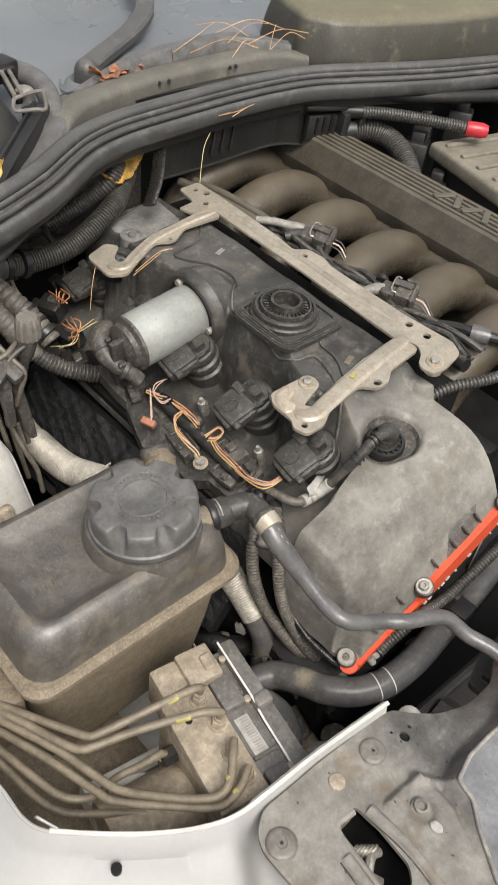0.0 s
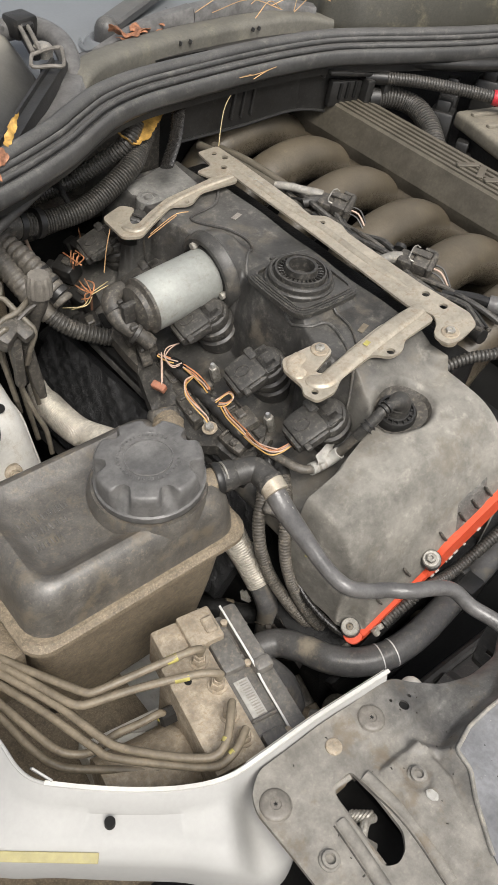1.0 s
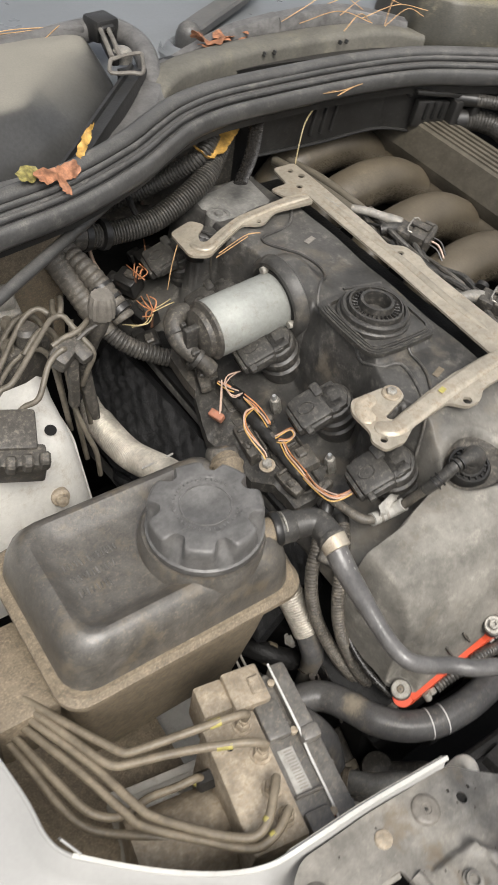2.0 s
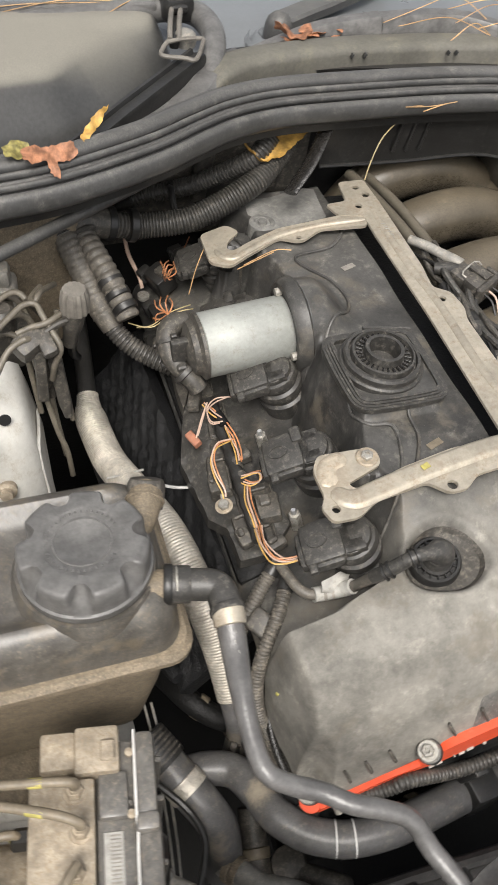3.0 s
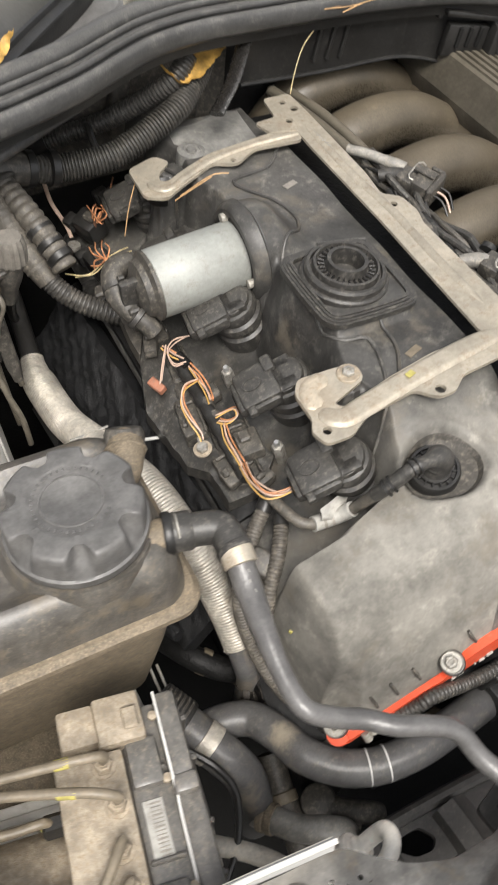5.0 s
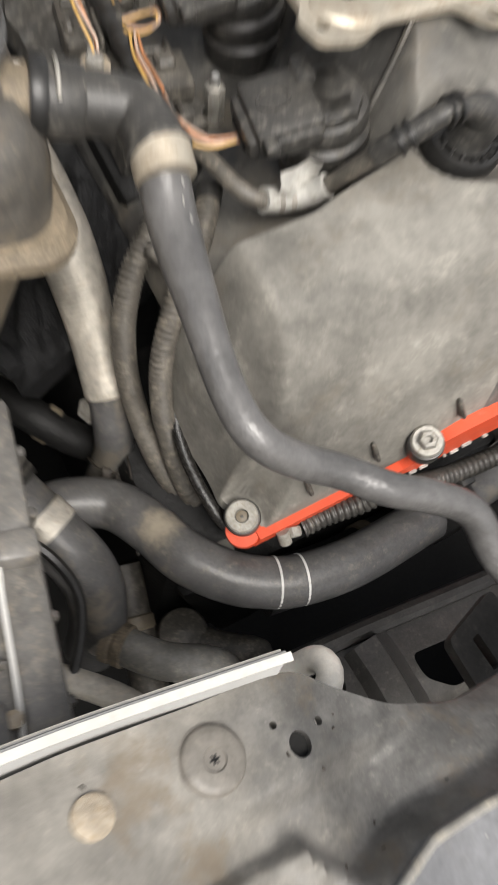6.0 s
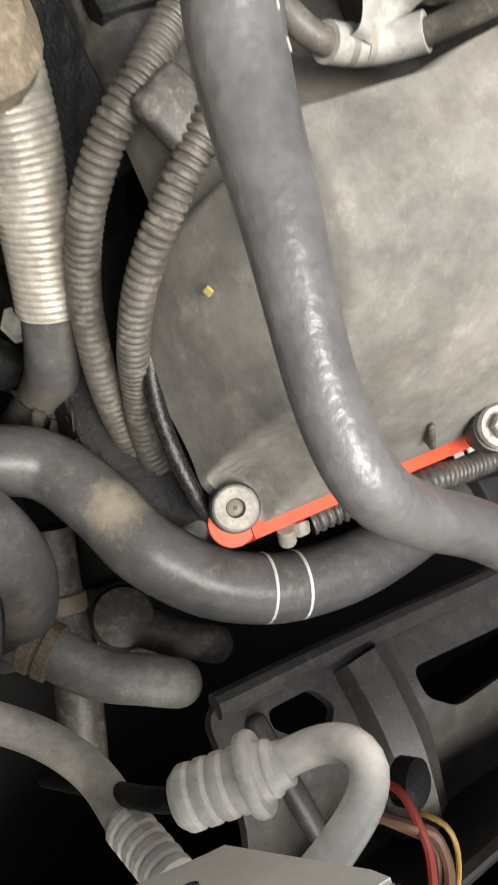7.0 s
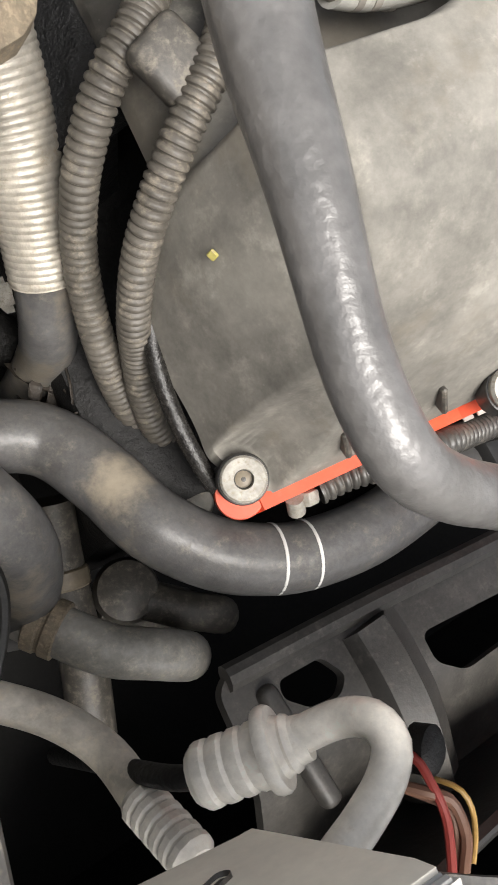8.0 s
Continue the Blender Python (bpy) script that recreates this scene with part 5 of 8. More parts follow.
vent = part("vent_neck", tube([(-0.236, -0.10, 0.855), (-0.226, -0.092, 0.862), (-0.220, -0.082, 0.864), (-0.2155, -0.070, 0.861)], 0.0125, 18), M["tankside"], tank)
part("stub_cap", lathe([(0.0, -0.014), (0.0130, -0.014), (0.0140, -0.008), (0.0140, 0.004), (0.0120, 0.008), (0.0, 0.009)], 22, aim((-0.2150, -0.0675, 0.8610), (0.2, 0.65, 0.7))), M["rail"], vent)
part("stub_ring", lathe([(0.0138, -0.002), (0.0148, 0.0), (0.0138, 0.002)], 22, aim((-0.2185, -0.078, 0.862), (0.3, 0.9, 0.2))), M["tankside"], vent)
part("foot", rbox(0.05, 0.08, 0.06, 0.006, 2, pose(-0.43, -0.12, 0.76)), M["tankside"], tank)
part("saddle", rbox(0.15, 0.085, 0.025, 0.006, 2, pose(-0.312, -0.106, 0.645)), M["dark"], tank)

# ---- vent pipe: elbow, ring and the long bent pipe ----
vp = thing("vent_pipe", (-0.19, -0.24, 0.80), "long bent grey rubber pipe with a crimped elbow", "pipe")
part("elbow", join(tube([(-0.206, -0.1505, 0.8580), (-0.196, -0.1535, 0.8588), (-0.1895, -0.1560, 0.8592), (-0.1860, -0.1600, 0.8592), (-0.1850, -0.1660, 0.8590), (-0.1850, -0.178, 0.858)], 0.0112, 24, 0.002), lathe([(0.0, -0.001), (0.0116, -0.001), (0.0122, 0.0), (0.0122, 0.003), (0.0112, 0.004)], 28, aim((-0.1852, -0.1745, 0.8585), (0, -1, -0.1)))), M["coilcase"], vp)
part("socket", lathe([(0.0, 0.0), (0.0126, 0.0), (0.0130, 0.001), (0.0130, 0.017), (0.0122, 0.0185), (0.0, 0.0185)], 28, aim((-0.2215, -0.1462, 0.8572), (0.95, -0.25, 0.05))), M["coilcase"], vp)
part("clamp", lathe([(0.0138, -0.003), (0.0143, -0.002), (0.0143, 0.002), (0.0138, 0.003), (0.0125, 0.003)], 24, aim((-0.2185, -0.147, 0.8573), (0.95, -0.25, 0.05))), M["black"], vp)
part("wire_clip", tube([(-0.2155, -0.158, 0.866), (-0.2145, -0.152, 0.8715), (-0.2125, -0.144, 0.8705), (-0.211, -0.138, 0.864)], 0.0009, 6), M["bolt"], vp)
part("ring", lathe([(0.0106, -0.0055), (0.0111, -0.005), (0.0111, 0.005), (0.0106, 0.0055), (0.0094, 0.0055)], 28, aim((-0.1855, -0.181, 0.8575), (-0.06, -0.93, -0.33))), M["bracket"], vp, "tan crimp ring")
bent = part("bent_pipe", tube([(-0.1846, -0.1740, 0.8580), (-0.1860, -0.1985, 0.8460), (-0.1900, -0.2297, 0.8421), (-0.1909, -0.2591, 0.8350), (-0.1876, -0.2772, 0.8316), (-0.1724, -0.2865, 0.8234), (-0.1542, -0.2948, 0.8190),
                               (-0.1382, -0.3066, 0.8178), (-0.1195, -0.3146, 0.8150), (-0.1027, -0.3248, 0.8103), (-0.0932, -0.3428, 0.7985), (-0.0819, -0.3682, 0.7918), (-0.076, -0.40, 0.775), (-0.074, -0.42, 0.745)], lambda t: 0.0094 - 0.0028 * S(0.04, 0.26, t), 24, 0.003), M["pipe"], vp)
for k, (p, d) in enumerate((((-0.1855, -0.1945, 0.8632), 6), ((-0.1875, -0.2005, 0.8612), -4), ((-0.1865, -0.2065, 0.8587), 8))):
    part("chalk_mark", rbox(0.0006, 0.0024, 0.0006, 0.0002, 1, Matrix.Translation(Vector(p) - Vector((0, 0, 0.0010))) @ pose(0, 0, 0, 18, 0, d)), M["paper"], bent, "white paint mark")

# ---- upper radiator hose ----
rh = thing("radiator_hose", (-0.10, -0.29, 0.65), "thick black rubber radiator hose marked with two white lines", "hose")
hp = [(-0.2206, -0.2023, 0.6196), (-0.1926, -0.2035, 0.6300), (-0.1680, -0.2130, 0.6330), (-0.1560, -0.2366, 0.6420), (-0.1495, -0.2606, 0.6520), (-0.1325, -0.2800, 0.6540), (-0.1139, -0.2914, 0.6560), (-0.0937, -0.2980, 0.6590), (-0.0606, -0.3004, 0.6630), (-0.0121, -0.2953, 0.6620), (0.0387, -0.2880, 0.6550), (0.0997, -0.2807, 0.66), (0.18, -0.275, 0.67)]
tubing = part("hose", tube(hp, 0.0145, 24, 0.004), M["hose"], rh)
for (x, y, z), d in (((-0.1095, -0.2932, 0.6567), (0.95, -0.31, 0.13)), ((-0.0955, -0.2975, 0.6588), (0.96, -0.24, 0.13))):
    part("white_line", lathe([(0.0145, -0.0007), (0.0147, -0.0005), (0.0147, 0.0005), (0.0145, 0.0007)], 30, aim((x, y, z), d)), M["label"], tubing)
clip = part("hose_clip", rbox(0.030, 0.034, 0.036, 0.004, 2, pose(0.02, -0.290, 0.660, 0, 8, 5)), M["black"], rh, "black plastic hose clip")
part("tab", rbox(0.014, 0.010, 0.03, 0.002, 2, pose(0.012, -0.284, 0.684, 10, 8, 5)), M["black"], clip)

# ---- woven foil sleeve ----
fs_ = thing("foil_hose", (-0.21, 0.05, 0.69), "silver woven foil heat sleeve on a hose", "hose")
part("sleeve", tube([(-0.2165, 0.1720, 0.7150), (-0.2180, 0.1600, 0.7115), (-0.2187, 0.1450, 0.7092), (-0.2121, 0.0912, 0.7073), (-0.2015, 0.0331, 0.7292), (-0.1860, -0.0353, 0.7500), (-0.1740, -0.090, 0.738), (-0.1640, -0.1300, 0.708), (-0.1585, -0.1650, 0.674)],
                    lambda t: 0.0165 - 0.0050 * (1 - S(0.0, 0.09, t)) - 0.0032 * S(0.68, 1.0, t), 26, pitch=0.0026, depth=0.00045), M["foil"], fs_)
part("hose_end", tube([(-0.159, -0.161, 0.678), (-0.155, -0.175, 0.652), (-0.150, -0.178, 0.62), (-0.15, -0.18, 0.56)], 0.0115, 16), M["hose"], fs_)
part("upper_hose", tube([(-0.2175, 0.165, 0.7130), (-0.2155, 0.185, 0.7190), (-0.212, 0.225, 0.729), (-0.210, 0.27, 0.745), (-0.212, 0.31, 0.78)], 0.0095, 16), M["black"], fs_)
tie = solo("cable_tie", tube([(-0.145, 0.011, 0.742), (-0.165, 0.013, 0.745), (-0.180, 0.012, 0.754), (-0.192, 0.006, 0.762), (-0.205, 0.002, 0.752)], 0.0016, 8, flat=2.0), M["label"], "white plastic cable tie round the foil sleeve", "cable tie")

# ---- corrugated conduits ----
def conduit(name, pts, r, pitch, mat, label, depth=0.0010):
    ob = thing(name, pts[len(pts) // 2], label, "conduit")
    part("tube", tube(pts, r, 18, pitch=pitch, depth=depth), M[mat], ob)
    a, b = Vector(pts[0]), Vector(pts[1])
    part("tape_wrap", tube([a, a.lerp(b, 0.22), a.lerp(b, 0.45)], r * 1.06, 18, 0.002), M["black"], ob, "black tape wrap")
    return ob


conduit("corrugated_conduit", [(-0.1138, -0.1078, 0.7827), (-0.1294, -0.1200, 0.7705), (-0.1431, -0.1340, 0.7625), (-0.1530, -0.1433, 0.7500), (-0.1580, -0.1550, 0.7290), (-0.1565, -0.1650, 0.7070), (-0.1535, -0.1760, 0.6900), (-0.1481, -0.1920, 0.6720), (-0.1390, -0.2060, 0.6520), (-0.128, -0.220, 0.636), (-0.112, -0.232, 0.62)], 0.0064, 0.0031, "conduittan", "dusty ribbed wiring conduit hanging beside the engine")
conduit("corrugated_conduit", [(-0.1110, -0.1250, 0.7812), (-0.1206, -0.1410, 0.7765), (-0.1300, -0.1540, 0.7710), (-0.1430, -0.1690, 0.7550), (-0.1500, -0.1840, 0.7290), (-0.1475, -0.1960, 0.7020), (-0.1400, -0.2030, 0.6790), (-0.1340, -0.2140, 0.6600), (-0.126, -0.226, 0.644), (-0.112, -0.238, 0.63)], 0.0061, 0.0031, "conduittan", "dusty ribbed wiring conduit close to the cover")
big = conduit("wiring_conduit", [(-0.1939, 0.2616, 0.8653), (-0.1650, 0.2640, 0.8575), (-0.1400, 0.2654, 0.8530), (-0.0887, 0.2595, 0.8605), (-0.0280, 0.2680, 0.8860), (0.0010, 0.2860, 0.9000), (0.0220, 0.3060, 0.9100), (0.0370, 0.3300, 0.9130)], 0.0130, 0.0034, "conduit", "thick black corrugated wiring conduit at the bulkhead", 0.002)
part("end_boot", tube([(-0.222, 0.2590, 0.872), (-0.1939, 0.2616, 0.8653), (-0.170, 0.2640, 0.8583)], 0.0150, 18, 0.003), M["rail"], big)
for x in (-0.172, -0.150):
    part("clamp_band", lathe([(0.0150, -0.004), (0.0168, -0.0035), (0.0168, 0.0035), (0.0150, 0.004)], 20, aim((x, 0.2645, 0.8580 - 0.2 * (x + 0.165)), (1, 0.03, -0.2))), M["black"], big)
part("holder", tube([(0.072, 0.304, 0.950), (0.058, 0.288, 0.936), (0.032, 0.258, 0.915), (0.006, 0.238, 0.896)], 0.0095, 14, flat=0.4), M["oily"], big, "flat black cable shield")
part("strap", tube([(-0.098, 0.262, 0.848), (-0.102, 0.283, 0.862), (-0.100, 0.300, 0.868), (-0.098, 0.315, 0.862)], 0.0036, 8), M["black"], big)
conduit("wiring_conduit", [(-0.150, 0.335, 0.835), (-0.1152, 0.3250, 0.8490), (-0.0777, 0.3100, 0.8660), (-0.0476, 0.2960, 0.8870), (-0.0196, 0.2825, 0.9116), (0.0, 0.29, 0.93)], 0.0098, 0.0038, "conduit", "thin black corrugated wiring conduit at the bulkhead", 0.0016)
hs = conduit("harness_sleeve", [(-0.2220, 0.2560, 0.8660), (-0.2159, 0.2416, 0.8540), (-0.2078, 0.2227, 0.8373), (-0.1993, 0.2036, 0.8186), (-0.1925, 0.1900, 0.8055)], 0.0132, 0.0062, "conduittan", "fat tan ribbed harness sleeve", 0.0007)
part("taped_end", tube([(-0.1990, 0.2030, 0.8180), (-0.1925, 0.1900, 0.8055), (-0.1870, 0.1805, 0.7965)], lambda t: 0.0140 - 0.0030 * t, 18), M["conduittan"], hs, "tan tape wrap")
part("lower_tube", tube([(-0.1900, 0.1850, 0.8010), (-0.1800, 0.1720, 0.7900), (-0.1640, 0.1590, 0.7800), (-0.1400, 0.1440, 0.7720), (-0.120, 0.132, 0.768)], 0.0100, 18, pitch=0.0042, depth=0.0011), M["conduit"], hs, "dark ribbed tube")
hs = conduit("harness_sleeve", [(-0.2080, 0.2600, 0.8640), (-0.2005, 0.2457, 0.8579), (-0.1913, 0.2174, 0.8490), (-0.1810, 0.1904, 0.8330), (-0.1740, 0.1700, 0.8160)], 0.0120, 0.0080, "conduittan", "fat dark ribbed harness sleeve", 0.0014)
for k in range(3):
    part("tape", lathe([(0.0118, -0.004), (0.0128, -0.003), (0.0128, 0.003), (0.0118, 0.004)], 20, aim((-0.1850 + 0.0045 * k, 0.2010 - 0.012 * k, 0.8385 - 0.0075 * k), (0.34, -0.84, -0.5))), M["black"], hs)
part("elbow_boot", tube([(-0.228, 0.262, 0.872), (-0.216, 0.268, 0.874), (-0.204, 0.262, 0.866), (-0.199, 0.249, 0.858)], 0.0150, 18, pitch=0.006, depth=0.0014), M["conduit"], hs, "ribbed rubber elbow boot")

# ---- hydraulic unit with its pipes ----
hm = pose(-0.306, -0.278, 0.0, 0, 0, -10)
unit = thing("brake_hydraulic_unit", hm @ pose(0, 0, 0.66), "tan dusty brake hydraulic unit with a black control module", "brake unit")
part("valve_block", rbox(0.042, 0.094, 0.105, 0.002, 2, hm @ pose(-0.011, -0.001, 0.7305)), M["block"], unit)
mod = part("control_module", join(rbox(0.026, 0.128, 0.085, 0.003, 2, hm @ pose(0.0235, 0.008, 0.7315)), rbox(0.020, 0.03, 0.01, 0.003, 2, hm @ pose(0.022, 0.035, 0.775)), rbox(0.020, 0.022, 0.012, 0.003, 2, hm @ pose(0.022, -0.045, 0.775))), M["modgrey"], unit, "black dusty plastic module")
part("module_cover", join(rbox(0.0145, 0.056, 0.100, 0.004, 2, hm @ pose(0.0435, 0.048, 0.730)), rbox(0.017, 0.072, 0.080, 0.004, 2, hm @ pose(0.0445, -0.014, 0.733)), rbox(0.016, 0.012, 0.02, 0.003, 2, hm @ pose(0.0435, 0.016, 0.772))), M["modgrey"], mod)
for y in (0.030, -0.022, -0.050):
    part("module_rib", rbox(0.022, 0.003, 0.004, 0.001, 1, hm @ pose(0.0235, y, 0.7755)), M["modgrey"], mod)
for y in (0.060, 0.034, -0.006, -0.036):
    part("side_rib", rbox(0.006, 0.004, 0.060, 0.001, 1, hm @ pose(0.0530, y, 0.735)), M["modgrey"], mod)
part("seam_line", tube([hm @ Vector(p) for p in ((0.0368, 0.076, 0.7805), (0.0366, 0.020, 0.7805), (0.0372, 0.012, 0.776), (0.0366, 0.0, 0.7755), (0.0362, -0.034, 0.7750), (0.0350, -0.052, 0.7740))], 0.0010, 6, 0.004), M["label"], mod, "pale parting line")
lab = part("label", rbox(0.0125, 0.036, 0.0008, 0.0003, 1, hm @ pose(0.0215, -0.005, 0.7745)), M["paper"], mod, "white printed label")
for k in range(14):
    part("printed_bar", rbox(0.0066, 0.0007 + 0.0005 * (k * 7 % 3 == 0), 0.0003, 0.0001, 1, hm @ pose(0.0226, 0.0105 - 0.0023 * k, 0.7752)), M["greyink"], lab)
for y in (0.062, 0.022, -0.040):
    part("screw", lathe([(0.0, 0.0), (0.003, 0.0), (0.003, 0.003), (0.0, 0.0035)], 10, hm @ pose(0.0335, y, 0.7755)), M["block"], mod)
part("connector", join(rbox(0.030, 0.032, 0.046, 0.0028, 2, hm @ pose(0.012, 0.064, 0.762)), rbox(0.024, 0.026, 0.042, 0.0028, 2, hm @ pose(-0.014, 0.066, 0.760)), rbox(0.010, 0.014, 0.004, 0.0012, 1, hm @ pose(0.019, 0.062, 0.786))), M["block"], unit, "tan dusty connector housing")
part("pump_motor", lathe([(0.0, 0.0), (0.03, 0.0), (0.034, 0.006), (0.034, 0.07), (0.0, 0.075)], 30, hm @ aim((-0.030, -0.008, 0.722), (-1, 0, 0))), M["block"], unit)
part("module_bump", lathe([(0.0, 0.0), (0.02, 0.0), (0.02, 0.012), (0.016, 0.016), (0.0, 0.016)], 24, hm @ aim((0.044, 0.010, 0.695), (1, 0, 0))), M["black"], unit)
ports = [(-0.0028, 0.0375), (0.0007, 0.0133), (-0.002, -0.0115), (-0.0015, -0.0317)]
for x, y in ports:
    q = hm @ pose(x, y, 0.783)
    n = part("pipe_nut", lathe([(0.0, -0.001), (0.0060, -0.001), (0.0060, 0.0055), (0.0050, 0.007), (0.0040, 0.007), (0.0038, 0.011), (0.0, 0.011)], 6, q), M["block"], unit)
    part("seat", lathe([(0.0, 0.0), (0.0078, 0.0), (0.0076, 0.0010), (0.0, 0.0010)], 20, q), M["block"], n)
part("side_nut", lathe([(0.0075, 0.0), (0.0075, 0.012), (0.005, 0.014), (0.0, 0.014)], 6, hm @ aim((-0.031, 0.020, 0.755), (-1, 0, 0))), M["black"], unit)
# black disc painted as the shade inside a screw hole
part("screw_hole", lathe([(0.0, 0.7826), (0.003, 0.7832), (0.0, 0.7833)], 14, hm @ pose(-0.018, 0.026, 0)), M["shadow"], unit)


def port(i, up=0.012):
    x, y = ports[i]
    return hm @ Vector((x, y, 0.783 + up))


lines = [
    [port(0), port(0, 0.020), (-0.3169, -0.2369, 0.8045), (-0.3490, -0.2285, 0.8000), (-0.3799, -0.2199, 0.7945), (-0.3877, -0.2155, 0.7930), (-0.3937, -0.2056, 0.7920), (-0.4095, -0.1775, 0.7900), (-0.4231, -0.1514, 0.7880), (-0.4324, -0.1327, 0.7860)],
    [port(1), port(1, 0.019), (-0.3184, -0.2561, 0.8045), (-0.3560, -0.2379, 0.7990), (-0.3871, -0.2252, 0.7930), (-0.3963, -0.2201, 0.7910), (-0.4032, -0.2092, 0.7900), (-0.4163, -0.1770, 0.7880), (-0.4257, -0.1556, 0.7860), (-0.4344, -0.1359, 0.7840)],
    [port(2), port(2, 0.018), (-0.3273, -0.3060, 0.8000), (-0.3380, -0.3107, 0.7970), (-0.3482, -0.3072, 0.7950), (-0.3661, -0.2905, 0.7920), (-0.3890, -0.2633, 0.7880), (-0.3961, -0.2483, 0.7870), (-0.4081, -0.2082, 0.7850), (-0.4286, -0.1604, 0.7840), (-0.4384, -0.1365, 0.7820)],
    [port(3), port(3, 0.014), (-0.3271, -0.3161, 0.7960), (-0.3409, -0.3169, 0.7920), (-0.3509, -0.3109, 0.7900), (-0.3662, -0.2956, 0.7870), (-0.3965, -0.2639, 0.7830), (-0.4039, -0.2467, 0.7820), (-0.4160, -0.2093, 0.7810), (-0.4324, -0.1661, 0.7800), (-0.4418, -0.1417, 0.7780)],
    [hm @ Vector((-0.043, 0.020, 0.755)), (-0.3438, -0.2496, 0.7620), (-0.3620, -0.2468, 0.7620), (-0.3822, -0.2433, 0.7630), (-0.3980, -0.2450, 0.7640), (-0.4113, -0.2411, 0.7660), (-0.4226, -0.2291, 0.7680), (-0.4297, -0.2077, 0.7700), (-0.4385, -0.1751, 0.7720), (-0.4457, -0.1474, 0.7720)],
    [(-0.3689, -0.2818, 0.7520), (-0.3904, -0.2651, 0.7540), (-0.4191, -0.2443, 0.7580), (-0.4289, -0.2327, 0.7600), (-0.4355, -0.2161, 0.7620), (-0.4427, -0.1811, 0.7660), (-0.4491, -0.1526, 0.7680)],
]
for k, pts in enumerate(lines):
    bl = thing("brake_pipe", pts[3], "dusty olive brake pipe bent out of the hydraulic unit", "brake pipe", "brake pipes at the hydraulic unit")
    part("pipe", tube(pts, 0.0032, 12, 0.003), M["brake"], bl)
    if k < 5:
        a, b = Vector(pts[2]), Vector(pts[3])
        if k == 4:
            a, b = Vector(pts[0]), Vector(pts[1])
        part("paint_mark", tube([a.lerp(b, 0.12), a.lerp(b, 0.38)], 0.0034, 12, 0.002), M["yellow"], bl, "yellow paint mark")
shelf = thing("unit_carrier", (-0.365, -0.245, 0.66), "dusty pale carrier plate under the hydraulic unit", "carrier")
part("plate", rbox(0.11, 0.12, 0.012, 0.004, 2, pose(-0.345, -0.268, 0.672, 0, 4, -8)), M["cream"], shelf)
part("fold", rbox(0.006, 0.11, 0.030, 0.002, 2, pose(-0.400, -0.262, 0.690, 0, 4, -8)), M["cream"], shelf)
part("stiffening_rib", rbox(0.10, 0.010, 0.010, 0.004, 2, pose(-0.345, -0.222, 0.680, 0, 4, -8)), M["cream"], shelf)
part_reservoir = thing("fluid_canister", (-0.385, -0.255, 0.678), "pale dusty round canister beside the hydraulic unit", "canister")
part("shell", lathe([(0.0, 0.0), (0.032, 0.0), (0.036, 0.006), (0.036, 0.030), (0.030, 0.042), (0.0, 0.044)], 32, pose(-0.372, -0.262, 0.678)), M["cream"], part_reservoir)

# ---- front panel, lock plate and carrier ----
panel = thing("front_panel", (-0.36, -0.36, 0.78), "white painted front body panel with a raised folded edge", "body panel")
rim_pts = [(-0.478, -0.10), (-0.466, -0.16), (-0.458, -0.215), (-0.4565, -0.245), (-0.449, -0.262), (-0.430, -0.280), (-0.404, -0.302), (-0.376, -0.321), (-0.350, -0.332), (-0.322, -0.3345), (-0.273, -0.337), (-0.206, -0.3435)]
out_pts = [(-0.60, -0.10), (-0.57, -0.16), (-0.535, -0.215), (-0.515, -0.245), (-0.495, -0.276), (-0.463, -0.302), (-0.437, -0.324), (-0.402, -0.353), (-0.378, -0.376), (-0.338, -0.392), (-0.283, -0.365), (-0.208, -0.362)]
vs, fs = [], []
rim3 = smooth_path([(x, y, 0) for x, y in rim_pts], 0.004)
out3 = smooth_path([(x, y, 0) for x, y in out_pts], 0.0001)
out3 = [out3[round(i * (len(out3) - 1) / (len(rim3) - 1))] for i in range(len(rim3))]
cols = ((-0.0035, 0.799), (-0.0015, 0.8155), (0.0, 0.8165), (0.0016, 0.8155), (0.0098, 0.8085), (0.3, 0.8035), (0.65, 0.800), (0.93, 0.795), (1.0, 0.786), (1.02, 0.765), (1.02, 0.760), (0.98, 0.780), (0.2, 0.798), (0.003, 0.797), (-0.0035, 0.797))
for p, q in zip(rim3, out3):
    d = q - p
    near = 1 - 0.85 * S(-0.232, -0.207, p.x) if p.x > -0.24 else 1.0
    sink = 0.030 * S(-0.352, -0.330, p.x)
    for k, z in cols:
        z = z - sink if k > 0.0095 else z
        if abs(k) <= 0.014:
            w = p + d.normalized() * (k * 0.6 * near if k < -0.002 else k)
            z = 0.8155 + (z - 0.8155) * near if k < -0.002 else z
        else:
            w = p + d * k
        vs.append((w.x, w.y, z))
m_ = len(cols)
for i in range(len(rim3) - 1):
    for k in range(m_ - 1):
        fs.append((i * m_ + k, (i + 1) * m_ + k, (i + 1) * m_ + k + 1, i * m_ + k + 1))
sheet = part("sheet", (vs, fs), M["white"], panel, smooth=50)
skirt_z = lambda x: 0.751 - 0.25 * max(0.0, -0.209 - x)
skirt_top = [(v.x, v.y) for v in rim3 if v.x > -0.335]
vs = [(x + o * 0.07, y + o, z) for x, y in skirt_top for o, z in ((0.0024, 0.8150), (0.0032, 0.810), (0.0032, skirt_z(x) + 0.001), (0.0026, skirt_z(x)), (0.0016, skirt_z(x)), (0.0012, skirt_z(x) + 0.001), (0.0012, 0.8150))]
m_ = 7
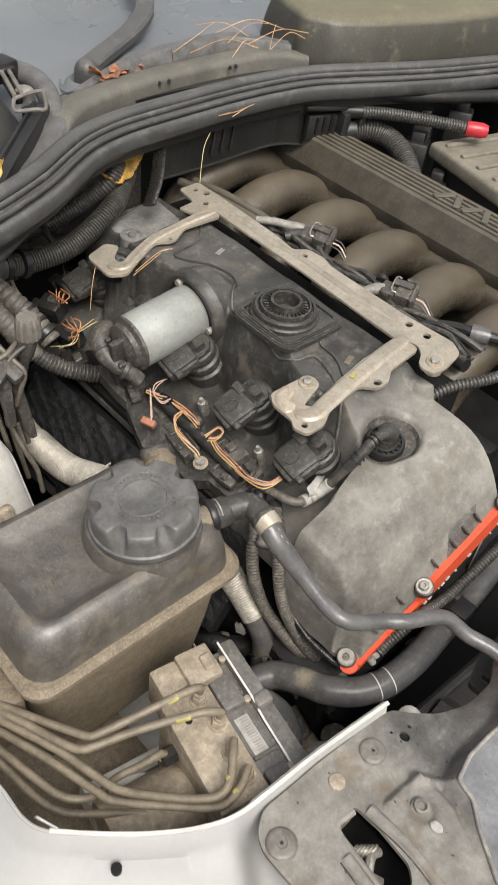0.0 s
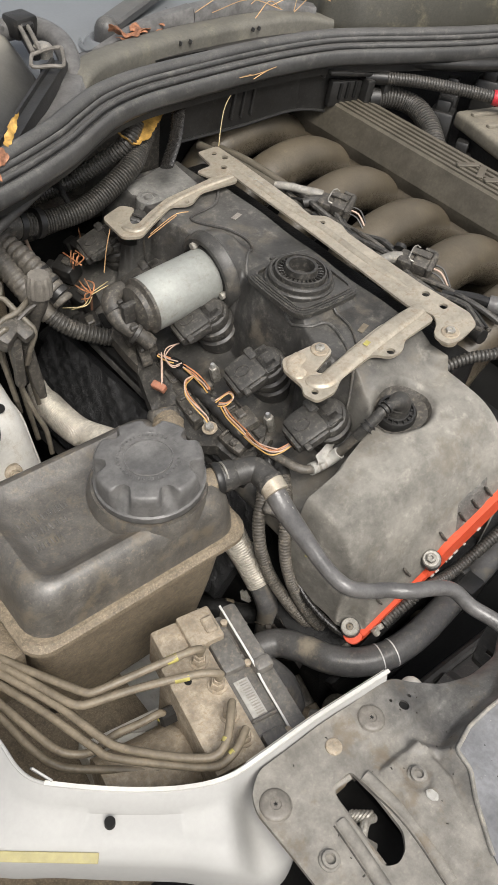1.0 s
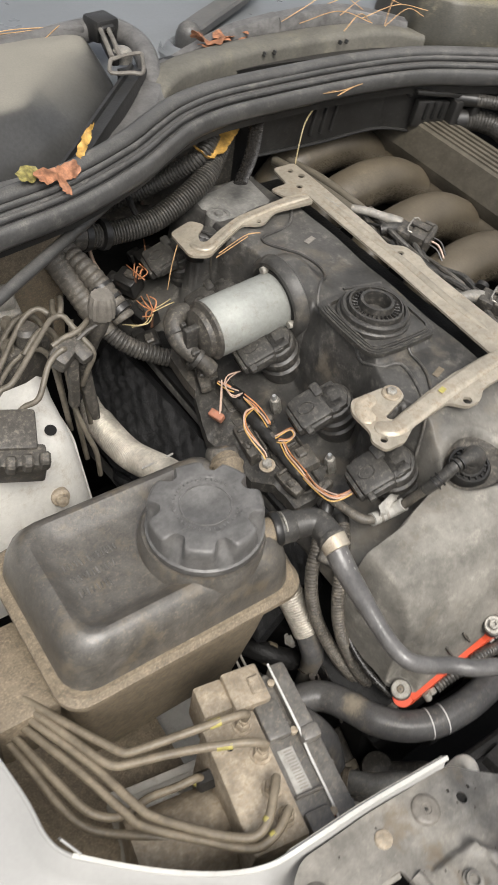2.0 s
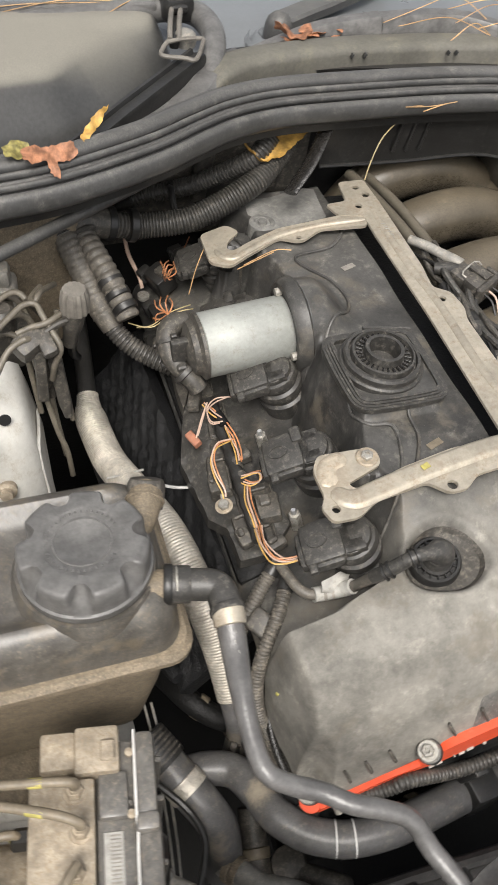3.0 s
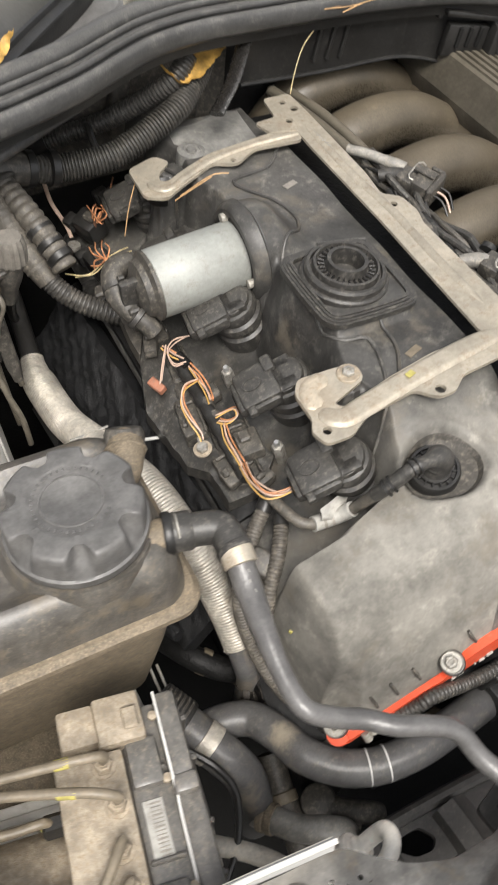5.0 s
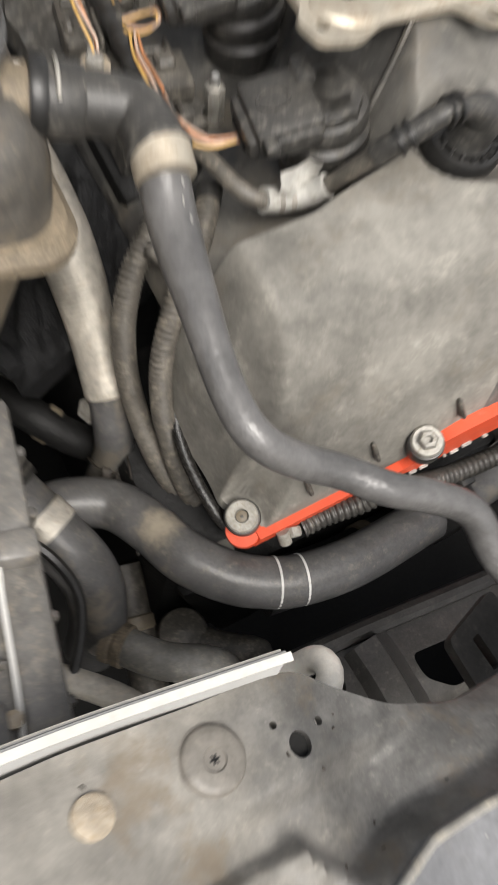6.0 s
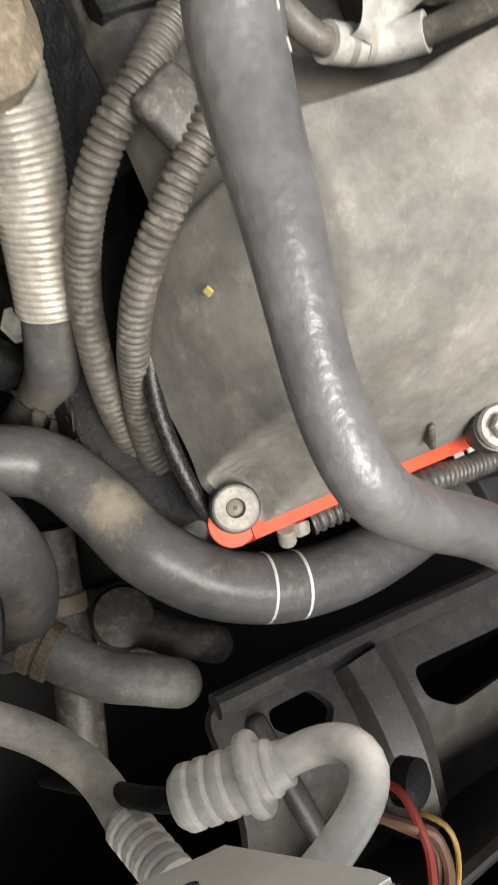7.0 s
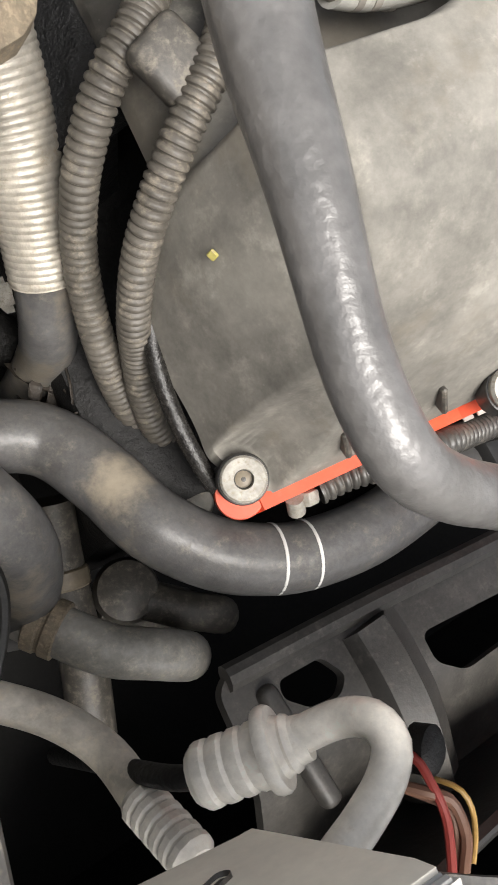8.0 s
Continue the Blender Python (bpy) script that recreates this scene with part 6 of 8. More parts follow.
fs = [(i * m_ + k, (i + 1) * m_ + k, (i + 1) * m_ + (k + 1) % m_, i * m_ + (k + 1) % m_) for i in range(len(skirt_top) - 1) for k in range(m_)] + [tuple(range(m_)), tuple((len(skirt_top) - 1) * m_ + k for k in range(m_ - 1, -1, -1))]
# inner face in the brightened copy of the panel's paint
skirt_ = part("skirt", (vs, fs), M["skirt"], panel, "flat inner face hanging below the fold, paled for bounced light", smooth=30)
part("slot", rbox(0.0085, 0.0010, 0.0045, 0.0018, 3, pose(-0.2262, -0.3386, 0.7715, 0, 24, -4.4)), M["rail"], skirt_, "small oval slot")
part("edge_fold", tube([(x, y, 0.8168) for x, y in rim_pts], 0.0014, 8, 0.004), M["white"], panel)
part("fold_tab", rbox(0.0016, 0.016, 0.011, 0.0006, 2, pose(-0.4470, -0.2580, 0.8195, 22, -12, 24)), M["white"], panel)
part("folded_flange", sweep([(x + 0.0012, y - 0.0012, 0.8176) for x, y in rim_pts[4:]], [(0.0014, -0.0010), (0.0014, 0.0006), (-0.0014, 0.0008), (-0.0014, -0.0008)], 0.006), M["cream"], panel)
# the hole is a black disc, its inner shade given by colour
part("drain_hole", lathe([(0.0, -0.004), (0.0036, -0.004), (0.0036, 0.0014), (0.0, 0.0014)], 20, pose(-0.426, -0.3060, 0.8060)), M["shadow"], panel, "small round drilled hole")
part("strip_label", rbox(0.075, 0.0065, 0.001, 0.0004, 1, pose(-0.471, -0.2935, 0.7955, 20, 0, -39)), M["olivelabel"], panel, "faded yellow strip label")
solo("chassis_rail", grid(line(-0.31, -0.234, 10), line(-0.30, -0.06, 24), lambda x, y: 0.572 + 0.002 * math.sin(y * 70) - 6.0 * max(0.0, x + 0.242) ** 1.5, skirt=0.54), M["cream"], "pale dusty chassis rail below the hoses", "chassis rail", kind="structure", smooth=60)
solo("inner_wing", grid(line(-0.54, -0.312, 24), line(-0.31, -0.03, 28), lambda x, y: 0.636 + 0.9 * max(0.0, -0.43 - x) ** 1.3 - 0.35 * max(0.0, x + 0.345) + 0.004 * math.sin(x * 60) * math.sin(y * 45), skirt=0.60), M["tankside"], "tan dusty inner wing panel under the tank and brake pipes", "wing panel", kind="structure", smooth=60)
solo("headlamp_housing", rbox(0.30, 0.10, 0.08, 0.012, 3, pose(-0.50, -0.39, 0.715, 0, 0, -40)), M["black"], "black headlamp housing below the front panel", "headlamp")


PLATEAU = [(-0.258, -0.393), (-0.240, -0.3925), (-0.225, -0.394), (-0.222, -0.402), (-0.226, -0.425), (-0.238, -0.455), (-0.252, -0.475), (-0.262, -0.50), (-0.272, -0.50), (-0.2640, -0.425), (-0.2605, -0.405)]
DUCT = [(-0.147, -0.4115), (-0.165, -0.410), (-0.186, -0.410), (-0.209, -0.416), (-0.212, -0.431), (-0.225, -0.446), (-0.243, -0.474), (-0.254, -0.50), (0.06, -0.50), (0.02, -0.365), (-0.100, -0.398)]


def inside_by(x, y, poly):
    """How far a place lies inside an outline; less than nothing outside."""
    best, odd = 1.0, False
    for (ax_, ay_), (bx_, by_) in zip(poly, poly[1:] + poly[:1]):
        dx, dy = bx_ - ax_, by_ - ay_
        t = min(1.0, max(0.0, ((x - ax_) * dx + (y - ay_) * dy) / (dx * dx + dy * dy)))
        best = min(best, math.hypot(x - ax_ - t * dx, y - ay_ - t * dy))
        if (ay_ > y) != (by_ > y) and x < ax_ + (y - ay_) / dy * dx:
            odd = not odd
    return best if odd else -best


def lock_z(x, y):
    z = 0.8080 - 0.008 * S(-0.215, -0.185, x)
    z -= 0.030 * S(-0.20, -0.10, x) * S(-0.40, -0.36, y)
    # valley between the upper plate and the raised field round the screw
    z -= 0.007 * S(-0.262, -0.228, x) * S(-0.374, -0.386, y) * (1 - S(-0.400, -0.425, y)) * (1 - S(-0.19, -0.15, x))
    z += 0.0055 * S(-0.0040, 0.0012, inside_by(x, y, PLATEAU))
    # ridge that joins the screw field to the duct's corner
    t = min(1.0, max(0.0, ((x + 0.225) * 0.016 - (y + 0.394) * 0.022) / 0.00074))
    z += 0.0058 * math.exp(-(math.hypot(x + 0.225 - 0.016 * t, y + 0.394 + 0.022 * t) / 0.0042) ** 2)
    z -= 0.0022 * (1 - S(0.008, 0.013, math.hypot(x + 0.243, y + 0.4105)))
    z += 0.0008 * math.sin(x * 90) * math.sin(y * 70)
    return z + (duct_z(x, y) - 0.0012 - z) * S(-0.0110, 0.0, inside_by(x, y, DUCT))


def duct_z(x, y):
    return 0.8162 - 0.004 * S(-0.215, -0.185, x) + 0.006 * S(-0.19, -0.12, x)


lockp = thing("lock_carrier", (-0.25, -0.40, 0.80), "dusty beige grey plastic bonnet lock carrier with screws and a slot", "lock carrier")
slot = rounded([(-0.277, -0.379), (-0.297, -0.379), (-0.300, -0.400), (-0.301, -0.418), (-0.303, -0.436), (-0.294, -0.441), (-0.284, -0.438), (-0.277, -0.429), (-0.275, -0.400)], 0.004)
outline = rounded([(-0.347, -0.360), (-0.342, -0.349), (-0.329, -0.3400), (-0.278, -0.3410), (-0.236, -0.3445), (-0.213, -0.3455), (-0.199, -0.348), (-0.186, -0.358), (-0.166, -0.372), (-0.140, -0.381), (-0.105, -0.381), (-0.055, -0.360), (0.0, -0.345), (0.10, -0.345), (0.10, -0.50), (-0.34, -0.50), (-0.346, -0.416), (-0.346, -0.392)], 0.006)
part("carrier", plate(outline, [slot, circle(-0.210, -0.3685, 0.0042), circle(-0.199, -0.3650, 0.0016), circle(-0.216, -0.3600, 0.0013)], 0.004, lock_z, cuts=150), M["lock"], lockp, smooth=60)
for x, y, r in ((-0.238, -0.361, 0.0102), (-0.334, -0.364, 0.0110)):
    c = part("clip", lathe([(0.0, -0.004), (r * 1.06, -0.004), (r * 1.06, 0.0001), (r * 1.0, 0.0002), (r * 0.98, 0.0012), (r * 0.90, 0.0021), (r * 0.70, 0.0026), (r * 0.36, 0.0027), (r * 0.32, 0.0020), (0.0, 0.0020)], 36, pose(x, y, lock_z(x, y))), M["clipgrey"], lockp, "round grey plastic clip")
    for a in (0, 60, 120):
        part("star_slot", rbox(0.0032, 0.0006, 0.0006, 0.0001, 1, pose(x, y, lock_z(x, y) + 0.0019, 0, 0, a)), M["dark"], c)
part("hole_cup", lathe([(0.0040, 0.0), (0.0046, -0.001), (0.0046, -0.016), (0.0, -0.016)], 20, pose(-0.210, -0.3685, lock_z(-0.210, -0.3685) - 0.0035)), M["shadow"], lockp, "black hole")
part("rivet", lathe([(0.0, 0.0), (0.0062, 0.0), (0.0060, 0.0014), (0.0042, 0.0024), (0.0, 0.0026)], 20, pose(-0.275, -0.3595, lock_z(-0.275, -0.36))), M["block"], lockp, "pale dirty rivet")
part("paint_chip", plate(rounded([(-0.2505, -0.424), (-0.247, -0.4205), (-0.2435, -0.4225), (-0.2425, -0.428), (-0.246, -0.431), (-0.2495, -0.4285)], 0.0015), (), 0.0006, lambda x, y: lock_z(x, y) + 0.0009, cuts=3), M["paper"], lockp, "scrap of pale paint")
for x, y in ((-0.242, -0.410), (-0.329, -0.4115)):
    part("screw", lathe([(0.0, -0.002), (0.0072, -0.002), (0.0072, 0.0010), (0.0058, 0.0016), (0.0054, 0.0040), (0.0036, 0.0044), (0.0030, 0.0016), (0.0, 0.0016)], 20, pose(x, y, lock_z(x, y))), M["lock"], lockp)
for pts in ([(-0.3060, -0.398), (-0.3080, -0.418), (-0.3105, -0.44), (-0.316, -0.482)], [(-0.2708, -0.387), (-0.2692, -0.402), (-0.2676, -0.420), (-0.2690, -0.442), (-0.2740, -0.47)]):
    part("raised_edge", sweep([(x, y, 0.8078) for x, y in pts], [(0.0052, -0.005), (0.0044, 0.0002), (0.0026, 0.0020), (0.0009, 0.0027), (-0.0009, 0.0027), (-0.0026, 0.0020), (-0.0044, 0.0002), (-0.0052, -0.005)], 0.003), M["lock"], lockp, smooth=50)
    part("ridge_groove", tube([(x - 0.0058, y, 0.8081) for x, y in pts], 0.0007, 6), M["rail"], lockp)
for a, b in (((-0.3005, -0.381), (-0.2785, -0.381)), ((-0.3035, -0.437), (-0.3010, -0.381))):
    part("slot_flange", upright_sheet(a, b, (0.786, 0.8060), (0.786, 0.8060), 0.0016), M["tankside"], lockp, smooth=20)
part("slot_wall", tube([(x, y, 0.8045) for x, y in ((-0.279, -0.3805), (-0.296, -0.3805), (-0.2995, -0.400), (-0.3010, -0.420), (-0.3020, -0.4355))], 0.0026, 10), M["lock"], lockp)
latch = thing("bonnet_latch", (-0.28, -0.41, 0.755), "greasy steel bonnet latch with a spring inside the slot", "latch")
part("spring", tube([(-0.291 + 0.012 * k / 40 + 0.0048 * math.cos(0.9 * k), -0.396 - 0.0010 * k / 4, 0.785 + 0.0048 * math.sin(0.9 * k)) for k in range(41)], 0.0014, 6, 0.0015), M["bolt"], latch)
part("lever", tube([(-0.300, -0.420, 0.780), (-0.292, -0.412, 0.786), (-0.284, -0.407, 0.787), (-0.276, -0.408, 0.782)], 0.0034, 10), M["bolt"], latch)
part("hook", rbox(0.007, 0.016, 0.005, 0.0015, 2, pose(-0.294, -0.417, 0.786, 10, 20, 30)), M["bolt"], latch)
# black sheet that gives the slot its shaded bottom
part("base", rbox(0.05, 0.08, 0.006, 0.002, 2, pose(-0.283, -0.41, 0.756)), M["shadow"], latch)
duct = thing("air_duct", (-0.15, -0.45, 0.80), "smooth blue grey plastic air duct on the carrier", "air duct")
part("panel", plate(rounded(DUCT, 0.003), (), 0.004, duct_z, cuts=24), M["lockgrey"], duct, smooth=60)
# pale rim: wear plus the sky's highlight, both in its colour
part("rim", tube([(x, y, duct_z(x, y) - 0.0002) for x, y in rounded(DUCT[-1:] + DUCT[:8], 0.003)[5:-5]], 0.0016, 8, 0.003), M["hosegrey"], duct, "worn edge, paled with a painted sky highlight")

# ---- bonnet seal, cowl and filter boxes ----
sealp = [(-0.46, 0.15, 0.955), (-0.36, 0.160, 0.962), (-0.29, 0.168, 0.966), (-0.227, 0.180, 0.968), (-0.15, 0.210, 0.970), (-0.10, 0.240, 0.970), (-0.06, 0.262, 0.970), (-0.01, 0.277, 0.970), (0.05, 0.283, 0.970), (0.16, 0.288, 0.970), (0.24, 0.286, 0.970), (0.30, 0.278, 0.970), (0.36, 0.258, 0.970), (0.42, 0.235, 0.970), (0.50, 0.213, 0.968), (0.60, 0.196, 0.964), (0.75, 0.18, 0.955)]
bseal = thing("bonnet_seal", (0.05, 0.28, 0.95), "black rubber bonnet seal with deep grooves", "seal")
part("base", sweep(sealp, [(0.016, -0.016), (0.016, -0.010), (0.007, 0.0), (0.001, 0.007), (-0.010, 0.012), (-0.017, 0.008), (-0.024, 0.002), (-0.024, -0.016)], 0.008), M["seal"], bseal)


def along(side, up, w, h):
    """A rounded bead that follows the seal."""
    return sweep(sealp, [(side + w * math.cos(2 * math.pi * k / 10), up + h * math.sin(2 * math.pi * k / 10)) for k in range(10)], 0.008)


for name, side, up, w, h in (("lip", 0.0155, -0.007, 0.0052, 0.0105), ("bead", 0.0072, 0.0035, 0.0026, 0.0034), ("bead", 0.0005, 0.0098, 0.0026, 0.0034), ("bulb", -0.0105, 0.0130, 0.0088, 0.0066), ("bead", -0.0210, 0.004, 0.0034, 0.0045)):
    part(name, along(side, up, w, h), M["seal"], bseal, smooth=60)
solo("seal_carrier", sweep([(x, y + 0.004, z - 0.022) for x, y, z in sealp], [(0.012, -0.008), (0.012, 0.006), (-0.02, 0.006), (-0.02, -0.008)], 0.012), M["black"], "black plastic carrier strip under the bonnet seal", "seal carrier")
cowl_path = [(-0.068, 0.284, 0.972), (-0.062, 0.296, 0.981), (-0.046, 0.311, 0.985), (-0.007, 0.330, 0.986), (0.045, 0.342, 0.986), (0.092, 0.349, 0.986), (0.160, 0.353, 0.986), (0.231, 0.353, 0.986), (0.30, 0.344, 0.986), (0.345, 0.328, 0.984)]
cowl = thing("cowl_trim", (0.1, 0.32, 0.95), "faded olive grey cowl trim behind the bonnet seal", "cowl trim")
part("ridge", sweep(cowl_path, [(0.005, -0.030), (0.0035, -0.005), (0.002, -0.001), (-0.002, 0.002), (-0.008, 0.0032), (-0.023, 0.0032), (-0.029, 0.001), (-0.032, -0.004), (-0.033, -0.03)], 0.006, grow=lambda t: 0.30 + 0.70 * S(0.0, 0.14, t) * (1 - 0.5 * S(0.9, 1.0, t))), M["olive"], cowl, smooth=40)
wall_profile = [(0.010, -0.035), (0.009, -0.002), (0.006, 0.003), (-0.006, 0.004), (-0.010, 0.0), (-0.010, -0.035)]
part("rear_ridge", sweep([(0.002, 0.394, 0.962), (0.035, 0.396, 0.974), (0.085, 0.397, 0.990), (0.149, 0.394, 1.000)], wall_profile, 0.008), M["cap"], cowl, smooth=40)
part("rear_ridge", sweep([(0.150, 0.395, 0.998), (0.20, 0.397, 1.000), (0.25, 0.393, 1.000), (0.29, 0.372, 0.997), (0.33, 0.355, 0.990)], [(s * 1.15, u) for s, u in wall_profile], 0.008), M["cap"], cowl, smooth=40)
for x in (0.10, 0.115, 0.215, 0.225):
    part("stub", rbox(0.0022, 0.006, 0.005, 0.0008, 1, pose(x, 0.345, 0.982, 0, 25, 0)), M["black"], cowl)
part("trough", sweep([(-0.06, 0.345, 0.968), (0.1, 0.362, 0.97), (0.34, 0.345, 0.968)], [(0.02, -0.02), (0.02, 0.0), (-0.045, 0.0), (-0.045, -0.02)], 0.02), M["black"], cowl)
part("channel", sweep([(-0.30, 0.205, 0.962), (-0.20, 0.215, 0.965), (-0.13, 0.252, 0.968), (-0.085, 0.292, 0.972), (-0.055, 0.33, 0.978), (-0.02, 0.352, 0.98)], [(0.016, -0.02), (0.016, 0.0), (0.010, 0.006), (-0.010, 0.006), (-0.018, 0.0), (-0.018, -0.02)], 0.01), M["cap"], cowl, smooth=40)


lbox = thing("filter_box", (-0.28, 0.30, 0.94), "black domed cabin filter box with leaves against it", "filter box", "filter boxes under the windscreen")
foot_ = [(-0.52, 0.205), (-0.29, 0.236), (-0.206, 0.250), (-0.150, 0.276), (-0.104, 0.318), (-0.078, 0.350), (-0.078, 0.42), (-0.52, 0.42)]
brow_ = [(-0.52, 0.250), (-0.282, 0.276), (-0.216, 0.290), (-0.186, 0.332), (-0.148, 0.368), (-0.102, 0.386), (-0.094, 0.414), (-0.52, 0.414)]
crown_ = [(-0.52, 0.278), (-0.294, 0.304), (-0.232, 0.318), (-0.202, 0.356), (-0.158, 0.386), (-0.118, 0.398), (-0.112, 0.408), (-0.52, 0.408)]


def between(a, b, k, z, r=0.014):
    return [(x, y, z) for x, y in rounded([(p[0] + (q[0] - p[0]) * k, p[1] + (q[1] - p[1]) * k) for p, q in zip(a, b)], r, 6)]


part("lid", loft([between(foot_, brow_, 0.0, 0.935), between(foot_, brow_, 0.02, 0.950), between(foot_, brow_, 0.30, 0.968), between(foot_, brow_, 0.62, 0.984), between(foot_, brow_, 0.86, 0.9935), between(brow_, crown_, 0.0, 0.9975), between(brow_, crown_, 0.35, 1.0000), between(brow_, crown_, 0.75, 1.0015), between(brow_, crown_, 1.0, 1.0025)], bottom=False), M["filter"], lbox, smooth=60)
part("flange", loft([between([(x, y - 0.010) for x, y in foot_], brow_, 0.0, 0.944), between([(x + 0.006, y - 0.010) for x, y in foot_], brow_, 0.0, 0.949), between(foot_, brow_, 0.03, 0.951)], bottom=False, top=False), M["black"], lbox)
part("hinge_strip", rbox(0.42, 0.012, 0.012, 0.003, 2, pose(-0.30, 0.419, 0.999, 0, 0, 1)), M["cap"], lbox, "grey hinge strip")
part("base", rbox(0.29, 0.15, 0.03, 0.01, 2, pose(-0.365, 0.335, 0.945)), M["black"], lbox)
part("rail", sweep([(-0.232, 0.190, 0.972), (-0.195, 0.221, 0.978), (-0.155, 0.258, 0.983), (-0.110, 0.300, 0.987), (-0.070, 0.338, 0.990)], [(0.0100, -0.022), (0.0100, 0.0005), (0.0085, 0.0035), (0.0055, 0.0035), (0.0040, 0.0005), (-0.0040, 0.0005), (-0.0055, 0.0040), (-0.0085, 0.0040), (-0.0100, 0.0010), (-0.0100, -0.022)], 0.006), M["black"], lbox, "glossy black edge rail", smooth=30)
part("corner_block", join(rbox(0.030, 0.028, 0.024, 0.004, 2, pose(-0.071, 0.418, 1.002, 0, 0, 10)), rbox(0.018, 0.010, 0.008, 0.002, 1, pose(-0.072, 0.404, 1.006, 0, 0, 10))), M["black"], lbox, "dark plastic corner block")
part("latch_dome", lathe([(0.011, -0.006), (0.011, 0.001), (0.0095, 0.004), (0.006, 0.006), (0.0, 0.0065)], 20, pose(-0.077, 0.358, 0.998, 10, 0, 0)), M["hosegrey"], lbox, "pale round latch button")
hold = part("clip_frame", tube([(-0.100, 0.342, 1.001), (-0.080, 0.344, 1.003), (-0.065, 0.343, 1.003), (-0.066, 0.336, 1.002), (-0.079, 0.312, 0.998), (-0.090, 0.315, 0.998), (-0.109, 0.321, 0.998), (-0.107, 0.330, 1.000), (-0.099, 0.3425, 1.001)], 0.0022, 8, 0.002), M["clipgrey"], lbox, "grey plastic clip frame")
for k in range(2):
    part("bar", tube([(-0.077 + 0.009 * k, 0.410, 1.006), (-0.088 + 0.009 * k, 0.375, 1.006), (-0.096 + 0.009 * k, 0.345, 1.002)], 0.0026, 8), M["clipgrey"], hold)
part("web", rbox(0.010, 0.060, 0.010, 0.003, 2, pose(-0.083, 0.375, 0.996, 0, 0, -16)), M["black"], hold)
rbox_ = thing("filter_box", (0.55, 0.32, 0.94), "olive dusty domed cabin filter box", "filter box", "filter boxes under the windscreen")
foot_ = [(0.335, 0.345), (0.365, 0.300), (0.43, 0.270), (0.54, 0.238), (0.70, 0.214), (0.95, 0.19), (0.95, 0.46), (0.37, 0.46)]
brow_ = [(0.346, 0.354), (0.374, 0.314), (0.434, 0.286), (0.543, 0.252), (0.70, 0.227), (0.95, 0.204), (0.95, 0.45), (0.38, 0.45)]
crown_ = [(0.372, 0.372), (0.395, 0.342), (0.448, 0.314), (0.552, 0.280), (0.70, 0.254), (0.95, 0.232), (0.95, 0.44), (0.400, 0.44)]
part("lid", loft([between(foot_, brow_, 0.0, 0.952), between(foot_, brow_, 0.0, 0.974), between(foot_, brow_, 0.06, 0.978), between(foot_, brow_, 0.30, 0.996), between(foot_, brow_, 0.62, 1.012), between(foot_, brow_, 0.86, 1.021), between(brow_, crown_, 0.0, 1.026), between(brow_, crown_, 0.35, 1.031), between(brow_, crown_, 0.75, 1.034), between(brow_, crown_, 1.0, 1.035)], bottom=False), M["filterolive"], rbox_, smooth=60)
part("base", rbox(0.40, 0.12, 0.04, 0.01, 2, pose(0.66, 0.380, 0.95)), M["black"], rbox_)

scuttle = solo("scuttle_panel", grid(line(-0.75, 1.0, 30), line(0.36, 1.3, 30), lambda x, y: 0.950 + 0.02 * S(0.40, 0.46, y) + 0.42 * max(0, y - 0.62)), M["body"], "pale blue grey painted scuttle below the windscreen", "scuttle", kind="structure", smooth=60)
solo("scuttle_lip", tube([(-0.60, 0.395, 0.982), (-0.30, 0.405, 0.988), (-0.189, 0.411, 0.992), (-0.120, 0.424, 0.994), (-0.080, 0.430, 0.995), (-0.055, 0.425, 0.995), (-0.044, 0.404, 0.994), (-0.043, 0.376, 0.991), (-0.050, 0.350, 0.985), (-0.058, 0.325, 0.972)], 0.0125, 18, 0.006), M["cap"], "dark grey rounded trim lip along the scuttle", "trim", kind="structure")
wiper = thing("wiper_arm", (0.035, 0.41, 0.96), "dark grey wiper arm on a round pivot", "wiper")
part("arm", sweep([(0.050, 0.426, 0.984), (0.085, 0.449, 0.984), (0.125, 0.474, 0.984), (0.18, 0.505, 0.990), (0.225, 0.545, 1.000), (0.26, 0.62, 1.02), (0.27, 0.72, 1.06)], [(0.014, -0.006), (0.014, 0.002), (0.011, 0.005), (-0.011, 0.005), (-0.014, 0.002), (-0.014, -0.006)], 0.01), M["seal"], wiper)
part("grommet", lathe([(0.036, 0.950), (0.036, 0.962), (0.033, 0.966), (0.029, 0.962), (0.026, 0.967), (0.022, 0.970), (0.016, 0.965)], 40, pose(0.047, 0.424, 0)), M["body"], wiper)
part("pivot", lathe([(0.016, 0.955), (0.016, 0.974), (0.0150, 0.982), (0.0125, 0.988), (0.008, 0.992), (0.004, 0.9935), (0.0, 0.994)], 30, pose(0.047, 0.424, 0)), M["seal"], wiper)

# bulkhead behind the conduits
bpan = thing("bulkhead", (-0.08, 0.33, 0.82), "dull grey moulded bulkhead panel behind the conduits", "bulkhead")
part("sheet", upright_sheet((-0.30, 0.338), (0.062, 0.330), (0.77, 0.945), (0.80, 0.950), 0.006), M["rail"], bpan, smooth=20)
for x, w, h in ((-0.165, 0.026, 0.050), (-0.060, 0.018, 0.070), (0.018, 0.024, 0.060)):
    part("rib", rbox(w, 0.018, h, 0.005, 3, pose(x, 0.326, 0.872, 4, 6, 0)), M["rail"], bpan)
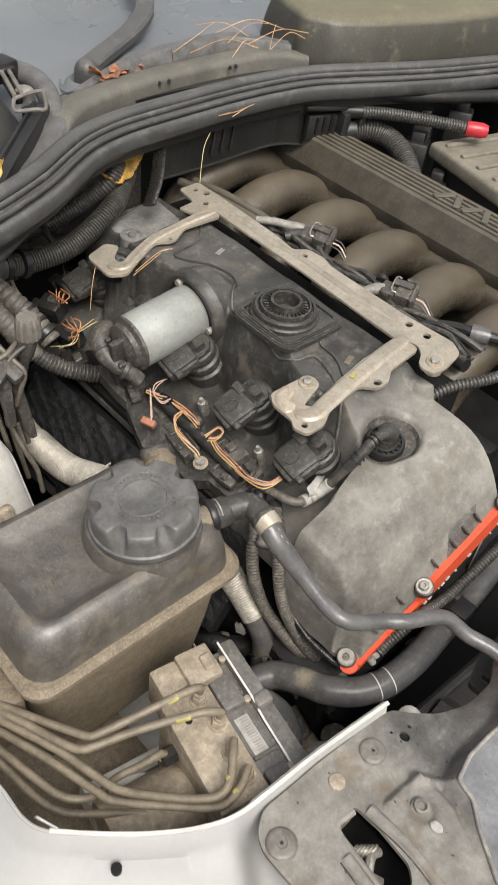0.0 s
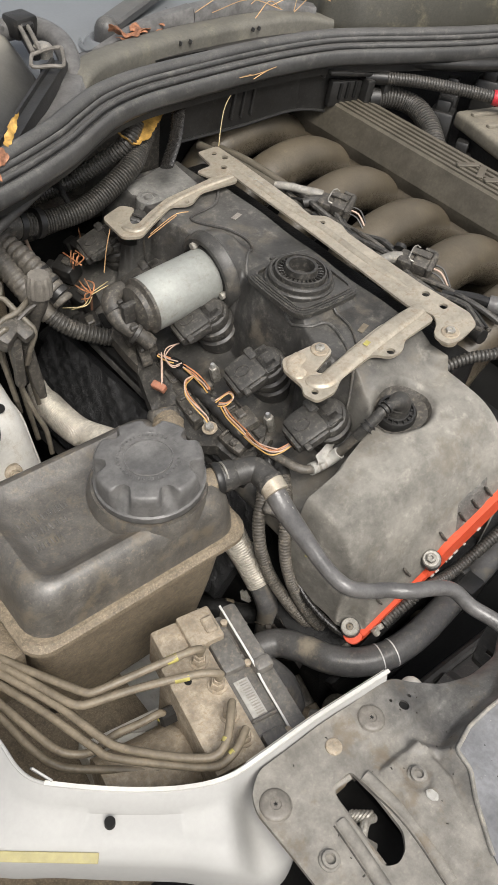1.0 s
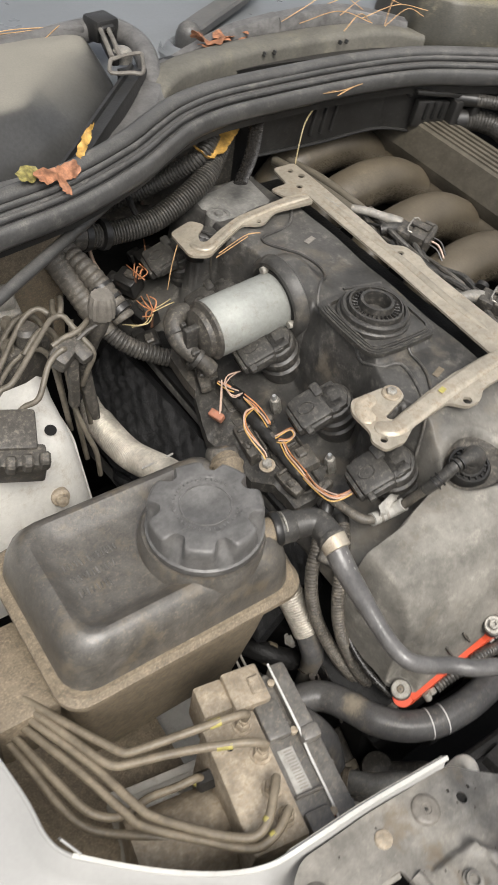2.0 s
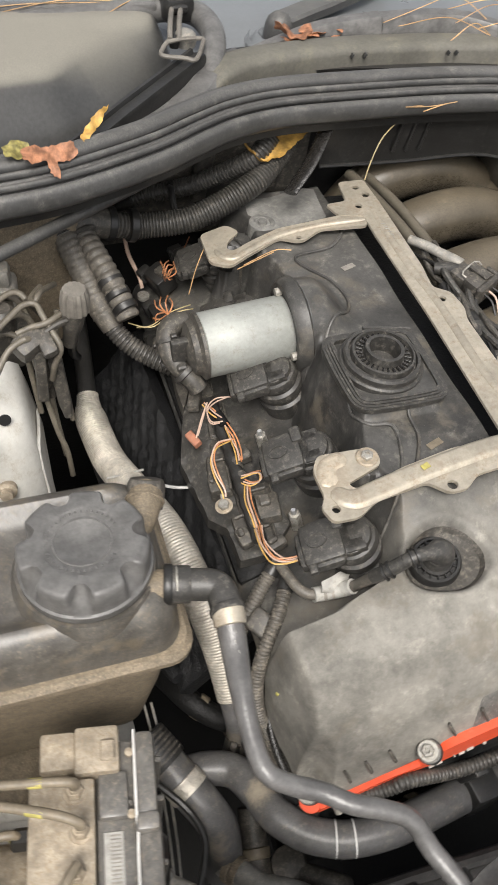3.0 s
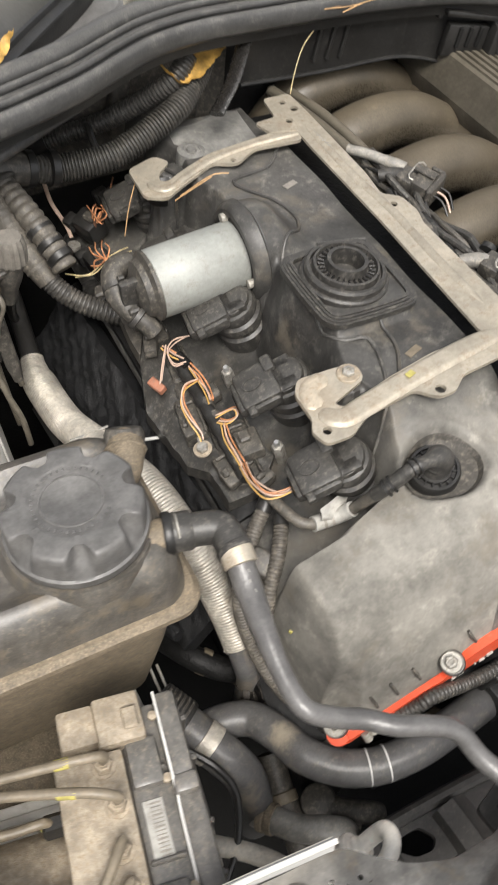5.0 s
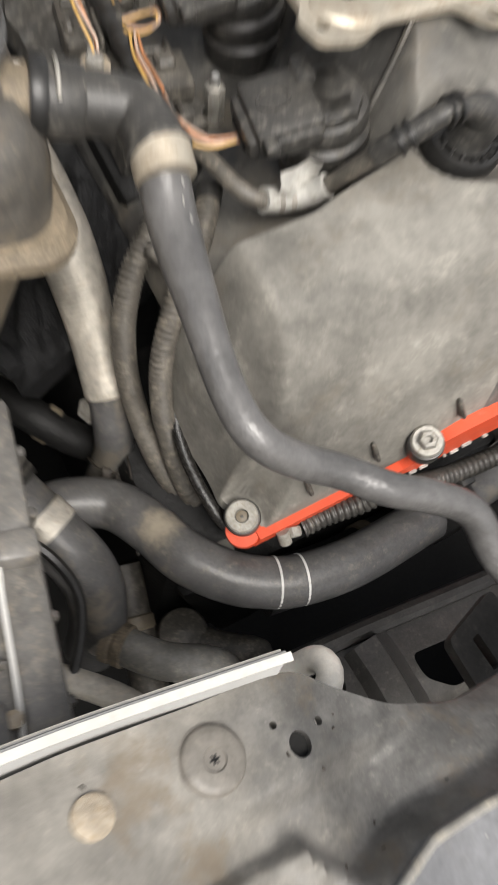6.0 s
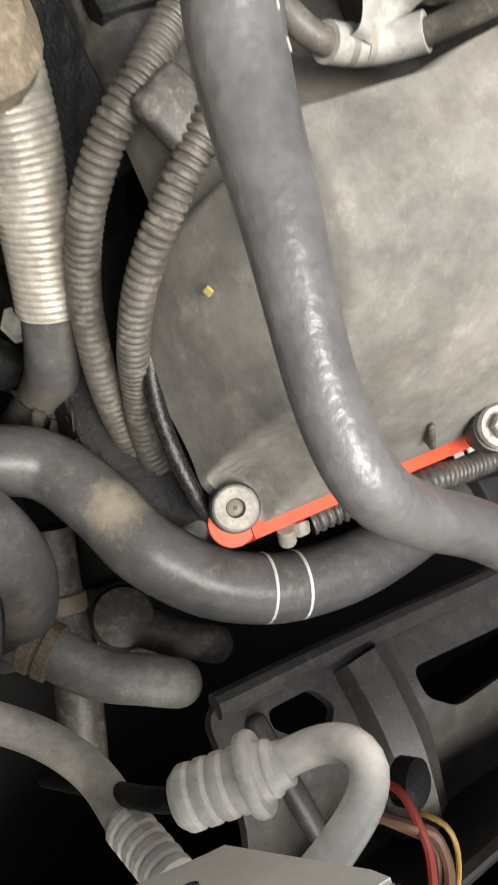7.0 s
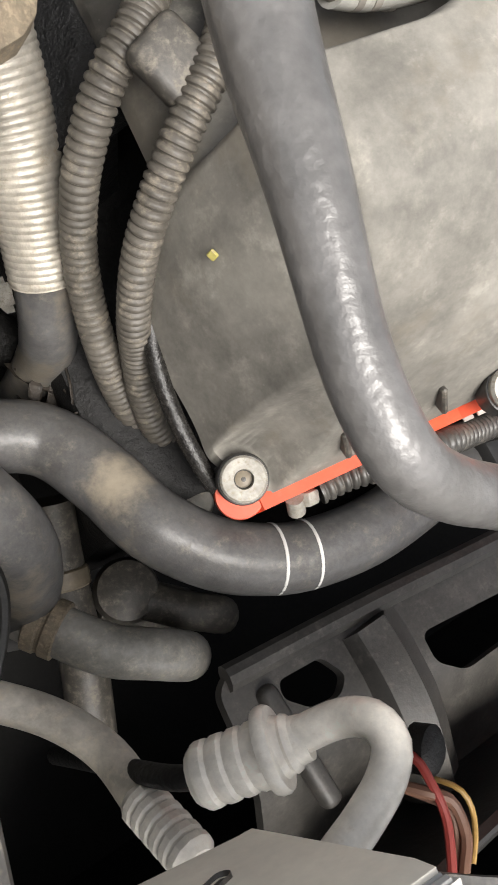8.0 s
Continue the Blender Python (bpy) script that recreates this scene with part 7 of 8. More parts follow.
for x, z in ((-0.115, 0.885), (0.040, 0.905)):
    part("stud", lathe([(0.0, 0.0), (0.010, 0.0), (0.010, 0.006), (0.005, 0.007), (0.004, 0.018), (0.0, 0.019)], 16, aim((x, 0.332, z), (0, -1, 0.1))), M["coilcase"], bpan)

# bulkhead tray behind the engine
bulk = thing("bulkhead_tray", (0.25, 0.31, 0.87), "black plastic wiring tray on the bulkhead", "wiring tray")
part("face", upright_sheet((0.062, 0.296), (0.256, 0.2885), (0.886, 0.950), (0.892, 0.956)), M["black"], bulk, smooth=20)
part("face", upright_sheet((0.256, 0.2885), (0.395, 0.262), (0.892, 0.956), (0.868, 0.938)), M["black"], bulk, smooth=20)
part("edge", tube([(0.062, 0.2955, 0.887), (0.16, 0.2915, 0.889), (0.254, 0.288, 0.893), (0.32, 0.2755, 0.882), (0.392, 0.2615, 0.869)], 0.0022, 8), M["black"], bulk)
for k in range(3):
    part("rib", rbox(0.0035, 0.006, 0.040, 0.0012, 1, pose(0.146 + 0.016 * k, 0.2905, 0.922, 0, 8, 0)), M["black"], bulk)
part("shelf", rbox(0.32, 0.05, 0.006, 0.002, 2, pose(0.25, 0.318, 0.953)), M["black"], bulk)
for x in (0.286, 0.305):
    part("post", rbox(0.006, 0.008, 0.040, 0.0015, 1, pose(x, 0.277, 0.955, 0, 0, -10)), M["black"], bulk)
con = part("conduit_holder", join(rbox(0.050, 0.010, 0.034, 0.002, 2, pose(0.322, 0.268, 0.912, 0, 4, -11)), rbox(0.012, 0.026, 0.052, 0.002, 2, pose(0.352, 0.258, 0.905, 0, 4, -11)), rbox(0.012, 0.030, 0.058, 0.002, 2, pose(0.378, 0.252, 0.900, 0, 4, -11)), rbox(0.034, 0.010, 0.012, 0.002, 2, pose(0.364, 0.247, 0.878, 0, 4, -11)), rbox(0.10, 0.022, 0.006, 0.002, 2, pose(0.338, 0.266, 0.938, 0, 7, -11))), M["black"], bulk)
for k in range(3):
    part("slot", rbox(0.0045, 0.004, 0.022, 0.0008, 1, pose(0.311 + 0.012 * k, 0.2640 - 0.0023 * k, 0.917, 0, 4, -11)), M["shadow"], con)
conduit("wiring_conduit", [(0.360, 0.256, 0.902), (0.388, 0.241, 0.904), (0.408, 0.215, 0.900), (0.404, 0.180, 0.892), (0.385, 0.145, 0.880), (0.365, 0.115, 0.865)], 0.0145, 0.0046, "conduit", "thick black corrugated conduit bending down behind the manifold", 0.002)
r2 = conduit("battery_cable", [(0.355, 0.262, 0.930), (0.40, 0.215, 0.934), (0.44, 0.175, 0.932), (0.478, 0.130, 0.930)], 0.0085, 0.0038, "conduit", "black corrugated cable with a red terminal cap", 0.0012)
part("terminal_cap", lathe([(0.0095, 0.0), (0.0105, 0.004), (0.0105, 0.022), (0.008, 0.03), (0.0, 0.031)], 18, aim((0.474, 0.134, 0.930), (0.65, -0.75, 0.0))), M["red"], r2, "red plastic terminal cap")
solo("bulkhead_pipe", tube([(0.30, 0.295, 0.944), (0.40, 0.245, 0.948), (0.50, 0.195, 0.946), (0.65, 0.145, 0.94)], 0.009, 14), M["black"], "thin black pipe under the bonnet seal", "pipe")
box = thing("junction_box", (0.50, 0.05, 0.75), "black box with a ribbed beige lid", "junction box")
part("body", rbox(0.20, 0.20, 0.13, 0.006, 2, pose(0.52, 0.035, 0.82, 0, 0, -14)), M["dark"], box)
lid = part("lid", rbox(0.215, 0.215, 0.022, 0.006, 3, pose(0.52, 0.035, 0.895, 0, 0, -14)), M["beige"], box)
for k in range(6):
    part("ridge", rbox(0.19, 0.008, 0.006, 0.002, 2, pose(0.52, 0.035, 0.907, 0, 0, -14) @ pose(0, -0.085 + 0.034 * k, 0)), M["beige"], lid)
for x, y, z, s in ((0.45, 0.19, 0.87, 0.05), (0.50, 0.22, 0.88, 0.04), (0.43, 0.13, 0.84, 0.045), (0.56, 0.20, 0.89, 0.05)):
    solo("relay_block", join(rbox(s, s * 0.7, 0.05, 0.004, 2, pose(x, y, z, 0, 10, 30)), rbox(s * 0.6, s * 0.4, 0.02, 0.003, 2, pose(x, y, z + 0.03, 0, 10, 30))), M["black"], "small black relay block behind the manifold", "relay")

# ---- left side: suspension tower, strut, pipes ----
tower = thing("strut_tower", (-0.38, 0.08, 0.66), "dusty white sheet metal suspension tower", "strut tower")
vs = []
prof_t = [(0.118, 0.812), (0.114, 0.826), (0.106, 0.822), (0.098, 0.814), (0.060, 0.800), (0.050, 0.785), (0.030, 0.705), (0.024, 0.62)]
cols_t = [(-0.58, 0.0), (-0.50, 0.0), (-0.42, 0.0), (-0.35, 0.0), (-0.305, 0.0), (-0.292, -0.003), (-0.284, -0.012), (-0.278, -0.04), (-0.268, -0.10)]
for y, z in prof_t:
    for x, dz in cols_t:
        vs.append((x + 0.10 * max(0.0, 0.80 - z) * (1 if x > -0.36 else 0), y + 0.02 * S(-0.32, -0.27, x), z + dz))
nx = len(cols_t)
fs = [(j * nx + i, (j + 1) * nx + i, (j + 1) * nx + i + 1, j * nx + i + 1) for j in range(len(prof_t) - 1) for i in range(nx - 1)]
part("sheet", (vs, fs), M["cream"], tower, smooth=40)
# black disc for the shaded inside of the hole
part("hole", lathe([(0.0, 0.0), (0.0055, 0.0), (0.0055, 0.001), (0.0, 0.001)], 16, pose(-0.304, 0.072, 0.8055, 14, 0, 0)), M["shadow"], tower)
part("side_fold", tube([(-0.272, 0.122, 0.760), (-0.2755, 0.090, 0.765), (-0.2785, 0.068, 0.752), (-0.272, 0.050, 0.690)], 0.0016, 8), M["cream"], tower)
part("stud", lathe([(0.0, -0.004), (0.009, -0.004), (0.009, 0.002), (0.0055, 0.004), (0.0055, 0.010), (0.0, 0.011)], 16, aim((-0.312, 0.041, 0.748), (-0.1, -0.9, 0.3))), M["block"], tower)
solo("gas_strut", tube([(-0.4328, 0.0493, 0.9250), (-0.3186, 0.1218, 0.9250), (-0.1281, 0.2425, 0.9250), (-0.1053, 0.2569, 0.9250)], 0.0056, 16), M["seal"], "thin black bonnet strut rod across the bay", "strut")
sidepipes = [
    [(-0.3489, 0.0989, 0.8450), (-0.3273, 0.1179, 0.8550), (-0.2969, 0.1434, 0.8720), (-0.2847, 0.1472, 0.8800), (-0.2754, 0.1454, 0.8820), (-0.2694, 0.1410, 0.8760), (-0.2575, 0.1646, 0.8400)],
    [(-0.3606, 0.0691, 0.8500), (-0.3409, 0.0847, 0.8600), (-0.3279, 0.0852, 0.8660), (-0.2855, 0.1166, 0.8820), (-0.2736, 0.1239, 0.8860), (-0.2638, 0.1235, 0.8860), (-0.2605, 0.1135, 0.8820), (-0.2544, 0.1026, 0.8720), (-0.2497, 0.0921, 0.8620), (-0.2555, 0.0916, 0.8450), (-0.2581, 0.0993, 0.8200)],
    [(-0.3345, 0.0773, 0.8300), (-0.3234, 0.0793, 0.8380), (-0.3105, 0.0768, 0.8450), (-0.2946, 0.0904, 0.8640), (-0.2846, 0.0956, 0.8700), (-0.2755, 0.0973, 0.8720), (-0.2636, 0.1131, 0.8500)],
    [(-0.2833, 0.1052, 0.8720), (-0.2707, 0.1068, 0.8760), (-0.2609, 0.1063, 0.8780), (-0.2528, 0.1087, 0.8800), (-0.2399, 0.1160, 0.8820), (-0.2289, 0.1217, 0.8820)],
    [(-0.2728, 0.1009, 0.8550), (-0.2696, 0.1038, 0.8300), (-0.2643, 0.1052, 0.7900), (-0.2585, 0.0925, 0.7600), (-0.2518, 0.0855, 0.7350), (-0.2484, 0.0835, 0.7000)],
    [(-0.2549, 0.1651, 0.8700), (-0.2659, 0.1393, 0.8800), (-0.2652, 0.1280, 0.8820), (-0.2578, 0.1395, 0.8850), (-0.2411, 0.1787, 0.8600)],
]
sidepipes += [
    [(-0.3050, 0.1180, 0.8600), (-0.2860, 0.1290, 0.8700), (-0.2720, 0.1330, 0.8650), (-0.2640, 0.1300, 0.8400), (-0.2600, 0.1240, 0.8000), (-0.2560, 0.1150, 0.7500), (-0.2500, 0.1100, 0.7000)],
    [(-0.3200, 0.1400, 0.8550), (-0.2950, 0.1560, 0.8680), (-0.2760, 0.1560, 0.8640), (-0.2650, 0.1480, 0.8300), (-0.2600, 0.1440, 0.7800), (-0.2540, 0.1380, 0.7200)],
    [(-0.3400, 0.1080, 0.8360), (-0.3120, 0.1260, 0.8480), (-0.2900, 0.1300, 0.8520), (-0.2780, 0.1240, 0.8420), (-0.2740, 0.1150, 0.8100), (-0.2700, 0.1080, 0.7700)],
    [(-0.2440, 0.1500, 0.8550), (-0.2480, 0.1380, 0.8300), (-0.2450, 0.1280, 0.7900), (-0.2400, 0.1200, 0.7400)],
]
for pts in sidepipes:
    bl = thing("brake_pipe", pts[2], "dusty tan brake pipe bent over the suspension tower", "brake pipe", "brake pipes by the tower")
    part("pipe", tube(pts, 0.0027, 12, 0.004), M["pipeolive"], bl)
solo("pipe_clip", join(rbox(0.030, 0.020, 0.022, 0.005, 2, pose(-0.2733, 0.1027, 0.8620, 20, -15, 30)), rbox(0.014, 0.030, 0.012, 0.004, 2, pose(-0.2613, 0.0987, 0.8660, 20, -15, 10)), rbox(0.010, 0.010, 0.06, 0.003, 2, pose(-0.2673, 0.0987, 0.8270))), M["rail"], "black plastic clip holding the brake pipes", "clip")
valve = thing("valve_block", (-0.300, 0.120, 0.80), "grimy pipe junction block behind the suspension tower", "valve block")
part("body", join(rbox(0.050, 0.040, 0.050, 0.006, 2, pose(-0.300, 0.150, 0.828, 0, 8, 20)), lathe([(0.0, 0.0), (0.012, 0.0), (0.012, 0.016), (0.008, 0.02), (0.0, 0.02)], 18, pose(-0.292, 0.140, 0.852))), M["rail"], valve)
for x, y in ((-0.312, 0.136), (-0.286, 0.160), (-0.300, 0.166)):
    part("union", lathe([(0.0, 0.0), (0.0062, 0.0), (0.0062, 0.008), (0.004, 0.012), (0.0, 0.012)], 6, pose(x, y, 0.853)), M["pipeolive"], valve)
solo("hose_damper", tube([(-0.262, 0.122, 0.842), (-0.260, 0.117, 0.808), (-0.258, 0.112, 0.785)], lambda t: 0.0058 - 0.002 * S(0.75, 1.0, t), 14), M["rail"], "grey rubber damper on a bent pipe", "damper")
solo("hose_damper", tube([(-0.254, 0.104, 0.838), (-0.250, 0.100, 0.800), (-0.247, 0.094, 0.775)], lambda t: 0.0062 - 0.002 * S(0.75, 1.0, t), 14), M["rail"], "grey rubber damper on a brake pipe", "damper")
post = thing("filler_post", (-0.236, 0.10, 0.80), "black ribbed plastic knob on a post", "knob")
part("knob", lathe([(0.0, -0.014), (0.0118, -0.014), (0.0122, -0.004), (0.0112, 0.004), (0.0095, 0.008), (0.0, 0.008)], 48, pose(-0.234, 0.106, 0.904), lambda a, r, z: 1 + 0.05 * math.cos(a * 14)), M["clipgrey"], post)
part("post", tube([(-0.234, 0.106, 0.895), (-0.236, 0.112, 0.870), (-0.238, 0.122, 0.840)], lambda t: 0.0098 - 0.003 * S(0.3, 0.8, t), 14), M["rail"], post)
part("rod", tube([(-0.237, 0.120, 0.845), (-0.232, 0.150, 0.800), (-0.222, 0.190, 0.755)], 0.0042, 10), M["black"], post)
part("bracket_arm", tube([(-0.234, 0.104, 0.884), (-0.250, 0.106, 0.876), (-0.2733, 0.1027, 0.8620)], 0.0032, 10, 0.004, flat=1.6), M["rail"], post)
plug = thing("wing_connector", (-0.365, 0.055, 0.81), "black electrical connector clipped on the tower", "connector")
part("shell", join(rbox(0.055, 0.040, 0.024, 0.003, 2, pose(-0.352, 0.060, 0.834, 12, 6, -20)), rbox(0.05, 0.022, 0.03, 0.003, 2, pose(-0.352, 0.036, 0.822, 12, 6, -20))), M["rail"], plug)
for k in range(4):
    part("latch", rbox(0.009, 0.012, 0.016, 0.002, 1, pose(-0.372 + 0.013 * k, 0.030 - 0.004 * k, 0.834, 20, 6, -20)), M["rail"], plug)
solo("wing_liner", rbox(0.26, 0.04, 0.20, 0.01, 2, pose(-0.335, 0.250, 0.83, 0, 0, 6)), M["tankside"], "dirty inner wing behind the suspension tower", "inner wing")
solo("washer_neck", join(rbox(0.040, 0.034, 0.08, 0.006, 3, pose(-0.292, 0.208, 0.808, 0, 0, -8)), rbox(0.026, 0.022, 0.02, 0.005, 2, pose(-0.290, 0.206, 0.856, 0, 0, -8))), M["hosegrey"], "pale dusty plastic reservoir by the inner wing", "reservoir")

# ---- deep parts of the bay ----
head = thing("cylinder_head", (0.0, 0.02, 0.45), "cast cylinder head and block below the cover, coloured as deep shade", "engine block")
# castings take the gap-shade black instead of a metal colour
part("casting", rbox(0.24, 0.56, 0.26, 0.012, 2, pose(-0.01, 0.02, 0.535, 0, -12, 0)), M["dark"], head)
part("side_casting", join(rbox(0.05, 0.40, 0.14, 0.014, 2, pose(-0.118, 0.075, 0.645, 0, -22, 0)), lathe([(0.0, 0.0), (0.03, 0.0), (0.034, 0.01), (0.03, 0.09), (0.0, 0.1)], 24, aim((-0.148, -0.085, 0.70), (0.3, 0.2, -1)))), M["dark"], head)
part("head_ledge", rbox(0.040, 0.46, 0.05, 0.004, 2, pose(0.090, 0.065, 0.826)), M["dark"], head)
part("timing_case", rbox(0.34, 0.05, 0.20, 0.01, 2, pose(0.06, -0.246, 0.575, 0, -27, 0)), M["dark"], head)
part("timing_edge", tube([(-0.138, -0.188, 0.70), (-0.140, -0.215, 0.688), (-0.136, -0.245, 0.680), (-0.126, -0.262, 0.674), (-0.10, -0.268, 0.686)], 0.0034, 12), M["oily"], head)
part("boss", lathe([(0.0, -0.03), (0.0090, -0.03), (0.0090, 0.0), (0.0078, 0.0040), (0.0045, 0.0062), (0.0, 0.0068)], 24, aim((-0.1195, -0.2585, 0.634), (-0.35, 0.0, 1))), M["hosegrey"], head, "grey round boss")
for x, y, z in ((-0.105, -0.047, 0.680), (-0.150, -0.145, 0.62), (-0.19, -0.10, 0.60)):
    part("bolt", lathe([(0.0, -0.006), (0.009, -0.006), (0.009, 0.0), (0.0055, 0.0), (0.0055, 0.006), (0.0, 0.0065)], 6, aim((x, y, z), (-0.6, -0.3, 0.7))), M["bolt"], head)
part("lifting_lug", rbox(0.020, 0.021, 0.009, 0.0035, 3, pose(-0.1390, -0.1480, 0.7660, 8, -24, 30)), M["rail"], head)
def lumps(x, y):
    return 0.006 * math.sin(x * 95 + 1.3 * math.sin(y * 60)) * math.sin(y * 80 + 2 * math.sin(x * 70)) + 0.003 * math.sin(x * 260 + y * 90) * math.sin(y * 310 - x * 120) + 0.0016 * math.sin(x * 700 + 3 * math.sin(y * 400)) * math.sin(y * 760)


mat_m = pose(-0.168, 0.06, 0.690, 0, -56, 3)
shield = thing("heat_shield", (-0.182, 0.06, 0.62), "black fibrous heat shield mat beside the engine", "heat shield")
part("mat", xf(grid(line(-0.055, 0.05, 60), line(-0.20, 0.17, 150), lambda x, y: 0.012 + 0.30 * lumps(x, y), skirt=-0.004), mat_m), M["wool"], shield, smooth=60)
part("torn_edge", tube([mat_m @ Vector((-0.052 + 0.006 * math.sin(y * 90), y, 0.010 + 0.006 * math.sin(y * 60))) for y in line(-0.19, 0.16, 30)], lambda t: 0.006 + 0.002 * math.sin(t * 40), 10), M["wool"], shield)
part("metal_strip", rbox(0.010, 0.20, 0.003, 0.001, 1, mat_m @ pose(-0.062, 0.02, 0.010, 0, 15, 2)), M["black"], shield)
solo("white_tie", tube([(-0.222, 0.045, 0.735), (-0.205, 0.040, 0.742), (-0.188, 0.043, 0.741)], 0.0012, 6), M["paper"], "thin white cable tie tail beside the foil sleeve", "cable tie")

hoses = [
    ("coolant_hose", [(-0.2377, -0.1752, 0.6581), (-0.2221, -0.2000, 0.6504), (-0.2087, -0.2226, 0.6427), (-0.1975, -0.2400, 0.6340), (-0.1900, -0.2520, 0.6150), (-0.1870, -0.2640, 0.5833), (-0.186, -0.268, 0.55)], 0.0165, "hose", "dusty black coolant hose with a metal clamp"),
    ("coolant_hose", [(-0.1924, -0.2638, 0.5750), (-0.1840, -0.2780, 0.5900), (-0.1670, -0.2990, 0.6000), (-0.1500, -0.3095, 0.6040), (-0.1380, -0.3160, 0.6010), (-0.1310, -0.3180, 0.5900), (-0.1270, -0.3150, 0.5600)], 0.0110, "hosegrey", "worn grey coolant hose low in the bay"),
    ("refrigerant_hose", [(-0.272, -0.252, 0.618), (-0.2450, -0.2760, 0.6200), (-0.2180, -0.2970, 0.6200), (-0.2020, -0.3130, 0.6220), (-0.1925, -0.3310, 0.6290), (-0.1925, -0.3500, 0.6460)], 0.0074, "hosepale", "dusty refrigerant hose with a crimped end"),
    # lower hoses in "dark" have the bay's shade in their colour
    ("lower_hose", [(-0.20, -0.10, 0.60), (-0.185, -0.135, 0.615), (-0.168, -0.152, 0.610), (-0.150, -0.160, 0.60), (-0.135, -0.162, 0.58)], 0.0110, "dark", "hose deep beside the engine, blackened for the shade there"),
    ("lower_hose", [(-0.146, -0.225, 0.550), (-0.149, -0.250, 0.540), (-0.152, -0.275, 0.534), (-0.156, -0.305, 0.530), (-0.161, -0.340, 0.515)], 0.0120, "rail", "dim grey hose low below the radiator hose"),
    ("lower_hose", [(-0.10, -0.288, 0.62), (-0.05, -0.292, 0.628), (0.0, -0.288, 0.632), (0.1, -0.28, 0.64)], 0.016, "dark", "hose behind the radiator hose, blackened for the shade there"),
]
made = []
for name, pts, r, mat, label in hoses:
    h = thing(name, pts[2], label, "hose")
    part("hose", tube(pts, r, 22, 0.004), M[mat], h)
    made.append(h)
    if name == "lower_hose":
        a, b = Vector(pts[1]), Vector(pts[2])
        part("clamp", lathe([(r, -0.005), (r + 0.0012, -0.004), (r + 0.0012, 0.004), (r, 0.005)], 24, aim(a.lerp(b, 0.5), b - a)), M["brake"], h)
c = part("collar", lathe([(0.0175, -0.016), (0.0195, -0.015), (0.0195, 0.012), (0.0185, 0.014), (0.0165, 0.014)], 28, aim((-0.2300, -0.1875, 0.6540), (0.52, -0.83, -0.26))), M["black"], made[0], "black quick-fit collar")
for k in range(6):
    part("ring", lathe([(0.0194, -0.0013), (0.0200, -0.0007), (0.0200, 0.0007), (0.0194, 0.0013)], 28, aim(Vector((-0.2300, -0.1875, 0.6540)) + Vector((0.52, -0.83, -0.26)) * (-0.012 + 0.0042 * k), (0.52, -0.83, -0.26))), M["rail"], c)
part("clamp", lathe([(0.0170, -0.0065), (0.0177, -0.006), (0.0177, 0.006), (0.0170, 0.0065)], 28, aim((-0.2120, -0.2172, 0.6447), (0.50, -0.83, -0.28))), M["foil"], made[0], "pale metal clamp band")
part("collar", lathe([(0.0108, -0.0075), (0.0128, -0.0065), (0.0128, -0.0015), (0.0118, -0.0006), (0.0118, 0.0006), (0.0128, 0.0015), (0.0128, 0.0065), (0.0108, 0.0075)], 24, aim((-0.1830, -0.2795, 0.5905), (0.60, -0.74, 0.38))), M["tankside"], made[1], "brown stained collar")
part("start_crimp", lathe([(0.0072, -0.001)] + [(r, 0.0048 * k + h) for k in range(4) for r, h in ((0.0085, 0.0), (0.0096, 0.0010), (0.0096, 0.0030), (0.0085, 0.0042))] + [(0.007, 0.021)], 14, aim((-0.2560, -0.2665, 0.6195), (0.027, -0.0205, 0.0008))), M["washer"], made[2], "ribbed dirty crimp sleeve", smooth=25)
crimp_at = aim((-0.1930, -0.3475, 0.6440), (0.0008, -0.0180, 0.0225))
part("crimp", lathe([(0.0072, -0.001)] + [(r, 0.0008 + 0.0052 * k + h) for k in range(6) for r, h in ((0.0080, 0.0), (0.0087, 0.0010), (0.0087, 0.0036), (0.0080, 0.0046))] + [(0.006, 0.034)], 12, crimp_at), M["alu"], made[2], "ribbed aluminium crimp sleeve", smooth=25)
ac = thing("refrigerant_pipe", (-0.16, -0.34, 0.68), "bent aluminium refrigerant pipe with a ribbed crimp sleeve", "pipe")
ac_dir = (0.022, -0.001, 0.0205)
part("sleeve", lathe([(0.0, -0.001), (0.0086, -0.001), (0.0101, 0.0012)] + [(r, 0.0012 + 0.0060 * k + h) for k in range(4) for r, h in ((0.0103, 0.0), (0.0110, 0.0016), (0.0110, 0.0040), (0.0101, 0.0054))] + [(0.0095, 0.027)], 14, aim((-0.1842, -0.3430, 0.6795), ac_dir)), M["alu"], ac, "ribbed crimp sleeve", smooth=25)
part("end_ring", lathe([(0.0098, -0.0045), (0.0134, -0.0036), (0.0140, -0.0022), (0.0140, -0.0002), (0.0132, 0.0010), (0.0100, 0.0012), (0.0094, 0.0022), (0.0090, 0.0034), (0.0094, 0.0044), (0.0088, 0.0058), (0.0078, 0.0066), (0.0072, 0.0105), (0.0, 0.0105)], 36, aim((-0.1640, -0.3438, 0.6985), ac_dir)), M["alu"], ac, "flared collar of the crimp")
part("pipe", tube([(-0.1640, -0.3438, 0.6985), (-0.1585, -0.3428, 0.7050), (-0.1495, -0.3420, 0.7165), (-0.1470, -0.3440, 0.7290), (-0.1480, -0.3510, 0.7340), (-0.1550, -0.3582, 0.7340), (-0.1670, -0.3642, 0.7320), (-0.1790, -0.3685, 0.7300), (-0.20, -0.378, 0.725)], 0.0060, 20, 0.003), M["alu"], ac)
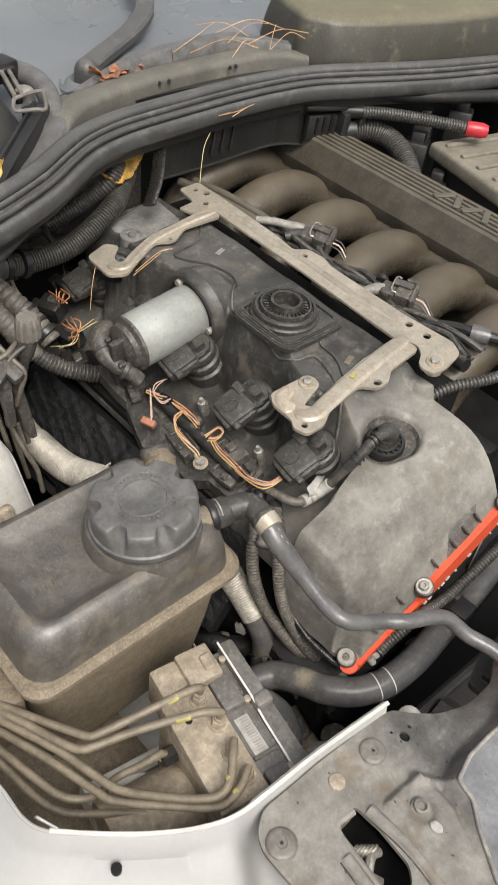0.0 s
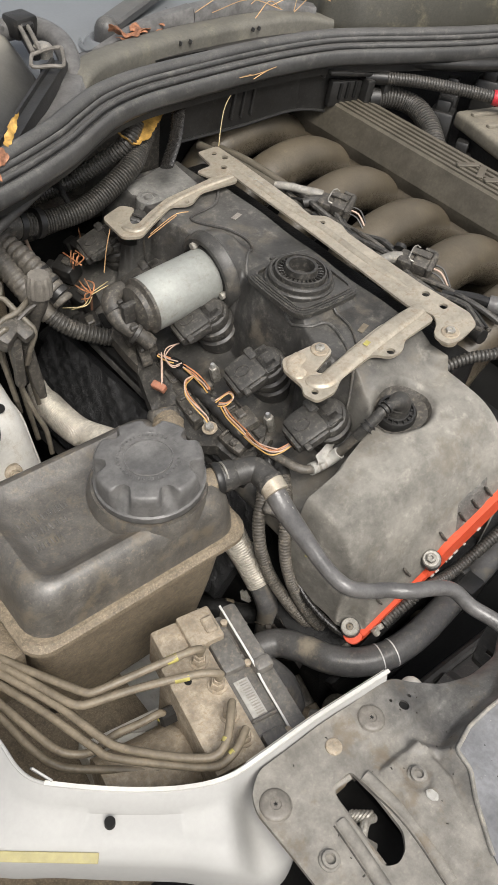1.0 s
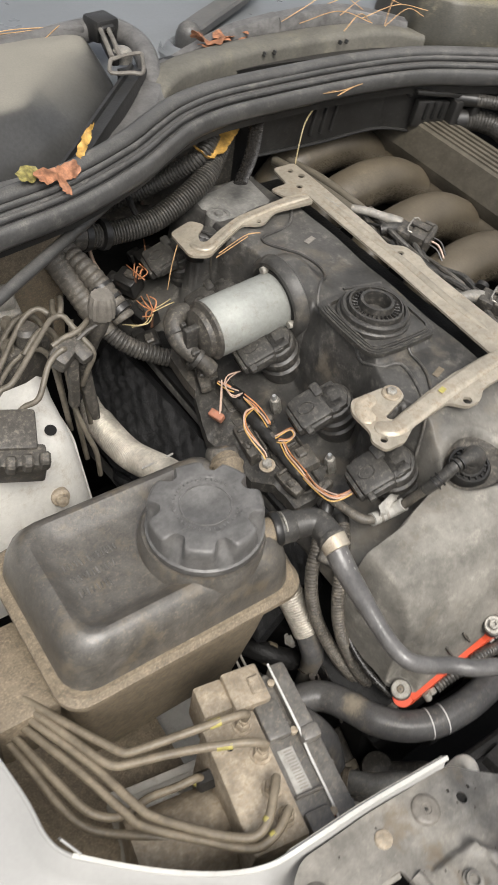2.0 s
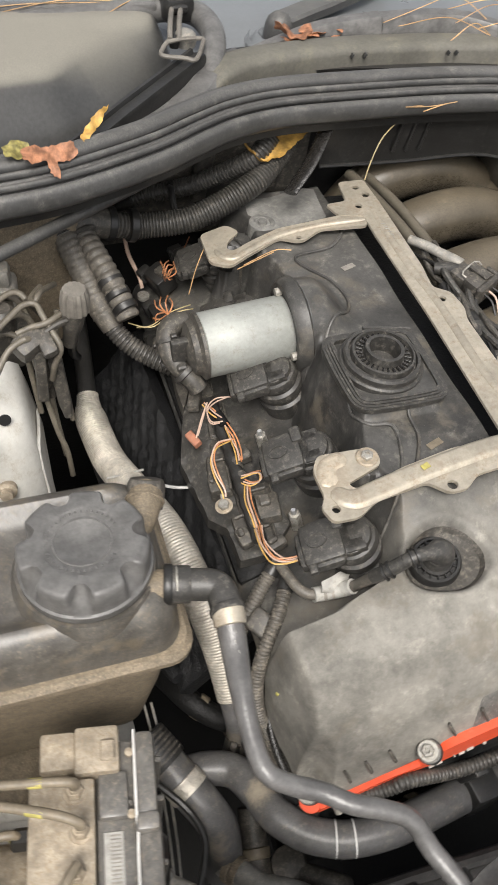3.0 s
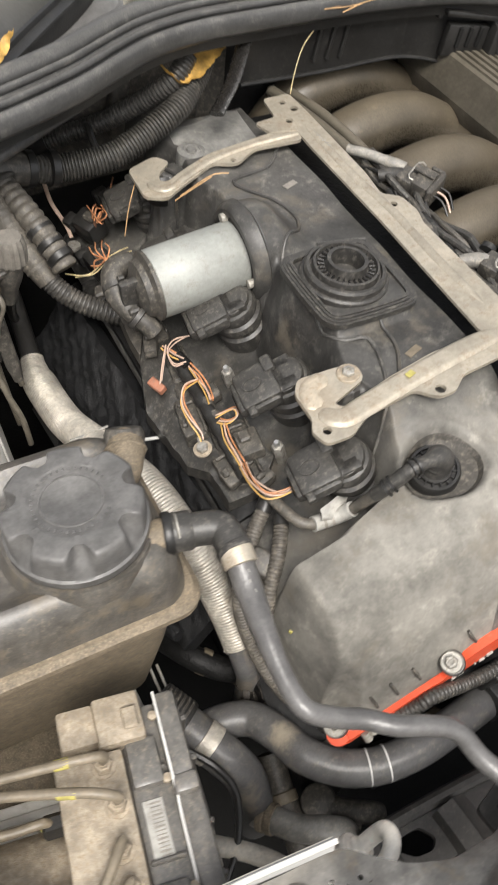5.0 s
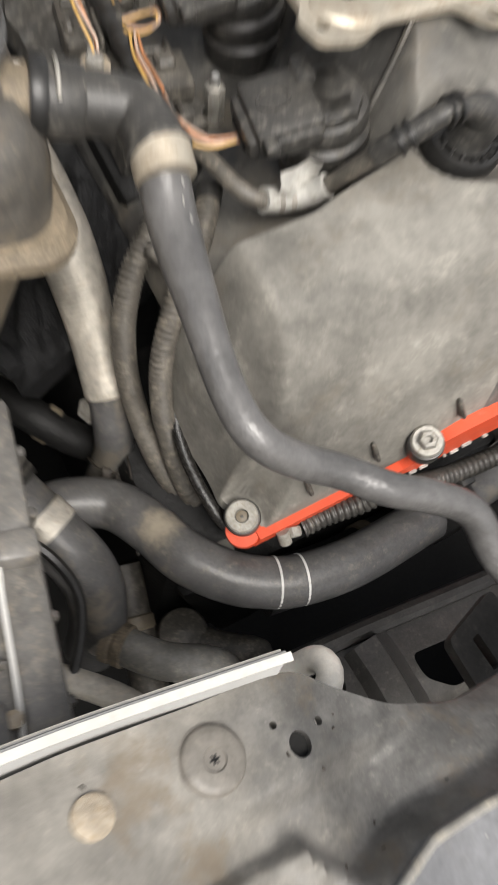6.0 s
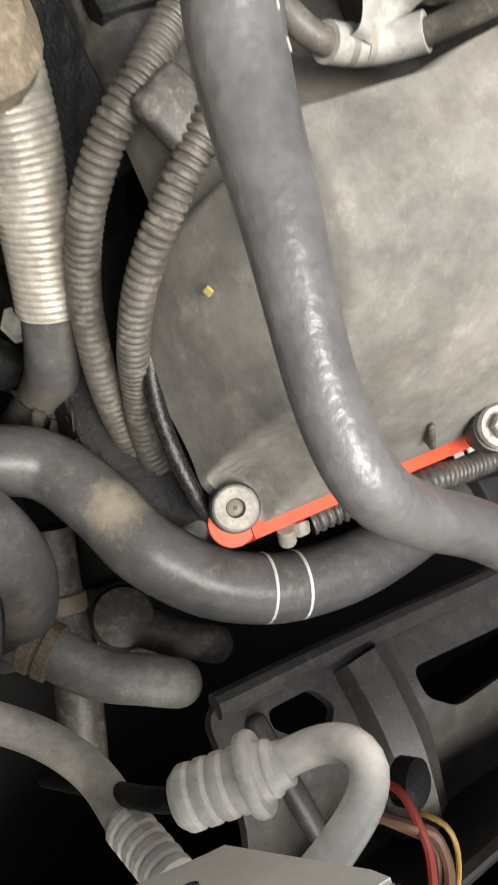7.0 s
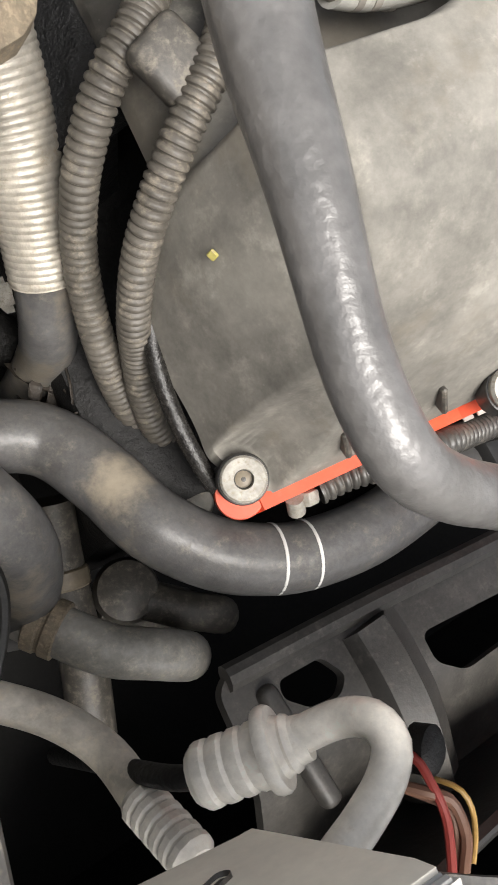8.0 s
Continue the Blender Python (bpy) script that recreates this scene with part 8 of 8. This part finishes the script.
part("hose_tail", tube([(-0.1835, -0.3430, 0.6802), (-0.1885, -0.3410, 0.6700), (-0.1895, -0.3390, 0.640), (-0.190, -0.336, 0.600), (-0.190, -0.334, 0.55)], 0.0042, 16), M["dark"], ac)
pump = thing("water_pump", (-0.115, -0.292, 0.52), "dim dirty pump housing deep below the radiator hose", "pump")
part("housing", lathe([(0.0, -0.03), (0.016, -0.03), (0.017, -0.004), (0.015, 0.003), (0.009, 0.006), (0.0, 0.007)], 24, aim((-0.127, -0.281, 0.548), (-0.3, 0.0, 1))), M["rail"], pump)
part("outlet", tube([(-0.118, -0.290, 0.545), (-0.104, -0.302, 0.550), (-0.092, -0.310, 0.553), (-0.084, -0.314, 0.548)], 0.0100, 16), M["rail"], pump)
part("flange", rbox(0.050, 0.026, 0.008, 0.003, 2, pose(-0.112, -0.292, 0.528, 0, 0, -35)), M["rail"], pump)

shroud = thing("fan_shroud", (0.0, -0.36, 0.50), "dusty black plastic radiator fan shroud with openings", "fan shroud")
so = rounded([(-0.135, -0.336), (-0.125, -0.329), (-0.053, -0.333), (0.052, -0.338), (0.30, -0.345), (0.30, -0.44), (-0.135, -0.44)], 0.006)
sh = [rounded([(-0.108, -0.344), (-0.084, -0.3445), (-0.076, -0.357), (-0.083, -0.364), (-0.098, -0.362), (-0.109, -0.352)], 0.004), rounded([(-0.030, -0.359), (0.045, -0.364), (0.040, -0.386), (-0.009, -0.388), (-0.028, -0.375)], 0.006), rounded([(0.07, -0.362), (0.2, -0.366), (0.2, -0.39), (0.08, -0.39)], 0.006)]


def shroud_z(x, y):
    return 0.622 + 0.10 * (x + 0.05) - 0.45 * max(0.0, -0.352 - y) * S(-0.36, -0.42, y)


part("frame", plate(so, sh, 0.006, shroud_z, cuts=10), M["shroud"], shroud, smooth=50)
part("ridge", sweep([(-0.0520, -0.341, 0.620), (-0.0500, -0.362, 0.621), (-0.0480, -0.390, 0.618), (-0.0460, -0.425, 0.606)], [(0.0190, -0.012), (0.0185, 0.002), (0.0150, 0.0085), (0.0050, 0.0120), (0.0005, 0.0135), (-0.0010, 0.0120), (-0.0050, 0.0075), (-0.0130, 0.0045), (-0.0180, 0.0), (-0.0180, -0.012)], 0.006), M["shroud"], shroud, "raised creased rib", smooth=30)
part("rib", rbox(0.010, 0.060, 0.010, 0.004, 3, pose(-0.112, -0.372, shroud_z(-0.112, -0.372) + 0.001, 0, 0, 8)), M["shroud"], shroud)
part("rib", rbox(0.014, 0.066, 0.012, 0.004, 3, pose(0.060, -0.373, shroud_z(0.06, -0.373) + 0.002, 4, 0, -5)), M["shroud"], shroud)
part("top_bar", tube([(-0.13, -0.332, 0.615), (-0.053, -0.334, 0.624), (0.05, -0.339, 0.634), (0.25, -0.345, 0.65)], 0.0062, 10), M["shroud"], shroud)
part("front_wall", rbox(0.42, 0.008, 0.10, 0.003, 1, pose(0.08, -0.438, 0.60)), M["black"], shroud)
# added black sheet, stands for the shade behind the shroud's openings
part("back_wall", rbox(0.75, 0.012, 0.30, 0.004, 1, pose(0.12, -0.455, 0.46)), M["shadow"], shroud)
hook = thing("hose_bracket", (-0.06, -0.355, 0.69), "black plastic hose bracket with a slot", "bracket")
part("frame", plate(rounded([(-0.085, -0.362), (-0.050, -0.350), (-0.040, -0.385), (-0.075, -0.398)], 0.004), [rounded([(-0.0715, -0.3665), (-0.0670, -0.3650), (-0.0610, -0.3820), (-0.0655, -0.3835)], 0.001)], 0.006, lambda x, y: 0.735 + 0.3 * (y + 0.36)), M["shroud"], hook)
wires = thing("wire_bundle", (-0.11, -0.375, 0.65), "red, brown and orange wires in a bundle", "wires")
for col, r, pts in (
    ("redwire", 0.0019, [(-0.0950, -0.3790, 0.6480), (-0.0962, -0.3850, 0.6680), (-0.0966, -0.3960, 0.6720), (-0.0973, -0.4093, 0.6720), (-0.1038, -0.4233, 0.6720), (-0.1113, -0.4339, 0.6720)]),
    ("brown", 0.0024, [(-0.1058, -0.3908, 0.6605), (-0.0984, -0.3985, 0.6705), (-0.0904, -0.4066, 0.6705), (-0.0912, -0.4200, 0.6705), (-0.0987, -0.4290, 0.6705), (-0.1079, -0.4386, 0.6705)]),
    ("amber", 0.0012, [(-0.0895, -0.3967, 0.6590), (-0.0839, -0.4047, 0.6690), (-0.0817, -0.4142, 0.6690), (-0.0859, -0.4234, 0.6690), (-0.0927, -0.4307, 0.6690)]),
    ("brown", 0.0018, [(-0.0993, -0.3970, 0.6575), (-0.0918, -0.4083, 0.6675), (-0.0932, -0.4191, 0.6675), (-0.1026, -0.4314, 0.6675)]),
):
    part("wire", tube(pts, r, 8), M[col], wires)
part("grommet", lathe([(0.0, 0.0), (0.010, 0.0), (0.010, 0.008), (0.007, 0.010), (0.0, 0.010)], 16, aim((-0.0878, -0.3859, 0.6600), (0.3, -0.3, 1))), M["dark"], wires)
solo("pressure_switch", join(lathe([(0.0, 0.0), (0.0036, 0.0), (0.0036, 0.008), (0.0, 0.009)], 12, aim((-0.108, -0.275, 0.686), (0.3, -0.6, -0.7))), rbox(0.008, 0.006, 0.007, 0.0015, 2, pose(-0.101, -0.277, 0.684, 20, 20, 0))), M["washer"], "small white plug under the gasket", "sensor")
solo("sensor_lead", tube([(-0.094, -0.276, 0.683), (-0.082, -0.276, 0.689), (-0.065, -0.279, 0.700), (-0.05, -0.28, 0.708), (0.0, -0.282, 0.70), (0.06, -0.284, 0.72), (0.14, -0.286, 0.75)], 0.0062, 12, pitch=0.0036, depth=0.001), M["conduit"], "black ribbed sensor lead under the gasket", "cable")
lineh = thing("drain_lines", (-0.245, -0.22, 0.60), "pair of thin pale drain tubes low in the bay", "tube")
for dx in (0.0, 0.006):
    part("tube", tube([(-0.232 + dx, -0.150, 0.670), (-0.229 + dx, -0.180, 0.645), (-0.229 + dx, -0.208, 0.622), (-0.230 + dx, -0.248, 0.590), (-0.234 + dx, -0.29, 0.560)], 0.0012, 8), M["hosegrey"], lineh)
solo("vacuum_tube", tube([(-0.235, -0.215, 0.66), (-0.216, -0.240, 0.655), (-0.208, -0.262, 0.64), (-0.22, -0.29, 0.625), (-0.24, -0.31, 0.615)], 0.003, 8), M["black"], "thin black vacuum tube by the coolant hose", "tube")


# ---- leaf litter low in the bay ----
rnd = random.Random(41)
bits = []
for k in range(110):
    x, y = rnd.uniform(-0.160, -0.120), rnd.uniform(-0.240, -0.175)
    z = 0.598 + 0.034 * rnd.random()
    w, l = rnd.uniform(0.0015, 0.0055), rnd.uniform(0.005, 0.016)
    q = pose(x, y, z, rnd.uniform(-50, 50), rnd.uniform(-50, 50), rnd.uniform(0, 360))
    c = rnd.uniform(0.1, 0.5)
    top_ = [q @ Vector(v) for v in ((-l, 0, 0), (-l * 0.3, w, c * w), (l * 0.4, w * 0.8, c * w), (l, 0.1 * w, -c * w), (l * 0.3, -w, c * w), (-l * 0.4, -w * 0.9, c * w))]
    bits.append(([tuple(v) for v in top_] + [tuple(v - Vector((0, 0, 0.0006))) for v in top_], [(0, 1, 2, 3, 4, 5), (11, 10, 9, 8, 7, 6)] + [(i, i + 6, (i + 1) % 6 + 6, (i + 1) % 6) for i in range(6)]))
for k in range(14):
    x, y, a = rnd.uniform(-0.155, -0.122), rnd.uniform(-0.235, -0.18), rnd.uniform(0, 6.28)
    z, r = 0.622 + rnd.uniform(0, 0.012), rnd.uniform(0.008, 0.016)
    bits.append(tube([(x - r * math.cos(a), y - r * math.sin(a), z), (x, y, z + 0.005), (x + r * math.cos(a), y + r * math.sin(a), z + rnd.uniform(-0.006, 0.006))], 0.0006, 5, 0.006))
solo("leaf_litter", join(*bits), M["litter"], "dark damp leaf litter and twigs beside the engine", "debris", kind="stuff", smooth=0)


specks_ = []
for k in range(46):
    x, y = (rnd.uniform(-0.20, -0.12), rnd.uniform(-0.475, -0.40)) if k < 20 else (rnd.uniform(-0.335, -0.19), rnd.uniform(-0.455, -0.350))
    on_duct = x > -0.195 + 0.35 * min(0.0, y + 0.43) and y < -0.415
    if -0.305 < x < -0.272 and y < -0.375:
        continue
    z, w = (duct_z(x, y) if on_duct else lock_z(x, y)) + 0.0001, rnd.uniform(0.0004, 0.0011)
    q = pose(x, y, z, 0, 0, rnd.uniform(0, 360))
    specks_.append(([tuple(q @ Vector(v)) for v in ((-w, -w * 0.5, 0), (w * 1.4, -w * 0.3, 0), (w * 0.8, w * 0.6, 0), (-w * 0.6, w * 0.7, 0), (0, 0, 0.0006))], [(0, 1, 4), (1, 2, 4), (2, 3, 4), (3, 0, 4)]))
solo("dirt_crumbs", join(*specks_), M["litter"], "tiny dark crumbs of dirt on the carrier", "debris", kind="stuff", smooth=0)

# ---- leaves and pine needles ----
def ragged(outline, seed):
    rnd, out = random.Random(seed), []
    for p, q in zip(outline, outline[1:] + outline[:1]):
        n = max(1, int(math.hypot(q[0] - p[0], q[1] - p[1]) / 0.0022))
        for k in range(n):
            w = 0.0009 if k else 0.0003
            out.append((p[0] + (q[0] - p[0]) * k / n + rnd.uniform(-w, w), p[1] + (q[1] - p[1]) * k / n + rnd.uniform(-w, w)))
    return out


def leaf(outline, at, mat, label, bend=6.0):
    outline = ragged(outline, len(label))
    pl = plate(outline, (), 0.0005, lambda x, y: bend * (x * x - y * y * 0.5) + 0.15 * x * math.sin(y * 220) + 0.0010 * math.sin(x * 420 + 1) * math.sin(y * 350), cuts=9)
    return solo("fallen_leaf", xf(pl, at), M[mat], label, "leaf", "fallen leaves", smooth=60)


rnd = random.Random(17)
spine = smooth_path([(0.056, 0.3165, 0.9320), (0.036, 0.3030, 0.9290), (0.014, 0.2890, 0.9220), (-0.005, 0.2770, 0.9150), (-0.014, 0.2725, 0.9120), (-0.024, 0.2750, 0.9190), (-0.035, 0.2805, 0.9290)], 0.0022)
vs, fs = [], []
for i, q in enumerate(spine):
    t = i / (len(spine) - 1)
    w = 0.0086 * S(0.0, 0.16, t) * (1 - 0.70 * S(0.58, 0.70, t)) * (1 - S(0.80, 1.0, t)) + rnd.uniform(0.0, 0.0011)
    for k in line(-1, 1, 7):
        vs.append((q.x - 0.50 * k * w, q.y + 0.80 * k * w, q.z + 0.55 * k * w + 0.0022 * k * k + 0.0006 * math.sin(i * 0.9 + 2 * k)))
fs = [(r * 7 + k, r * 7 + k + 1, r * 7 + 8 + k, r * 7 + 7 + k) for r in range(len(spine) - 1) for k in range(6)]
low = [(x, y, z - 0.0005) for x, y, z in vs]
solo("fallen_leaf", join((vs, fs), (low, [f[::-1] for f in fs])), M["leafy"], "yellow torn leaf caught under the bonnet seal", "leaf", "fallen leaves", smooth=60)
leaf([(-0.026, -0.006), (-0.018, -0.010), (-0.006, -0.007), (-0.003, -0.020), (0.002, -0.022), (0.004, -0.008), (0.014, -0.009), (0.022, -0.004), (0.020, 0.004), (0.010, 0.006), (0.0, 0.004), (-0.010, 0.008), (-0.022, 0.005)], pose(-0.236, 0.180, 0.990, 32, 4, 12), "leafbrown", "curled brown maple leaf on the bonnet seal")
leaf([(-0.018, -0.003), (-0.006, -0.004), (0.010, -0.003), (0.022, 0.0), (0.010, 0.004), (-0.006, 0.004), (-0.016, 0.002)], pose(-0.196, 0.210, 0.994, 30, -25, 40), "leafy", "narrow orange leaf leaning on the filter box")
leaf([(-0.012, -0.006), (0.0, -0.009), (0.010, -0.004), (0.012, 0.004), (0.0, 0.009), (-0.010, 0.004)], pose(-0.262, 0.183, 0.992, 25, 8, 20), "leafgreen", "small green yellow leaf on the bonnet seal")
leaf([(-0.014, -0.006), (0.004, -0.007), (0.014, 0.0), (0.004, 0.007), (-0.010, 0.005)], pose(-0.305, 0.172, 0.990, 20, 0, 10), "leafbrown", "brown leaf scrap on the bonnet seal")
rnd = random.Random(11)
for k in range(9):
    x, y = rnd.uniform(0.03, 0.10), rnd.uniform(0.37, 0.395)
    leaf([(-0.012, -0.005), (0.0, -0.008), (0.012, -0.002), (0.010, 0.005), (-0.004, 0.007)], pose(x, y, 0.985 + rnd.uniform(0, 0.008), rnd.uniform(-40, 40), rnd.uniform(-30, 30), rnd.uniform(0, 360)), "leafbrown", "dry brown leaf by the wiper pivot", 2.0)
leaf([(-0.010, -0.006), (0.004, -0.008), (0.010, 0.004), (-0.002, 0.010), (-0.009, 0.004)], mat_m @ pose(0.004, -0.045, 0.024, 10, 8, 40), "block", "small dry leaf on the heat shield")


def needles(name, starts, mat, label):
    ob = thing(name, starts[0][0], label, "pine needle", "pine needles")
    for pts in starts:
        part("needle", tube(pts, 0.00055, 5, 0.006), M[mat], ob)


needles("pine_needle", [[(0.098, 0.256, 0.892), (0.104, 0.262, 0.912), (0.118, 0.274, 0.930), (0.140, 0.285, 0.942), (0.158, 0.292, 0.945)]], "needlepale", "long pale pine needle stuck upright in the bracket")
needles("pine_needles", [[(0.115, 0.268, 0.967), (0.15, 0.268, 0.966), (0.185, 0.272, 0.968)], [(0.13, 0.266, 0.966), (0.16, 0.267, 0.965), (0.19, 0.268, 0.968)], [(0.150, 0.263, 0.962), (0.17, 0.267, 0.965), (0.192, 0.27, 0.968)]], "needle", "three orange pine needles on the bonnet seal")
rnd = random.Random(5)
bunch = []
for k in range(9):
    x, y = rnd.uniform(0.16, 0.36), rnd.uniform(0.325, 0.41)
    a, r = rnd.uniform(0, 3.14), rnd.uniform(0.03, 0.06)
    bunch.append([(x - r * math.cos(a), y - r * math.sin(a) * 0.6, 0.998 + rnd.uniform(0, 0.012)), (x, y, 1.008 + rnd.uniform(0, 0.012)), (x + r * math.cos(a), y + r * math.sin(a) * 0.6, 1.0 + rnd.uniform(0, 0.02))])
needles("pine_needles", bunch, "needle", "loose heap of dry pine needles on the cowl")
needles("pine_needles", [[(-0.30, 0.408, 1.0), (-0.22, 0.416, 1.006), (-0.12, 0.424, 1.004)], [(-0.26, 0.405, 1.0), (-0.18, 0.42, 1.008), (-0.10, 0.425, 1.002)], [(-0.15, 0.40, 1.0), (-0.12, 0.42, 1.006), (-0.10, 0.44, 1.002)]], "needle", "orange pine needles along the scuttle lip")
needles("pine_needles", [[(-0.06, 0.175, 0.862), (-0.035, 0.165, 0.884), (-0.02, 0.16, 0.886)], [(-0.07, 0.165, 0.866), (-0.04, 0.155, 0.890)], [(-0.105, 0.20, 0.812), (-0.098, 0.205, 0.84), (-0.088, 0.21, 0.866)]], "needle", "pine needles on the valve cover")
